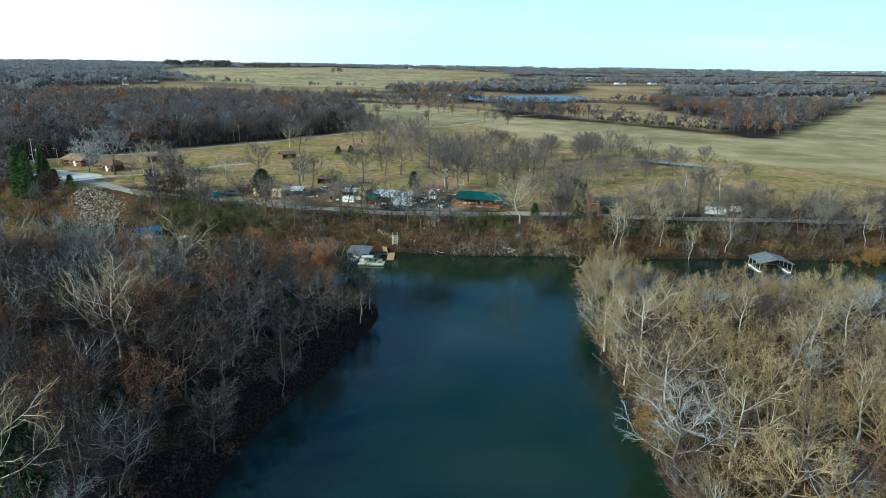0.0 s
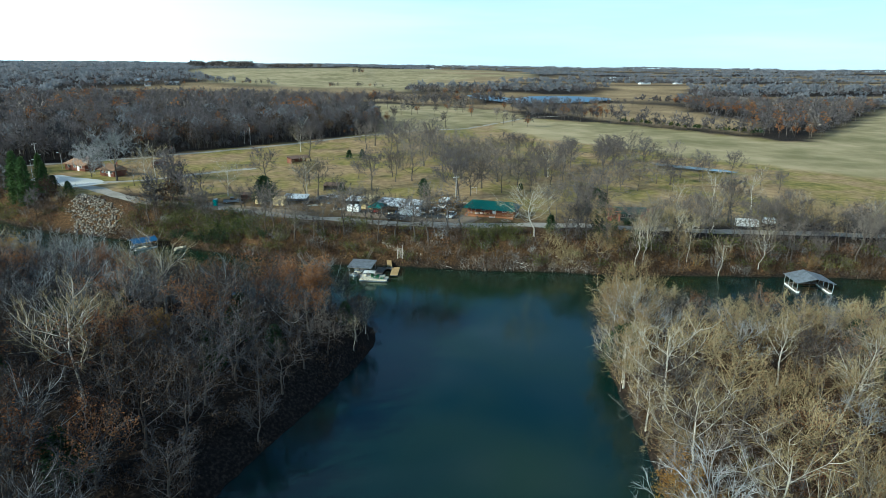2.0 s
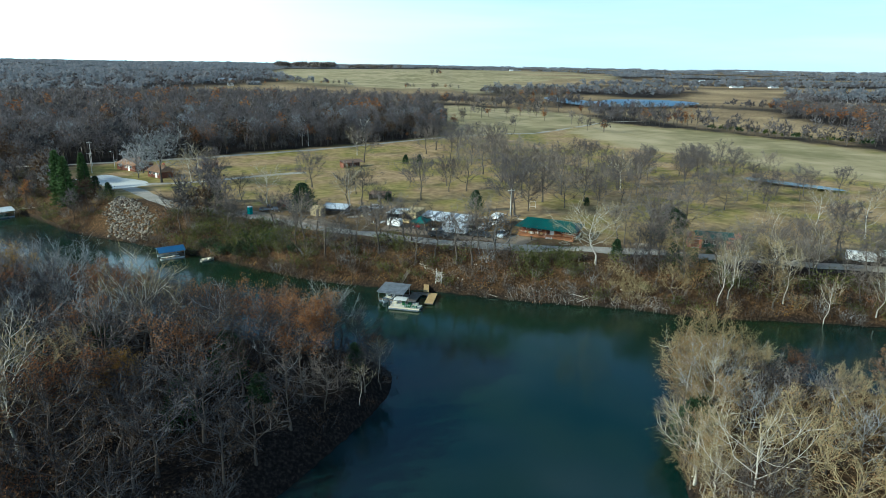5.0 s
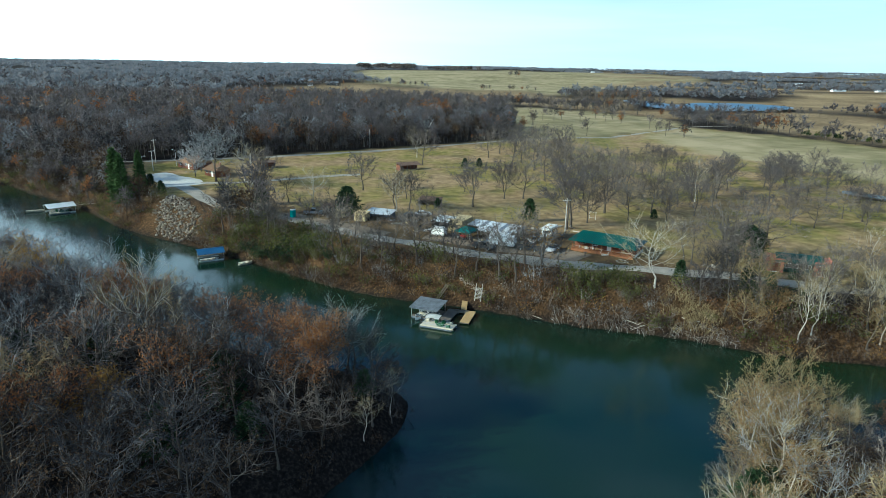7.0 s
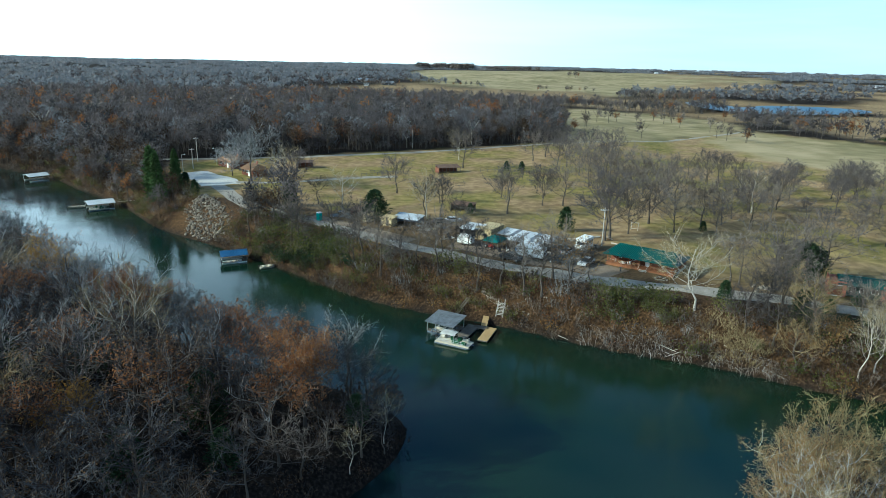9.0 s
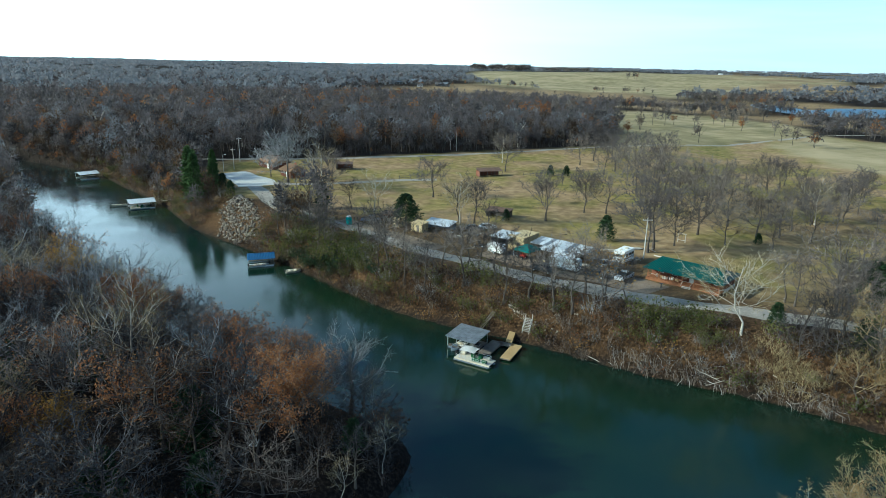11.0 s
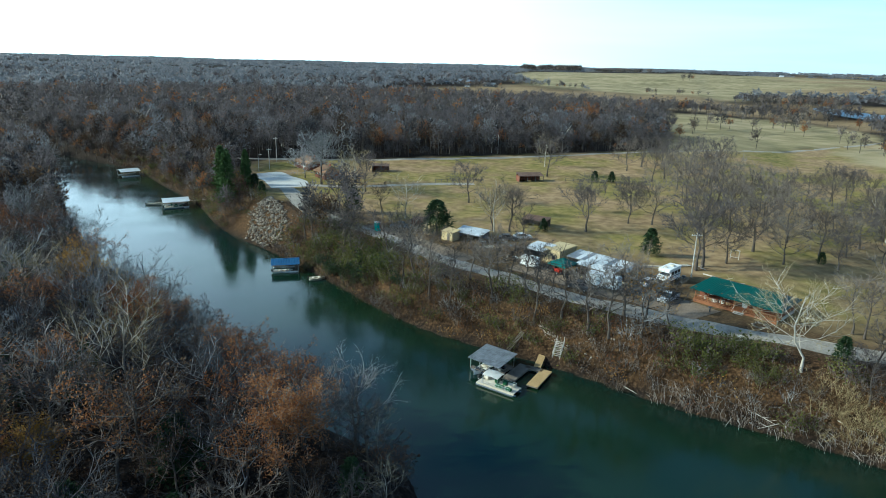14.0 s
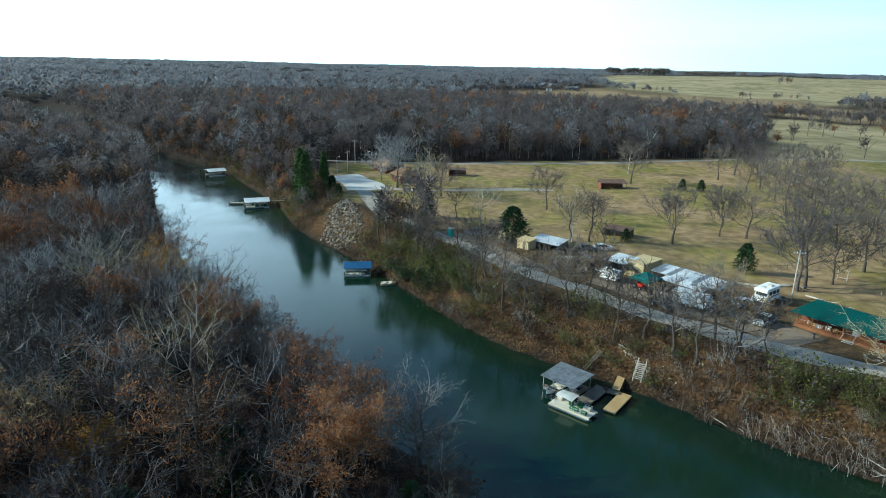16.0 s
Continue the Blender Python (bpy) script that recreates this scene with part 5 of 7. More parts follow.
def pontoon_boat(x, y, rot, L, label, canopy=True):
    """A flat deck on two floats with a fence, seats and a white canopy."""
    h = place("pontoon_boat", x, y, rot, label, "boat", 0.0)
    W = 2.5
    for s in (-1, 1):
        p = part("float", rod((-L / 2, s * 0.85, 0.08), (L / 2 - 0.7, s * 0.85, 0.08), 0.32, None, 10), M_TARP, h)
        part("nose", rod((L / 2 - 0.7, s * 0.85, 0.08), (L / 2, s * 0.85, 0.22), 0.32, None, 10, 0.06), M_TARP, p)
    part("deck", box((0, 0, 0.52), (L - 0.5, W, 0.12), None, None, 0.03), M_BEIGE, h)
    for s in (-1, 1):
        part("deck_edge", box((0, s * W / 2, 0.48), (L - 0.4, 0.07, 0.3)), M_BEIGE, h)
    fence = bmesh.new()
    n = 9
    for s in (-1, 1):
        for k in range(n + 1):
            px = -L / 2 + 0.5 + k * (L - 1.5) / n
            rod((px, s * (W / 2 - 0.06), 0.55), (px, s * (W / 2 - 0.06), 1.2), 0.025, fence, 4)
        for z in (0.85, 1.2):
            rod((-L / 2 + 0.5, s * (W / 2 - 0.06), z), (L / 2 - 1.0, s * (W / 2 - 0.06), z), 0.025, fence, 4)
    for px in (-L / 2 + 0.5, L / 2 - 1.0):
        for z in (0.85, 1.2):
            rod((px, -W / 2 + 0.06, z), (px, W / 2 - 0.06, z), 0.025, fence, 4)
    part("rail", fence, M_METAL, h)
    for c, s, m in (((-L / 2 + 1.0, 0.7, 0.85), (1.0, 0.7, 0.55), M_BEIGE), ((0.6, -0.75, 0.85), (1.5, 0.6, 0.55), M_GREENV), ((0.8, 0.7, 0.9), (0.7, 0.7, 0.7), M_GREENV),
                    ((2.0, 0.75, 0.85), (1.2, 0.6, 0.5), M_BEIGE), ((2.2, -0.75, 0.85), (1.0, 0.6, 0.5), M_GREENV)):
        part("seat", box(c, s, None, None, 0.1), m, h)
    con = part("console", box((-0.6, 0.55, 1.0), (0.6, 0.7, 0.9), None, None, 0.06), M_GREENV, h)
    part("steering_wheel", rod((-0.95, 0.55, 1.4), (-0.9, 0.55, 1.45), 0.2, None, 10), M_BLACK, con)
    part("outboard_motor", box((-L / 2 - 0.1, 0, 0.8), (0.45, 0.45, 0.8), None, None, 0.1), M_BLACK, h)
    if canopy:
        bm = bmesh.new()
        prev = None
        for k in range(7):
            u = k / 6 - 0.5
            zc = 2.2 + 0.18 * math.cos(u * 3.0)
            rowv = [bm.verts.new((-2.5 + (j / 4) * 2.9, u * 2.3, zc - 0.06 * abs(j - 2))) for j in range(5)]
            if prev:
                for j in range(4):
                    bm.faces.new((prev[j], prev[j + 1], rowv[j + 1], rowv[j]))
            prev = rowv
        bmesh.ops.solidify(bm, geom=bm.faces[:], thickness=0.05)
        c = part("canopy", bm, M_CANVAS, h, "white canvas canopy")
        for px in (-2.4, 0.3):
            for s in (-1, 1):
                part("canopy_pole", rod((px, s * 1.08, 0.6), (px, s * 1.08, 2.24), 0.03), M_METAL, c)
    return h


def boards(x0, x1, y0, y1, z, along="x", w=0.16, thick=0.06):
    bm = bmesh.new()
    lo, hi = (y0, y1) if along == "x" else (x0, x1)
    n = max(1, int((hi - lo) / w))
    r = random.Random(int(100 * abs(x0 + y1)))
    for k in range(n):
        c = lo + (k + 0.5) * (hi - lo) / n
        j = r.uniform(-0.03, 0.03)
        if along == "x":
            box(((x0 + x1) / 2 + j, c, z), (x1 - x0, (hi - lo) / n - 0.015, thick), bm)
        else:
            box((c, (y0 + y1) / 2 + j, z), ((hi - lo) / n - 0.015, y1 - y0, thick), bm)
    return bm


def floating_dock(name, x, y, rot, L, W, mat, label, z=0.0):
    h = place(name, x, y, rot, label, "dock", z)
    part("deck", boards(-L / 2, L / 2, -W / 2, W / 2, 0.5, "y" if L > W else "x"), mat, h)
    part("frame", boxes([((0, s * (W / 2 - 0.06), 0.36), (L, 0.1, 0.22)) for s in (-1, 1)] + [((s * (L / 2 - 0.06), 0, 0.36), (0.1, W - 0.2, 0.22)) for s in (-1, 1)]), M_PLANKOLD, h)
    n = max(2, int(L / 1.6))
    for k in range(n):
        part("float", rod((-L / 2 + (k + 0.5) * L / n, -W / 2 + 0.2, 0.06), (-L / 2 + (k + 0.5) * L / n, W / 2 - 0.2, 0.06), 0.24, None, 8), M_TARP, h)
    return h


def roofed_dock(x, y, rot, L, W, roof, label, gabled=False, h0=2.9, h1=3.4):
    """A floating boat slip under a metal roof on posts."""
    h = place("boat_dock", x, y, rot, label, "boat dock", 0.0, "boat docks along the bank")
    for s in (-1, 1):
        part("side_walk", boards(-L / 2, L / 2, s * (W / 2 - 0.45) - 0.45, s * (W / 2 - 0.45) + 0.45, 0.45, "y"), M_PLANKOLD, h)
        part("side_float", box((0, s * (W / 2 - 0.45), 0.16), (L - 0.2, 0.75, 0.5), None, None, 0.08), M_WHITE if gabled else M_TARP, h)
    part("end_walk", boards(L / 2 - 0.9, L / 2, -W / 2 + 0.9, W / 2 - 0.9, 0.45, "x"), M_PLANKOLD, h)
    n = 4
    for k in range(n):
        px = -L / 2 + 0.1 + k * (L - 0.2) / (n - 1)
        for s in (-1, 1):
            top = h0 if gabled or s < 0 else h1 - 0.1
            part("post", box((px, s * (W / 2 - 0.1), top / 2 + 0.15), (0.1, 0.1, top - 0.4)), M_METAL, h)
    if gabled:
        gable(h, L, W, h0, h1 + 0.4, roof, 0.3, 0, 18)
    else:
        part("roof", sheet([(-L / 2 - 0.3, -W / 2 - 0.3, h0), (L / 2 + 0.3, -W / 2 - 0.3, h0), (L / 2 + 0.3, W / 2 + 0.3, h1), (-L / 2 - 0.3, W / 2 + 0.3, h1)], 0.08, 16), roof, h)
    for s in (-1, 1):
        part("roof_beam", box((0, s * (W / 2 - 0.1), (h0 if gabled or s < 0 else h1 - 0.1) - 0.18), (L, 0.1, 0.2)), M_METAL, h)
    return h


def bank_stairs(name, x, y, rot, rise, run, width, mat, label, z, rails=True):
    """A straight flight of open wooden steps; it climbs towards its +y."""
    h = place(name, x, y, rot, label, "stairs", z)
    n = max(4, int(round(rise / 0.2)))
    for s in (-1, 1):
        part("stringer", rod((s * width / 2, -0.1, -0.05), (s * width / 2, run, rise), 0.09, None, 4), mat, h)
    for k in range(n):
        part("tread", box((0, (k + 0.5) * run / n, (k + 1) * rise / n), (width, run / n * 0.8, 0.06)), mat, h)
    if rails:
        for s in (-1, 1):
            part("handrail", rod((s * width / 2, 0, 0.85), (s * width / 2, run, rise + 0.85), 0.035), mat, h)
            for u in (0.0, 0.5, 1.0):
                part("baluster", rod((s * width / 2, u * run, u * rise - 0.3), (s * width / 2, u * run, u * rise + 1.0), 0.05), mat, h)
    return h


def portable_toilet(x, y, rot):
    h = place("portable_toilet", x, y, rot, "teal plastic portable toilet with pale roof", "toilet")
    b = part("cabin", box((0, 0, 1.08), (1.15, 1.15, 2.15), None, None, 0.05), M_TEAL, h)
    part("door", box((0, -0.59, 1.05), (0.75, 0.05, 1.85), None, None, 0.01), M_TEAL, b)
    part("door_handle", box((0.28, -0.63, 1.05), (0.06, 0.05, 0.18)), M_BLACK, b)
    part("roof", prism([(-0.62, 2.15), (0.62, 2.15), (0.4, 2.32), (-0.4, 2.32)], -0.62, 0.62), M_CANVAS, h)
    part("vent_pipe", rod((0.42, 0.42, 2.1), (0.42, 0.42, 2.65), 0.05), M_BLACK, h)
    return h


def utility_pole(x, y, rot, height=9.0, arm=True, label="weathered wooden utility pole with cross arm"):
    h = place("utility_pole", x, y, rot, label, "utility pole", None, "utility poles")
    part("pole", rod((0, 0, -0.5), (0, 0, height), 0.16, None, 8, 0.1), M_GREYWOOD, h)
    if arm:
        c = part("cross_arm", box((0, 0, height - 0.6), (2.2, 0.12, 0.14)), M_GREYWOOD, h)
        for s in (-0.95, -0.45, 0.45, 0.95):
            part("insulator", rod((s, 0, height - 0.53), (s, 0, height - 0.35), 0.05, None, 6), M_WHITE, c)
    return h


def lamp_post(x, y, rot):
    h = place("lamp_post", x, y, rot, "grey lamp post with a white lamp head", "lamp post")
    part("pole", rod((0, 0, -0.3), (0, 0, 6.5), 0.09, None, 8, 0.06), M_METAL, h)
    part("arm", rod((0, 0, 6.4), (0.8, 0, 6.6), 0.04), M_METAL, h)
    part("lamp_head", box((0.95, 0, 6.6), (0.6, 0.3, 0.2), None, None, 0.06), M_WHITE, h)
    return h


def fence(x, y, rot, L, label, posts=8):
    h = place("fence", x, y, rot, label, "fence", None, "paddock fences")
    m = h.matrix_world
    zs = []
    for k in range(posts + 1):
        px = k * L / posts
        q = m @ Vector((px, 0, 0))
        dz = float(land(q.x, q.y)) - m.translation.z
        zs.append(dz)
        part("post", box((px, 0, 0.6 + dz), (0.16, 0.16, 1.5)), M_PLANKOLD, h)
    for k in range(posts):
        for hz in (0.5, 1.05):
            part("rail", rod((k * L / posts, 0.05, hz + zs[k]), ((k + 1) * L / posts, 0.05, hz + zs[k + 1]), 0.06, None, 4), M_PLANKOLD, h)
    return h


def picnic_table(x, y, rot, label="pale weathered wooden picnic table on the grass"):
    h = place("picnic_table", x, y, rot, label, "picnic table")
    part("tabletop", boards(-1.1, 1.1, -0.4, 0.4, 0.75, "x", 0.16), M_GREYWOOD, h)
    for s in (-1, 1):
        part("bench", boards(-1.1, 1.1, s * 0.75 - 0.14, s * 0.75 + 0.14, 0.44, "x", 0.14), M_GREYWOOD, h)
        lg = part("leg_frame", rod((s * 0.75, -0.7, 0), (s * 0.75, 0.25, 0.74), 0.05, None, 4), M_GREYWOOD, h)
        part("leg_brace", rod((s * 0.75, 0.7, 0), (s * 0.75, -0.25, 0.74), 0.05, None, 4), M_GREYWOOD, lg)
    return h


def swing_frame(x, y, rot):
    h = place("swing_frame", x, y, rot, "pale wooden swing frame on the lawn", "swing")
    for s in (-1, 1):
        part("upright", box((s * 0.9, 0, 1.0), (0.14, 0.14, 2.4)), M_LOG, h)
    part("top_beam", box((0, 0, 2.15), (2.2, 0.14, 0.16)), M_LOG, h)
    part("low_beam", box((0, 0, 0.5), (1.8, 0.1, 0.1)), M_LOG, h)
    return h


def rocks(name, spots, label, lo, hi, seed, category="rocks"):
    """A heap of broken stone as one mesh of separate angular pieces."""
    r = np.random.RandomState(seed)
    vs, fs, n = [], [], 0
    bmr = bmesh.new()
    bmesh.ops.create_icosphere(bmr, subdivisions=1, radius=1)
    base = np.array([v.co for v in bmr.verts])
    tri = np.array([[v.index for v in f.verts] for f in bmr.faces])
    bmr.free()
    for x, y, z in spots:
        s = r.uniform(lo, hi)
        v = base * r.uniform(0.55, 1.25, (len(base), 1)) * (s * r.uniform(0.7, 1.3), s * r.uniform(0.7, 1.3), s * r.uniform(0.5, 0.9))
        q = np.array(Euler(r.uniform(-0.6, 0.6, 3)).to_matrix()) @ np.array(Euler((0, 0, r.uniform(0, 6.28))).to_matrix())
        vs.append(v @ q.T + (x, y, z + s * 0.2))
        fs.append(tri + n)
        n += len(v)
    return tagged(new(name, np_mesh(name, np.vstack(vs), np.vstack(fs), [M_ROCK])), label, category, kind="stuff")


def log(x, y, rot, L, r0, label, tilt=4, z=None, forks=2):
    """A fallen, bleached trunk with a few broken limbs."""
    h = place("fallen_log", x, y, rot, label, "log", z, "fallen trunks on the shore")
    h.matrix_world = h.matrix_world @ pose(0, 0, 0, 0, -tilt, 0)
    part("trunk", rod((0, 0, r0 * 0.7), (L, 0, r0 * 0.7), r0, None, 7, r0 * 0.4), M_LOG, h)
    rr = random.Random(int(abs(x * 10 + y)))
    for k in range(forks):
        u = rr.uniform(0.4, 0.9) * L
        part("limb", rod((u, 0, r0 * 0.7), (u + L * 0.25, rr.uniform(-1, 1) * L * 0.2, L * rr.uniform(0.02, 0.2)), r0 * 0.4, None, 5, 0.02), M_LOG, h)
    return h


# the cabin and its yard
cabin(21.2, 23.3, -26.5)
picnic_table(27.8, 6.6, 30, "small white wooden bench table beside the road")
bb = place("bird_bath", 24.0, 18.0, 0, "dark iron bird bath on the lawn", "bird bath")
part("pedestal", rod((0, 0, -0.1), (0, 0, 0.8), 0.16, None, 8, 0.08), M_DARKPAINT, bb)
part("bowl", rod((0, 0, 0.8), (0, 0, 0.95), 0.2, None, 10, 0.42), M_DARKPAINT, bb)
red_shed(72.0, 20.5, -15)
cargo_trailer(103.2, 8.6, -20, 6.0, 2.5, 2.4, "long white box trailer among bare trees", M_WHITE, "box_trailer")
cargo_trailer(112.4, 11.0, -5, 3.4, 2.2, 1.9, "short pale box trailer among bare trees", M_PALEROOF, "box_trailer")

# sheds, campers and vehicles
open_shed("long_shed", 3.4, 33.2, -25, 14.0, 4.4, 2.3, 2.8, M_PATCHROOF, M_GREYWOOD, "long open shed with patched pale metal roof", 20, None, True, 13)
open_shed("lean_to", 2.8, 29.8, -25, 8.5, 2.2, 1.9, 2.2, M_PALEROOF, M_GREYWOOD, "low lean-to with pale metal roof", 14, None, False, 8)
open_shed("white_roofed_shed", -10.6, 36.4, -20, 4.4, 5.4, 2.9, 3.2, M_PALEROOF, M_DARKPAINT, "dark shed with pale metal roof", 10)
open_shed("yellow_shed", -6.4, 38.2, -20, 4.0, 7.0, 3.2, 3.0, M_TAN, M_TAN, "yellow-tan plywood shed with flat roof", 0, None, True, 0, True)
canopy_tent(-4.2, 29.2, -26)
tractor(-5.2, 28.4, -40)
cargo_trailer(-11.3, 30.4, -22, 3.6, 2.0, 2.3, "small white box trailer")
cargo_trailer(4.8, 23.4, -18, 6.4, 2.3, 2.7, "long white livestock trailer parked in the yard", M_PALEROOF, "livestock_trailer")
camper(16.6, 33.2, -115, 5.6, "white motor home with dark windows facing the road", True)
car(17.0, 21.2, -115, M_SILVER, "pale silver van parked beside the cabin drive", True, "van")
car(11.2, 20.6, -20, M_DARKPAINT, "dark pickup truck parked in the dirt yard", True, "pickup")
car(0.6, 20.6, -24, M_DARKPAINT, "dark utility trailer-hitched pickup beside the road", True, "pickup")
car(13.0, 28.6, 60, M_SILVER, "silver car parked beside the motor home", False, "car")
car(-21.0, 49.0, 20, M_DARKPAINT, "dark car parked under bare trees", False, "car")
car(-18.0, 51.5, 30, M_SILVER, "grey car parked under bare trees", False, "car")
def lumber(x, y, rot, n, L, label):
    """A loose stack of boards and poles."""
    h = place("lumber_pile", x, y, rot, label, "lumber pile", None, "lumber piles in the yard")
    r = random.Random(int(x * 7 + y))
    for k in range(n):
        a = r.uniform(-0.15, 0.15)
        m = pose(0, 0, 0, 0, 0, math.degrees(a))
        part("board", box((r.uniform(-0.3, 0.3), (k % 4) * 0.3 - 0.5, 0.12 + 0.14 * (k // 4)), (L * r.uniform(0.7, 1.1), 0.24, 0.1), None, m), r.choice([M_GREYWOOD, M_LOG, M_TAN]), h)
    return h


def barrel(x, y, paint, label):
    h = place("barrel", x, y, 0, label, "barrel", None, "barrels in the yard")
    b = part("drum", rod((0, 0, -0.05), (0, 0, 0.88), 0.29, None, 12), paint, h)
    for z in (0.04, 0.3, 0.58, 0.86):
        part("hoop", rod((0, 0, z - 0.02), (0, 0, z + 0.02), 0.305, None, 12), paint, b)
    return h


def tyre_stack(x, y, n, label):
    h = place("tyre_stack", x, y, 0, label, "tyres", None, "stacks of tyres")
    r = random.Random(int(x * 13))
    for k in range(n):
        bm = bmesh.new()
        ox, oy = r.uniform(-0.08, 0.08), r.uniform(-0.08, 0.08)
        rings = []
        for rad, z in ((0.2, 0.02), (0.33, 0.0), (0.36, 0.11), (0.33, 0.22), (0.2, 0.2)):
            rings.append([bm.verts.new((ox + rad * math.cos(6.2832 * j / 14), oy + rad * math.sin(6.2832 * j / 14), z + 0.22 * k)) for j in range(14)])
        for p, q in zip(rings, rings[1:] + rings[:1]):
            for j in range(14):
                bm.faces.new((p[j], p[(j + 1) % 14], q[(j + 1) % 14], q[j]))
        bmesh.ops.recalc_face_normals(bm, faces=bm.faces)
        part("tyre", bm, M_BLACK, h)
    return h


def scrap_heap(x, y, rot, n, size, seed, label):
    """A heap of odd boards, bent sheet metal, pipes and small boxes."""
    h = place("scrap_heap", x, y, rot, label, "scrap heap", None, "scrap heaps in the yard")
    r = random.Random(seed)
    for k in range(n):
        px, py = r.gauss(0, size * 0.45), r.gauss(0, size * 0.32)
        m = pose(0, 0, 0, r.uniform(-22, 22), r.uniform(-22, 22), r.uniform(0, 180))
        kind = r.random()
        z = 0.12 + 0.3 * max(0, 1 - math.hypot(px, py) / size) * r.random()
        if kind < 0.45:
            part("board", box((px, py, z), (r.uniform(0.9, 2.2), r.uniform(0.12, 0.28), 0.05), None, m), r.choice([M_GREYWOOD, M_LOG, M_PLANKOLD, M_TAN]), h)
        elif kind < 0.65:
            part("metal_sheet", box((px, py, z + 0.1), (r.uniform(0.7, 1.5), r.uniform(0.5, 0.9), 0.03), None, m), r.choice([M_PALEROOF, M_RUSTROOF, M_GREYROOF]), h)
        elif kind < 0.8:
            q = Vector((px, py, z))
            d = Vector((math.cos(k), math.sin(k), 0.1)) * r.uniform(0.5, 1.1)
            part("pipe", rod(q - d, q + d, 0.05), r.choice([M_METAL, M_RUSTROOF]), h)
        else:
            e = r.uniform(0.3, 0.7)
            part("crate", box((px, py, e / 2), (e, e * 0.8, e), None, pose(0, 0, 0, 0, 0, r.uniform(0, 90)), 0.02), r.choice([M_PLANKOLD, M_TAN, M_WHITE, M_DARKPAINT, M_TARP]), h)
    return h


for a, b, rot, n, size, word in ((10.2, 25.2, 10, 16, 1.8, "boards and sheet metal"), (12.6, 30.6, 40, 18, 2.2, "boards and pipes"), (13.8, 24.6, -20, 12, 1.4, "crates and boards"), (19.4, 36.2, 15, 14, 1.6, "pale boards and crates"),
                              (9.4, 31.0, 0, 14, 1.8, "rusty sheets and boards"), (-0.4, 26.8, -20, 10, 1.2, "boards"), (-15.5, 34.0, 20, 14, 2.0, "pale boards and sheets"), (-19.5, 45.5, 40, 16, 2.2, "boards and rusty metal"),
                              (-26.5, 44.5, 10, 12, 1.6, "crates and boards"), (-36.5, 48.5, 25, 12, 1.6, "dark boards"), (-46.5, 47.0, 0, 9, 1.2, "dark crates"), (22.6, 44.8, -20, 10, 1.4, "sawn logs and boards")):
    scrap_heap(a, b, rot, n, size, int(a * 10), "untidy heap of " + word + " on bare dirt")
for a, b, m, word in ((-2.6, 26.2, M_DARKPAINT, "dark steel barrel on the dirt yard"), (1.2, 27.6, M_BLUEROOF, "blue plastic barrel beside the lean-to"), (1.9, 27.2, M_BLUEROOF, "blue plastic barrel beside the lean-to"),
                      (14.9, 34.0, M_RUSTROOF, "rusty steel barrel behind the motor home"), (-13.6, 32.6, M_DARKPAINT, "dark steel barrel beside the box trailer")):
    barrel(a, b, m, word)
for a, b, n in ((11.6, 22.9, 3), (-16.8, 36.8, 4), (15.6, 28.2, 2)):
    tyre_stack(a, b, n, "stack of old black tyres on bare dirt")
lumber(9.5, 36.5, -15, 10, 3.4, "stack of pale boards behind the sheds")
lumber(13.0, 41.0, 10, 12, 4.2, "stack of weathered lumber on the lawn edge")
lumber(19.5, 44.5, 30, 8, 2.4, "small heap of sawn logs")
lumber(9.0, 27.2, -40, 9, 2.6, "heap of scrap boards in the yard")
lumber(14.6, 25.4, 15, 7, 2.0, "heap of scrap boards in the yard")
lumber(-24.0, 41.0, 20, 9, 3.0, "heap of weathered boards beside bare trees")
log(23.5, 41.0, -28, 8.0, 0.16, "long pale felled trunk on the lawn", 0)
utility_pole(21.1, 37.9, 20, 9.5)
swing_frame(30.4, 55.5, -20)
open_shed("tan_shed", -34.2, 44.0, -20, 3.2, 2.6, 2.1, 2.4, M_TAN, M_TAN, "small tan plywood shed", 0, None, True, 0, True)
open_shed("small_tan_shed", -40.8, 46.8, -20, 1.8, 2.2, 2.2, 2.5, M_TAN, M_TAN, "narrow tan plywood shed", 0, None, True, 0, True)
open_shed("tarp_shelter", -29.4, 46.0, -14, 7.2, 4.2, 1.8, 2.4, M_PATCHROOF, M_TARP, "low shelter covered with a pale grey tarpaulin", 0)
open_shed("old_shed", -17.8, 66.3, -15, 6.5, 3.4, 2.0, 2.5, M_RUSTROOF, M_PLANKOLD, "dark weathered shed with a rusty roof on the lawn", 8)
portable_toilet(-53.8, 43.4, -30)
car(-49.6, 48.4, 10, M_TARP, "blue-grey pickup truck under bare trees", True, "pickup")
open_shed("dark_red_shed", -46.0, 52.0, -10, 3.0, 2.6, 2.0, 2.3, M_RUSTROOF, M_REDWOOD, "dark red garden shed", 6)

# houses by the parking lot
brown_house(-119, 117, -32, 11.5, 8.0, "low house with a brown shingled hip roof")
brown_house(-102.5, 101.5, -32, 7.5, 6.0, "small house with an orange-brown shingled roof")
open_shed("carport", -91, 122, 20, 6, 4.2, 2.3, 2.6, M_RUSTROOF, M_REDWOOD, "open carport with a rusty roof", 8)
utility_pole(-139, 123, 60, 10)
utility_pole(-130.5, 106, 60, 8)
utility_pole(-64, 193, 35, 9, False, "plain wooden pole beside the lane")
lamp_post(-128, 119, 200)
lamp_post(-131, 100, 30)

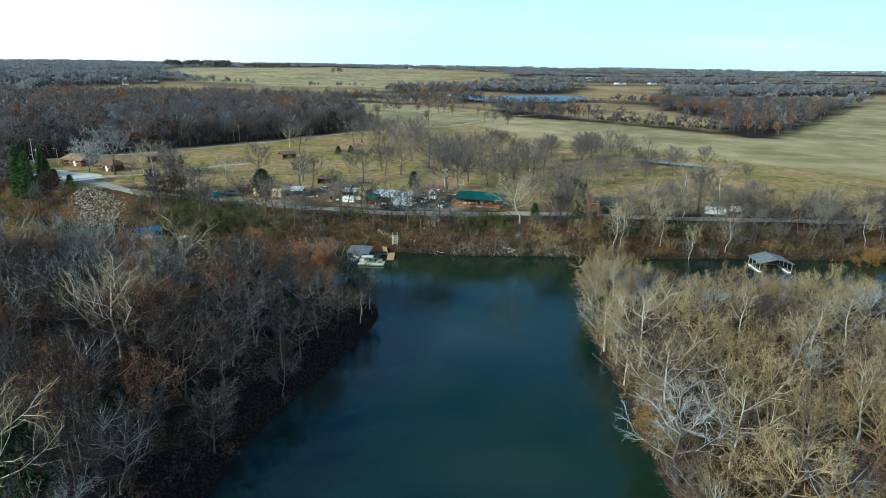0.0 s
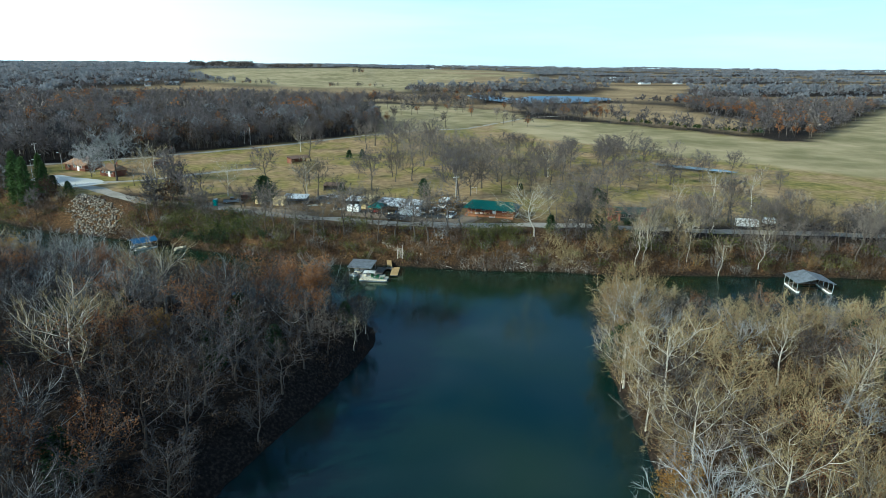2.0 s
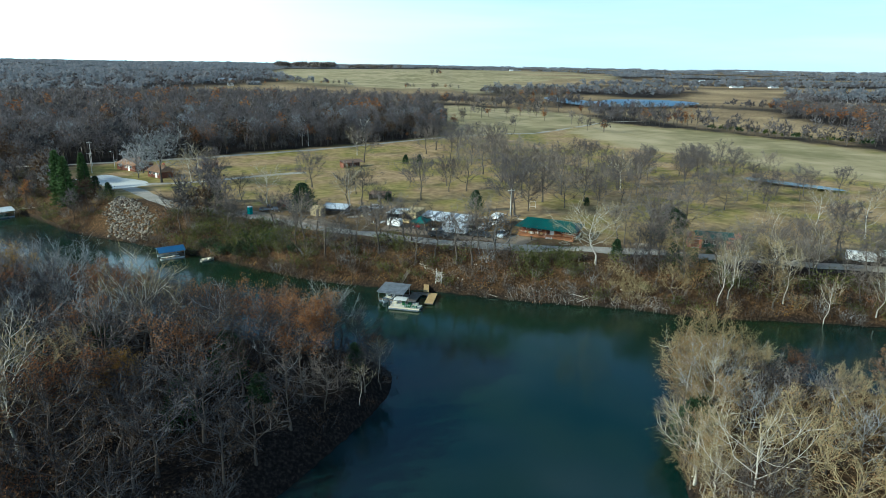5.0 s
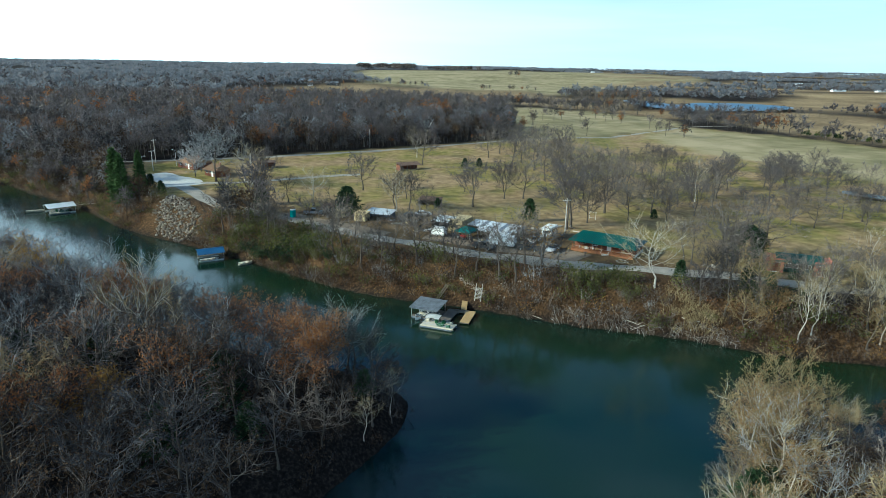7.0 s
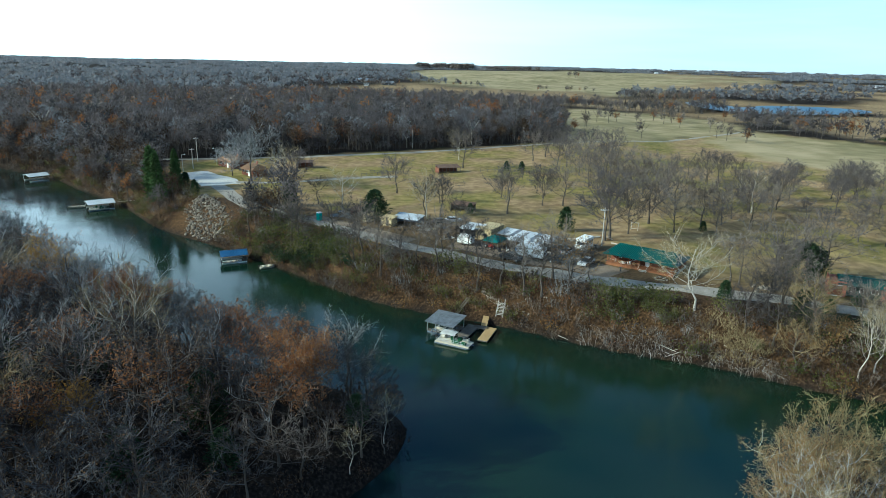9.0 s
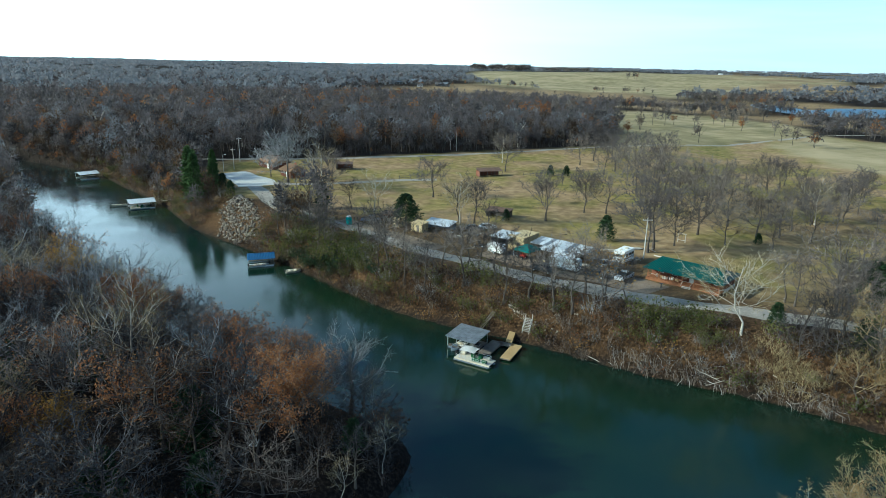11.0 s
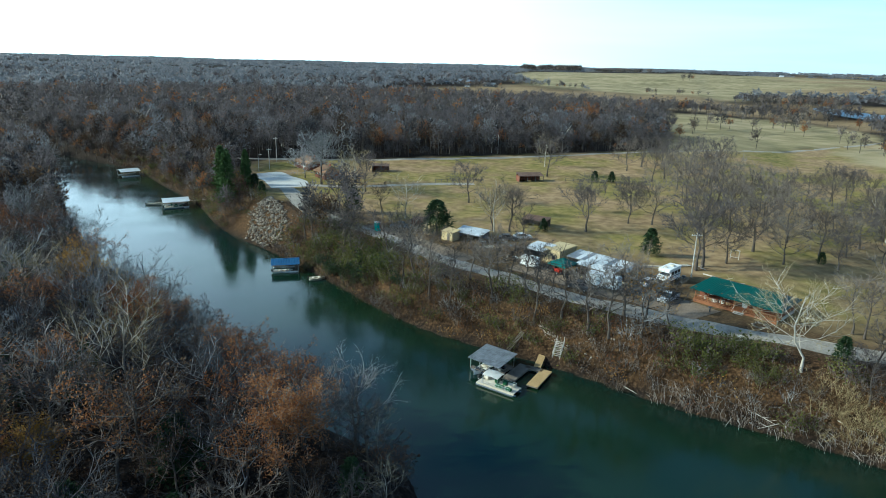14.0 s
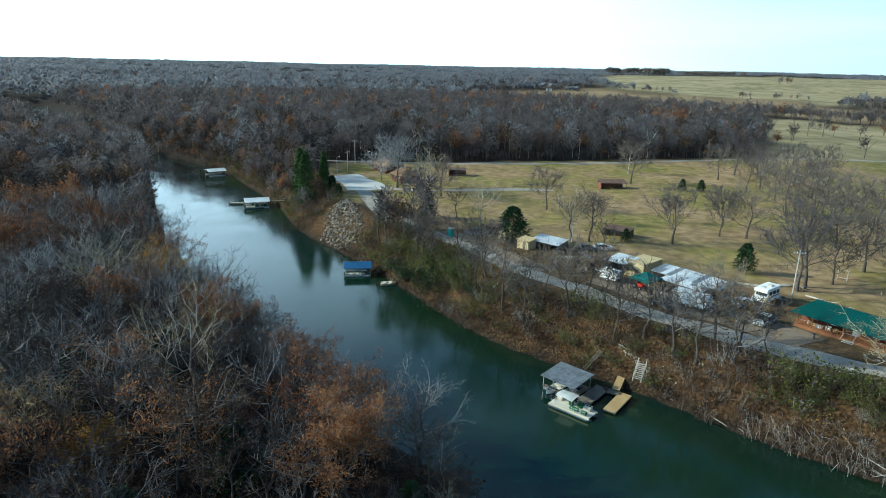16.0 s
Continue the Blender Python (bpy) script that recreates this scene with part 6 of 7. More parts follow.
# paddocks
open_shed("field_shed", -34.5, 131.5, 30, 9.0, 4.5, 2.2, 2.9, M_RUSTROOF, M_REDWOOD, "low rusty-roofed field shed with dark red boards", 12)
fence(-64, 111, 42, 18, "old dark wooden paddock fence")
fence(-63, 119, 5, 14, "old dark wooden paddock fence")
fence(-22, 136, 12, 22, "old dark wooden paddock fence")
fence(-3.7, 136.4, 50, 8, "old dark wooden paddock fence", 4)

# docks and boats
roofed_dock(-9.8, -2.3, -17, 5.7, 5.1, M_GREYROOF, "boat dock with a patched grey metal roof", False, 2.35, 2.8)
motor_boat(-11.3, -3.4, 250, "small white motor boat in the covered slip", M_WHITE, 4.4)
motor_boat(-8.9, -3.6, 250, "grey aluminium fishing boat in the covered slip", M_METAL, 4.2)
pontoon_boat(-7.05, -8.1, -14.5, 7.2, "beige pontoon boat with white canopy moored at the dock")
floating_dock("floating_dock", -5.4, -2.4, 76, 6.0, 2.2, M_PLANKOLD, "weathered dark wooden floating dock")
floating_dock("floating_dock", -3.0, -0.1, -9, 3.0, 1.1, M_PLANKOLD, "narrow weathered walkway between the floats")
floating_dock("floating_dock", -1.5, -3.1, 80, 6.4, 1.9, M_PLANKNEW, "floating dock with new yellow boards")
gp = place("gangplank", -2.6, 2.6, 90, "sloping gangplank with new yellow boards", "gangplank", 0.25)
gp.matrix_world = gp.matrix_world @ pose(0, 0, 0, 0, -7, 0)
part("deck", boards(-2.3, 2.3, -0.6, 0.6, 0.75, "y"), M_PLANKNEW, gp)
for s in (-1, 1):
    part("beam", box((0, s * 0.5, 0.6), (4.6, 0.1, 0.2)), M_PLANKOLD, gp)
bank_stairs("bank_stairs", 0.2, 1.6, -6, 1.9, 2.2, 1.3, M_GREYWOOD, "pale weathered wooden stairs down the bank", 2.5)
bank_stairs("bank_steps", -8.9, 4.6, -50, 3.2, 2.8, 0.9, M_PLANKOLD, "dark old wooden steps down the bank", 0.7, False)
roofed_dock(-71.6, 28.6, 34, 6.2, 5.0, M_BLUEROOF, "boat dock with a bright blue metal roof", True, 2.2, 2.5)
motor_boat(-71.0, 26.6, 34, "white motor boat moored under the blue roof")
bank_stairs("bank_steps", -71.8, 36.5, -50, 5.4, 5.2, 1.2, M_PLANKOLD, "dark wooden steps up the brushy bank", 1.6, False)
motor_boat(-60.8, 25.4, 40, "small pale boat drawn up on the bank", M_BEIGE, 3.6)
roofed_dock(-145.6, 72.0, 49, 8.0, 7.4, M_PALEROOF, "boat dock with a pale grey metal roof", True, 2.3, 2.6)
pontoon_boat(-144.0, 69.4, 49, 6.4, "beige pontoon boat under the grey dock roof", False)
motor_boat(-153.6, 70.4, 30, "pale open boat moored outside the dock", M_BEIGE, 5.2)
roofed_dock(-206.2, 110.0, 62, 7.4, 7.0, M_PALEROOF, "distant boat dock with a pale roof", True, 2.3, 2.6)
roofed_dock(97.0, -27.0, 77, 6.8, 8.4, M_GREYROOF, "boat dock with a blue-grey metal roof among trees", True, 2.6, 3.3)

# broken stone on the bank below the parking lot
rr = np.random.RandomState(3)
sx, sy = rr.uniform(-106, -79, 3600), rr.uniform(38, 74, 3600)
sd = away(sx, sy, WATER)
ok = (sd > 0.4) & (sd < 17) & (away(sx, sy, np.array([(-101.5, 56), (-101, 63), (-92.6, 58), (-82, 46.5), (-80.6, 42.5), (-83.5, 39.5), (-93, 43.5), (-97.5, 49)], float)) < 0.6 * rr.normal(size=3600))
rocks("riprap", np.c_[sx[ok], sy[ok], land(sx[ok], sy[ok])], "heap of broken pale stone on the river bank", 0.16, 0.56, 4)
sx, sy = rr.normal(5.5, 1.6, 40), rr.normal(4.6, 1.2, 40)
rocks("stone_scatter", np.c_[sx, sy, land(sx, sy)], "white stones scattered on the bank", 0.12, 0.3, 5)
sx, sy = rr.normal(52.4, 1.3, 40), rr.normal(16.6, 1.0, 40)
rocks("stone_heap", np.c_[sx, sy, land(sx, sy)], "pale heap of stones beside the road", 0.25, 0.5, 6)
fa = rr.uniform(0, 6.283, 46)
fr_ = rr.normal(1.15, 0.14, 46)
rocks("fire_ring", np.c_[31.8 + fr_ * np.cos(fa), 14.8 + fr_ * np.sin(fa), land(31.8 + fr_ * np.cos(fa), 14.8 + fr_ * np.sin(fa))], "ring of pale stones on the cabin lawn", 0.14, 0.3, 8)
sx = rr.uniform(-4.2, 1.6, 190)
sy = np.interp(sx, [-5.6, -2.0, 1.2], [8.6, 6.4, 4.4]) + rr.normal(0, 0.32, 190)
rocks("stone_path", np.c_[sx, sy, land(sx, sy)], "pale trodden footpath of broken stone down the bank", 0.06, 0.17, 9)
for a, b, rot, L, t in ((11.5, -0.6, -30, 2.6, -6), (30, -4.0, -35, 3.4, -5), (33.5, -5.0, 215, 3.6, -5), (-176, 100, 30, 7, 2), (-131, 74, 200, 8, -4), (41, -5, 150, 4, 8)):
    log(a, b, rot, L, 0.08, "bleached fallen trunk reaching into the water", t, max(0.3, float(land(a, b))))


# farms and houses far off
def farmhouse(x, y, rot, L, W, H, wall, roof, label):
    h = place("farm_building", x, y, rot, label, "farm building", None, "far farm buildings")
    part("wall", box((0, 0, H / 2 - 0.5), (L, W, H + 1)), wall, h)
    gable(h, L, W, H, H + W * 0.3, roof, 0.4, 0, 0)
    for s in (-1, 1):
        part("gable_end", prism([(s * (L / 2 - 0.05) - 0.05, H - 0.1), (s * (L / 2 - 0.05) + 0.05, H - 0.1), (s * (L / 2 - 0.05) + 0.05, H + 0.1), (s * (L / 2 - 0.05) - 0.05, H + 0.1)], -W / 2, W / 2), wall, h)
    for k in (-1, 0, 1):
        window(h, k * L / 3.5, -W / 2 - 0.02, H * 0.55, 1.6, 1.4)
    return h


farmhouse(-385, 985, 10, 20, 10, 4, M_DARKPAINT, M_TARP, "long dark farm shed among bare trees")
farmhouse(-352, 1000, -15, 26, 12, 5, M_DARKPAINT, M_TARP, "large dark barn among bare trees")
farmhouse(-330, 950, 20, 9, 7, 3.5, M_WHITE, M_GREYROOF, "small white farmhouse beside the barns")
farmhouse(-300, 985, 5, 24, 9, 4, M_DARKPAINT, M_GREYROOF, "low dark farm shed beside the hill field")
farmhouse(330, 2450, 10, 14, 10, 4, M_WHITE, M_PALEROOF, "white farmhouse on the horizon")
farmhouse(720, 1560, 10, 20, 10, 6, M_WHITE, M_PALEROOF, "large white farm building far off")
farmhouse(790, 1600, -10, 14, 9, 6, M_WHITE, M_PALEROOF, "white farm building far off")
farmhouse(690, 1300, 15, 30, 10, 3, M_WHITE, M_PALEROOF, "long white poultry house far off")
farmhouse(790, 1330, 15, 22, 10, 3, M_WHITE, M_PALEROOF, "long white poultry house far off")
farmhouse(1150, 1450, 15, 28, 10, 3.5, M_WHITE, M_PALEROOF, "long white farm shed far off")
farmhouse(-262, 196, 30, 9, 6, 5, M_WHITE, M_PALEROOF, "white house deep in the woods")


# ---- plants along the bank and in the park ----
def grove(name, kind, spots, label, group, seed, lo=0.85, hi=1.15):
    """Copies of one kind of tree as things of their own. spots: x, y and, if known, height factor."""
    r = random.Random(seed)
    first = None
    for s in spots:
        size = (s[2] if len(s) > 2 else r.uniform(lo, hi)) * (1.15 if group == 'park trees' else 1.0)
        z = float(land(s[0], s[1]))
        m = pose(s[0], s[1], z, 0, 0, r.uniform(0, 360)) @ Matrix.Diagonal((size, size, size, 1))
        if first is None:
            first = thing_tree(name, kind, label, "tree", group)
            ob = first
        else:
            ob = copy_thing(first, Matrix())
        ob.matrix_basis = m
    return first


WIDE = bare_tree(50, 13, 12, 0.54, 0.85, twig=TWIG, start=0.2, tips=120, thick=1.6)
PARK = bare_tree(51, 13, 12, 0.52, 0.9, twig=TWIGB, branch=TWIGB, start=0.2, tips=100, thick=1.35)
PARK2 = bare_tree(52, 14, 11, 0.45, 0.95, twig=MAUVE, branch=TWIGB, start=0.22, tips=95, thick=1.35)
BIGSYC = bare_tree(53, 16, 13, 0.5, 0.78, bark=PALE, branch=PALE, twig=TWIGP, start=0.25, lean=0.07, tips=110, stout=0.75)
SLIM = bare_tree(54, 13, 8, 0.32, 1.0, twig=TWIGB, branch=TWIGB, start=0.4, tips=60, thick=0.9)
SLIMP = bare_tree(55, 15, 9, 0.2, 0.95, bark=PALE, branch=PALE, twig=TWIGP, start=0.35, lean=0.05, tips=44, thick=0.8, stout=0.5)
DARKT = bare_tree(56, 12, 9, 0.38, 1.0, twig=TWIGD, branch=BARK, start=0.35, lean=0.07, tips=60, thick=0.9)
YELLOW = bare_tree(57, 11, 9, 0.3, 1.0, twig=TWIGB, leaf=GOLD, leaf_n=600, leaf_size=0.24, tips=60, thick=1.2)

grove("tree", DARKT, [(-6.3, 16.2), (-0.5, 8.8), (-5.2, 8.0), (8.1, 5.3, 1.15), (17.3, 7.1, 0.8), (-15.8, 43), (-27, 56, 1.1), (-23, 58, 1.2)], "dark slender leafless tree on the bank", "bare trees on the bank", 1)
grove("tree", YELLOW, [(13.3, 5.0), (10.5, 24.5, 0.6), (-88, 78, 0.7), (-72, 70, 0.7)], "thin tree with a few yellow-brown leaves", "bare trees on the bank", 2)
grove("sycamore_tree", BIGSYC, [(36.0, 0.6, 1.05)], "white-barked sycamore with bare spreading limbs", "sycamores", 3)
grove("sycamore_tree", SYC, [(-83, 86.5, 0.9), (-88, 92, 0.7), (-52.5, 58, 0.8), (-26.5, 55.5, 0.85), (70.5, 97, 0.9), (107, 34, 0.9), (119, 30, 0.9), (28.9, -94, 0.9), (33.4, -78, 0.95), (31.4, -106, 0.9), (37, -58, 0.85), (-36, 166, 0.85)],
      "leafless sycamore with pale bark", "sycamores", 4)
grove("tree", WIDE, [(-97.2, 88.5, 1.4), (-112, 108, 0.9), (-109, 97, 0.8)], "broad grey leafless tree with a round crown", "park trees", 5)
grove("tree", PARK, [(35, 64, 1.15), (28.5, 51.5, 0.9), (40.5, 56, 0.8), (11.3, 81, 1.0), (58, 141, 0.8), (66, 142, 0.7), (70, 98, 1.0), (54.6, 18, 1.1), (67.5, 28, 1.0), (44, 78, 1.1), (50, 70, 0.95), (40, 92, 1.1),
                     (31, 84, 1.1), (26, 100, 1.1), (38, 108, 1.1), (48, 120, 1.0), (30, 125, 1.1), (20, 115, 1.1), (17, 140, 1.0), (28, 150, 1.1), (12, 160, 1.1), (-3, 172, 1.0), (20, 178, 1.0)],
      "leafless park tree with a fan of upright limbs", "park trees", 6)
grove("tree", PARK2, [(-4.6, 66.2, 1.0), (5, 80, 0.8), (4.7, 92, 0.8), (-30.4, 143.5, 1.1), (23.4, 46.5, 1.25), (22, 43, 1.1), (80, 104.7, 0.9), (118.8, 108, 0.8), (112, 115, 0.85), (114, 131, 0.9), (109, 131, 0.85),
                      (114.5, 76, 0.8), (136, 89, 0.8), (100, 13, 1.0), (85.5, 120, 0.9), (-8.7, 88.6, 0.5), (-43.5, 86.5, 0.9), (-78, 84, 0.9), (-26.7, 75.6, 0.6), (67, 150, 0.9), (27, 151, 0.9), (8, 150, 1.0), (10, 195, 1.0), (2, 186, 1.1), (22, 205, 0.9), (32, 190, 1.0)],
      "tall leafless tree on the park lawn", "park trees", 7)
grove("cedar_tree", CEDAR_T, [(55, 3.5, 0.6), (59, 2.0, 0.5), (12.2, 50, 0.75), (42, 5.0, 0.5), (-68.3, 57.5, 0.85), (-15, 62, 0.4), (-12, 140, 0.5), (-6, 141, 0.5), (-105, 66, 0.5), (-112, 72, 0.6), (49, 62, 0.35)], "dark green cedar tree on grass", "cedars", 8)
grove("cedar_tree", evergreen(58, 9, 4.2, CEDAR, 2400, 0.4), [(-39.2, 47.5, 0.95), (63, 27, 0.95), (66, 30, 0.8)], "broad dark green cedar with drooping boughs", "cedars", 9)
grove("pine_tree", PINE_T, [(-117.5, 65, 1.2), (-113, 68.5, 0.8), (-121.5, 68, 1.3), (-125, 75, 1.0), (-116, 73, 0.9)], "bright green pine on the river bank", "pines", 10)
grove("oak_tree", RUSTY, [(-20.1, -46.5, 1.12), (-64, -24, 0.95), (-60, -27, 0.9), (-55, -26, 0.85), (-77, -28, 0.9)], "oak holding orange-brown leaves", "oaks with brown leaves", 11)
grove("oak_tree", TANLEAF, [(36, -53, 0.95), (39.5, -47, 0.85), (42, -52, 0.8), (36.5, -62, 0.8), (33, -70, 0.75)], "pale-barked tree holding tan-orange leaves", "trees with tan leaves", 26)
grove("oak_tree", GOLDEN, [(24.5, -99.5, 0.75), (-86, -16, 1.05), (-81, -17, 0.95), (-44, -58, 0.8), (125, -30, 0.7)], "oak holding golden-brown leaves", "oaks with golden leaves", 12)
px, py, pz, pr = scatter(40, 150, 60, 175, 15, 21, lambda x, y: (away(x, y, NEAR_POND) > 3) & (away(x, y, LAWN) < -6) & (x > 40 + (y - 60) * 0.25))
grove("tree", PARK2, [(a, b) for a, b in zip(px[::2], py[::2])], "leafless park tree on the lawn", "park trees", 13, 0.55, 0.85)
grove("tree", PARK, [(a, b) for a, b in zip(px[1::2], py[1::2])], "leafless park tree on the lawn", "park trees", 14, 0.55, 0.85)

grove("tree", DARKT, [(-63.4, 39.5, 0.8), (-69, 42, 0.95), (-61.5, 62, 0.8)], "dark leafless tree beside the gravel road", "bare trees on the bank", 29)
grove("tree", SLIMP, [(59.6, -11.2, 0.95), (62.2, -10.2, 0.85), (65.4, -8, 0.9), (62.4, -6.5, 0.7), (73.6, -11.6, 0.95), (80.5, -15.5, 0.8), (91.3, -15.7, 0.85)], "slim white-barked tree leaning at the water", "sycamores", 30)
grove("tree", SLIMP, [(-12.5, -51, 0.5), (-10.2, -44, 0.55), (-14, -36.5, 0.55)], "thin pale sapling at the water's edge", "saplings on the west shore", 27)
grove("tree", DARKT, [(-13.5, -41, 0.85), (-17, -37.5, 0.9), (-12, -48, 0.75)], "thin dark leafless tree at the water's edge", "saplings on the west shore", 28)

# trees on the bank itself
bx, by, bz, br = scatter(-105, 28, 0, 70, 5.6, 22, lambda x, y: (side_of(x, y) == 1) & (away(x, y, WATER) > 2.5) & (away(x, y, WATER) < 11.5) & (np.hypot(x + 4, y - 4) > 8)
                         & ~((x < -74) & (x > -109)) & (x < 15) & ((x > -38) | (np.sin(x * 12.9 + y * 78.2) > 0.1)))
grove("tree", SLIM, [(a, b) for a, b in zip(bx[::2], by[::2])], "slender leafless tree on the brushy bank", "bare trees on the bank", 15, 0.7, 1.15)
grove("tree", DARKT, [(a, b) for a, b in zip(bx[1::2], by[1::2])], "slender leafless tree on the brushy bank", "bare trees on the bank", 16, 0.75, 1.25)
ex, ey, ez, er = scatter(46, 150, -40, 45, 5.4, 23, lambda x, y: (side_of(x, y) == 1) & (away(x, y, WATER) > 1.5) & (away(x, y, WATER) < 30) & (np.hypot(x - 72, y - 20.5) > 10) & ~((np.abs(x - 69 + (20 - y) * 0.45) < 8) & (y < 20) & (y > -2)) & ~((np.abs(x - 105 + (12 - y) * 0.8) < 6) & (y < 12)) & (np.abs(y - (10 - (x - 60) * 0.16)) > 3.5))
grove("tree", SLIMP, [(a, b) for a, b in zip(ex[::9], ey[::9])], "slim tree with a pale trunk", "bare trees on the bank", 17, 0.7, 1.05)
grove("tree", SLIM, [(a, b) for a, b in zip(np.r_[ex[1::4], ex[4::8]], np.r_[ey[1::4], ey[4::8]])], "slim grey leafless tree on the bank", "bare trees on the bank", 18, 0.7, 1.1)
grove("tree", PARK2, [(a, b) for a, b in zip(ex[2::4], ey[2::4])], "grey leafless tree above the bank", "bare trees on the bank", 19, 0.6, 0.95)
kx, ky, kz, kr = scatter(48, 150, -34, 40, 6.5, 29, lambda x, y: (side_of(x, y) == 1) & (away(x, y, WATER) > 2) & (away(x, y, WATER) < 34) & (np.hypot(x - 72, y - 20.5) > 10) & ~((np.abs(x - 69 + (20 - y) * 0.45) < 8) & (y < 20) & (y > -2)) & (np.abs(y - (10 - (x - 60) * 0.16)) > 3))
grove("tree", SLIM, [(a, b) for a, b in zip(kx[::2], ky[::2])], "slim grey leafless tree on the bank", "bare trees on the bank", 31, 0.6, 1.0)
grove("tree", DARKT, [(a, b) for a, b in zip(kx[1::2], ky[1::2])], "slender dark leafless tree above the bank", "bare trees on the bank", 32, 0.6, 1.0)
grove("tree", TANNISH, [(a, b) for a, b in zip(ex[3::4], ey[3::4])], "leafless tree with a few tan leaves", "bare trees on the bank", 20, 0.6, 0.9)

BRUSH = [shrub(60, 2.2, 1.6, 22, TWIGB, DEAD, 110, 0.22), shrub(61, 1.8, 1.8, 18, TWIGB, RUST, 110, 0.2), shrub(62, 2.0, 1.7, 20, TWIG, DEAD, 60, 0.22), shrub(63, 2.2, 1.9, 16, TWIGB, OLIVE, 190, 0.26),
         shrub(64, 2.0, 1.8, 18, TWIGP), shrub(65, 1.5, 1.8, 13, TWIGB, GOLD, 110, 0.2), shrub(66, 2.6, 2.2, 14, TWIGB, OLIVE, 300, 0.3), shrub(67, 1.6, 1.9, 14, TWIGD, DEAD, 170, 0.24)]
sx, sy, sz, sr = scatter(-235, 130, -40, 150, 1.9, 24, lambda x, y: (side_of(x, y) == 1) & (away(x, y, WATER) > 0.1) & (away(x, y, WATER) < 8.5 + 5 * step(-15, -60, x)) & (np.hypot(x + 1, y - 3) > 3.2))
keep = (sr.uniform(size=len(sx)) < np.where(sx < -110, 0.7, 0.95)) & ~((sx < -80) & (sx > -104) & (sy > 42)) 
sx, sy, sz = sx[keep], sy[keep], sz[keep]
brows = rows_of(sx, sy, sz, sr, BRUSH, 0.7, 1.7, [0.24, 0.13, 0.07, 0.17, 0.03, 0.06, 0.04, 0.26])
green = ((np.abs(sx - 27) < 8) | (np.abs(sx + 54) < 14) & (away(sx, sy, WATER) < 9)) & (away(sx, sy, WATER) > 3) & (sr.uniform(size=len(sx)) < 0.5)
brows[green & (sx < 0), 4] *= 1.2
brows[green, 5] = np.where(sr.uniform(size=green.sum()) < 0.45, 6, 3)
grey = (np.abs(sx - 41) < 3.5) & (away(sx, sy, WATER) < 6)
brows[grey, 5], brows[grey, 4] = 4, 1.2
joined("bank_brush", BRUSH, brows, "tangled brown and olive brush on the steep bank", "brush")
ux, uy, uz, ur = scatter(-120, 110, -120, 0, 4.8, 25, lambda x, y: (side_of(x, y) != 1) & (away(x, y, WATER) > 0.2) & in_sight(x, y))
urows = rows_of(ux, uy, uz, ur, BRUSH, 0.5, 1.0, [0.22, 0.12, 0.1, 0.06, 0.08, 0.06, 0.0, 0.36])
# most west-shore brush takes the darkest kind, its colour standing in for shade
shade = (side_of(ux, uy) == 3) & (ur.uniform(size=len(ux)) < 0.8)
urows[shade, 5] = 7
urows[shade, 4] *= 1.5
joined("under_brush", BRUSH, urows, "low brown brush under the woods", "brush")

# bare pale roots and drooping twigs that hang over the water's edge
fr = np.random.RandomState(31)
shore = MAIN[(MAIN[:, 0] > 11) & (MAIN[:, 0] < 52)]
fu = fr.uniform(0, 1, 420)
fx = np.interp(fu, np.linspace(0, 1, len(shore)), shore[:, 0])
fy = np.interp(fu, np.linspace(0, 1, len(shore)), shore[:, 1])
back = fr.uniform(0.2, 2.4, 420)
foot = np.stack([fx, fy + back, land(fx, fy + back) + 0.15], 1)
lean = unit(np.stack([fr.normal(0.1, 0.45, 420), -fr.uniform(0.5, 1.2, 420), fr.uniform(-0.3, 0.5, 420)], 1))
fl = fr.uniform(0.4, 1.7, 420)
fringe = Geo()
knee = foot + lean * fl[:, None]
for a, d, k, n in zip(foot, lean, knee, fl):
    end = k + np.array([d[0] * 0.5, d[1] * 0.35, -min(1.0, max(0.1, k[2] - 0.05))])
    fringe.tube([a, k, end], [0.03, 0.024, 0.01], 3, TWIGB if n < 1.5 else TWIG)
fringe.slivers(np.repeat(knee, 3, 0), unit(np.repeat(lean, 3, 0) + fr.normal(0, 0.5, (1260, 3)) - (0, 0, 0.4)), fr.uniform(0.5, 1.1, 1260), 0.03, TWIGB, fr)
fv, ff, fm = fringe.arrays()
tagged(new("hanging_roots", np_mesh("hanging_roots", fv, ff, TREEMATS, fm)), "pale bare roots and twigs hanging over the water", "roots", kind="stuff")


def bush(name, kind, spots, label, group, seed):
    """Shrubs as things of their own: stems and leaves in one mesh."""
    r = random.Random(seed)
    v, f, m = kind
    used = sorted(set(m.tolist()))
    me = np_mesh(name, v, f, [TREEMATS[k] for k in used], np.searchsorted(used, m))
    for x, y, s in spots:
        ob = new(name, me)
        ob.matrix_basis = pose(x, y, float(land(x, y)), 0, 0, r.uniform(0, 360)) @ Matrix.Diagonal((s, s, s, 1))
        tagged(ob, label, "shrub", group)


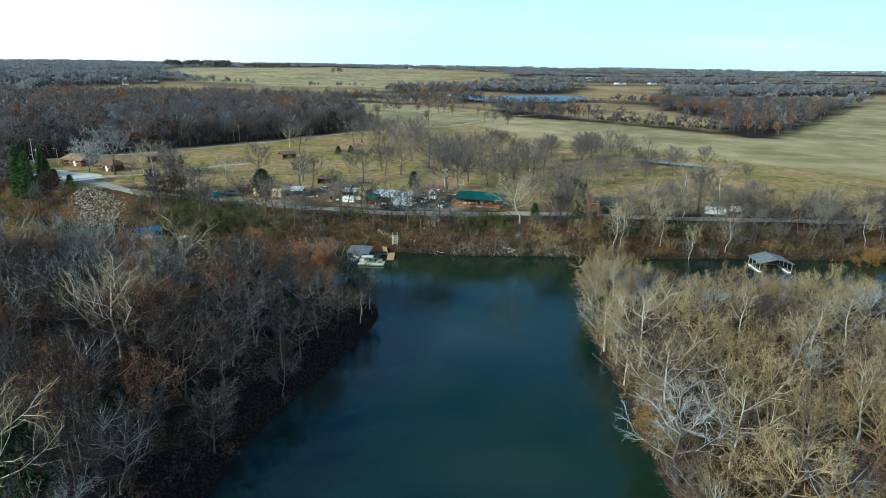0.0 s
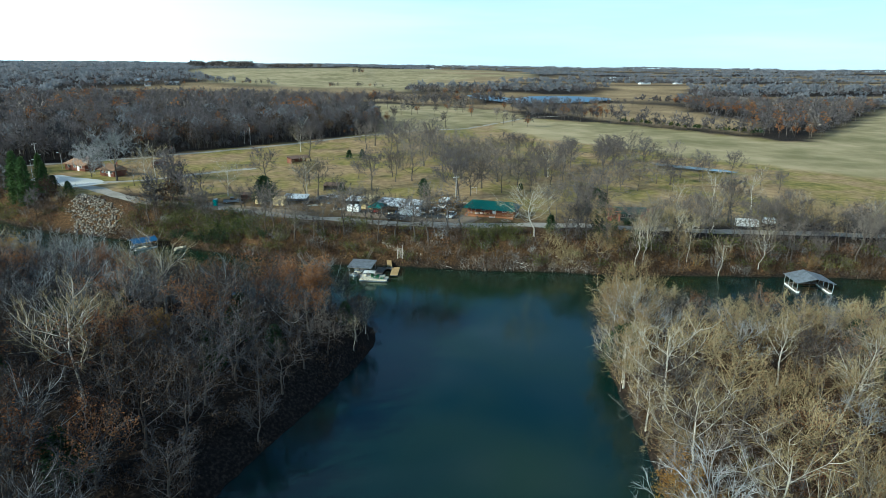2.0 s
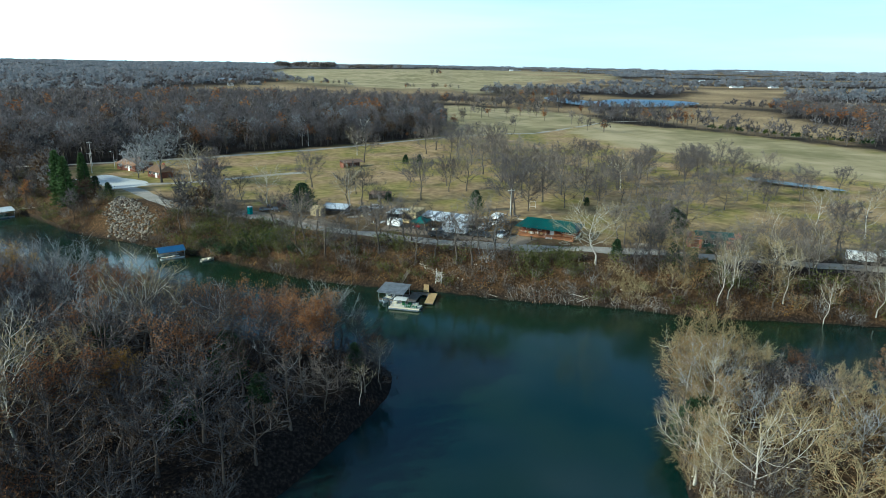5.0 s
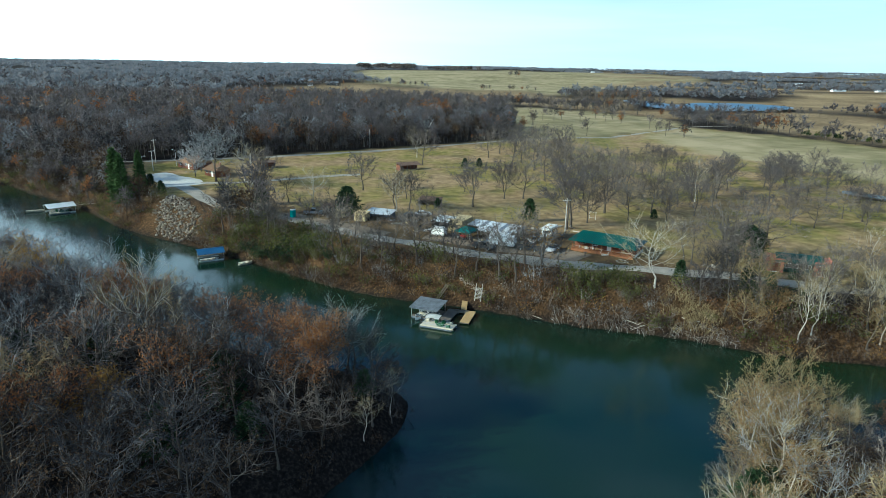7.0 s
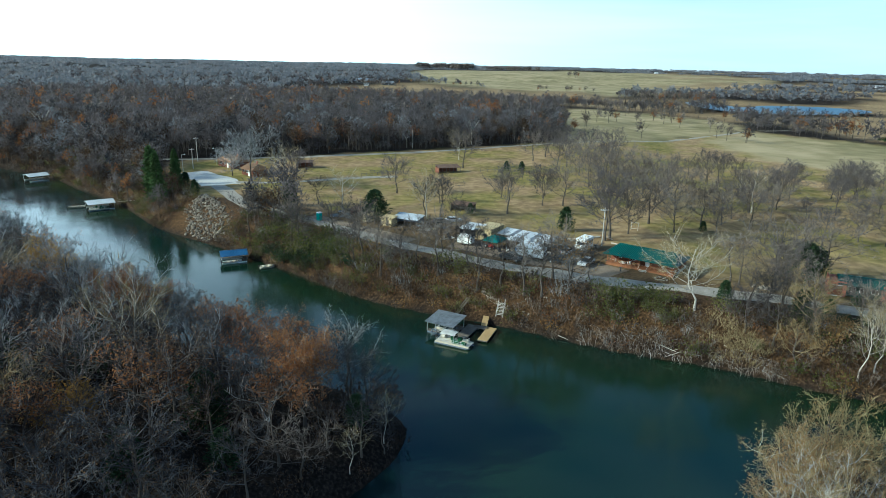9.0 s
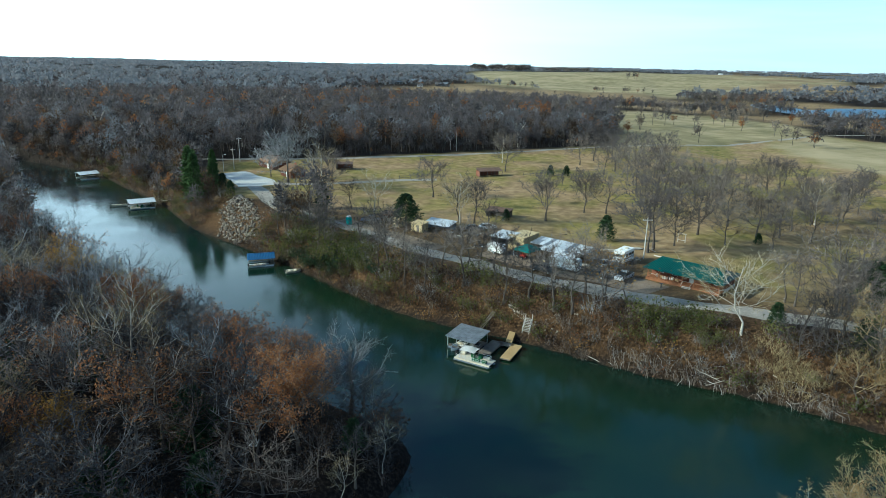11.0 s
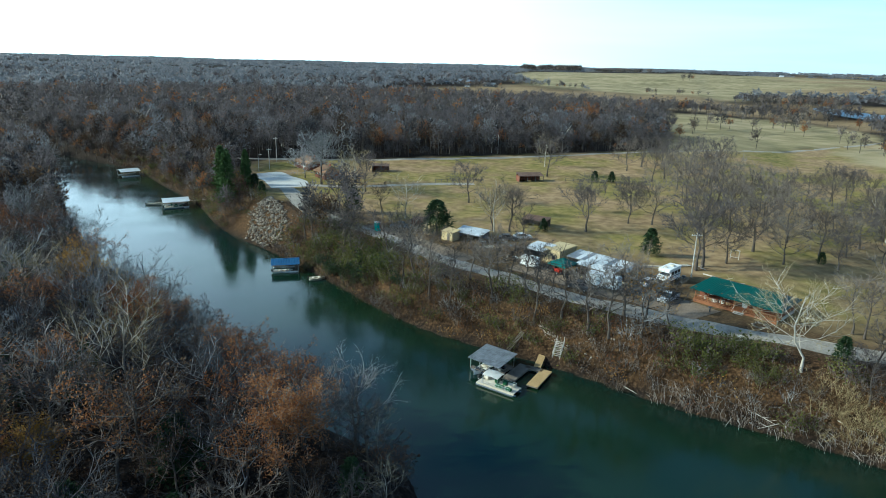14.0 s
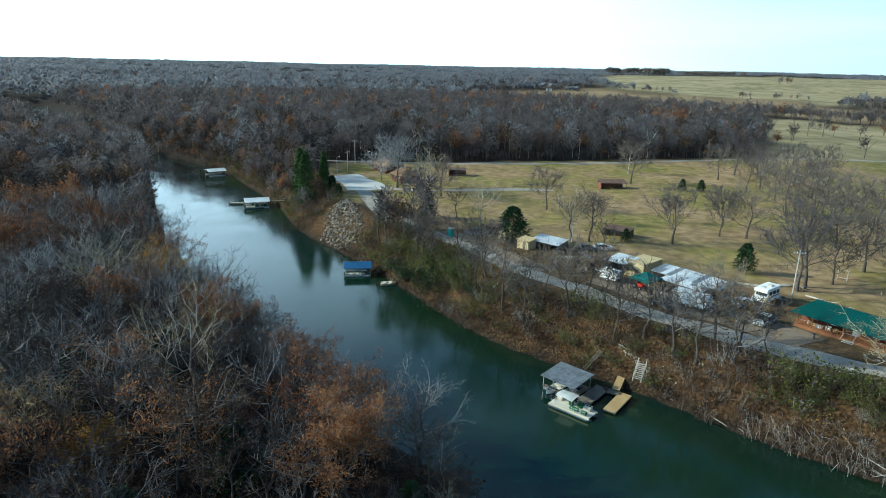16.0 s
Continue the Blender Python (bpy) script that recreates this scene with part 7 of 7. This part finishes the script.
GREENBUSH = shrub(80, 2.4, 2.2, 22, TWIGB, OLIVE, 900, 0.24)
bush("evergreen_shrub", GREENBUSH, [(24, 0.6, 0.9), (26, 2.6, 1.0), (28.5, 0.6, 1.05), (30.2, 2.6, 0.9), (31.5, -0.6, 0.95), (28, 4.6, 0.7), (21, 3.8, 0.7), (53, -3, 1.0)],
     "dense yellow-green leafy shrub on the steep bank", "leafy shrubs on the bank", 41)
DARKBUSH = shrub(81, 3.4, 1.8, 30, TWIGD, CEDAR, 1100, 0.3)
OLIVEBUSH = shrub(83, 3.0, 2.0, 30, TWIGB, OLIVE, 700, 0.22)
bush("evergreen_shrub", DARKBUSH, [(-60, 29, 1.1), (-57, 27.0, 1.0), (-53, 25.0, 1.2), (-48.5, 23, 1.2), (-50, 27, 1.0), (-43, 23.5, 1.1), (-36, 18, 0.9), (-63, 31, 0.8)],
     "tall dark green juniper-like shrub above the water", "leafy shrubs on the bank", 42)
bush("evergreen_shrub", OLIVEBUSH, [(-55, 29, 1.1), (-45, 20.5, 1.0), (-39.5, 19.5, 1.2), (-41, 24, 1.1), (-47, 27, 1.0), (-31, 15, 1.1), (-28, 18, 1.1), (-25, 14, 0.9), (-20, 12, 0.9)],
     "sprawling olive-green shrub with bare stems", "leafy shrubs on the bank", 42)
TANBUSH = shrub(84, 3.0, 2.2, 34, TWIGP, TANL, 800, 0.26)
bush("leafy_shrub", TANBUSH, [(56, -5.6, 1.25), (58.2, -4.2, 1.1), (54.6, -7.2, 0.9), (84, -12, 1.0), (104, -17, 1.1)], "broad shrub holding pale tan leaves", "leafy shrubs on the bank", 44)
bush("evergreen_shrub", DARKBUSH, [(53.5, 0.5, 0.8), (57, 1.5, 0.9), (61, 0.5, 0.8), (66, 3, 0.7), (68.5, 14.0, 0.7)], "dark green undergrowth below the road", "leafy shrubs on the bank", 45)
PALEBUSH = shrub(82, 2.4, 2.4, 50, TWIGP)
bush("bare_shrub", PALEBUSH, [(42, -5.4, 1.1), (44, -5.6, 1.3), (46, -6.4, 1.0), (40.5, -4.2, 0.8)], "pale leafless shrub drooping to the water", "bare shrubs on the bank", 43)
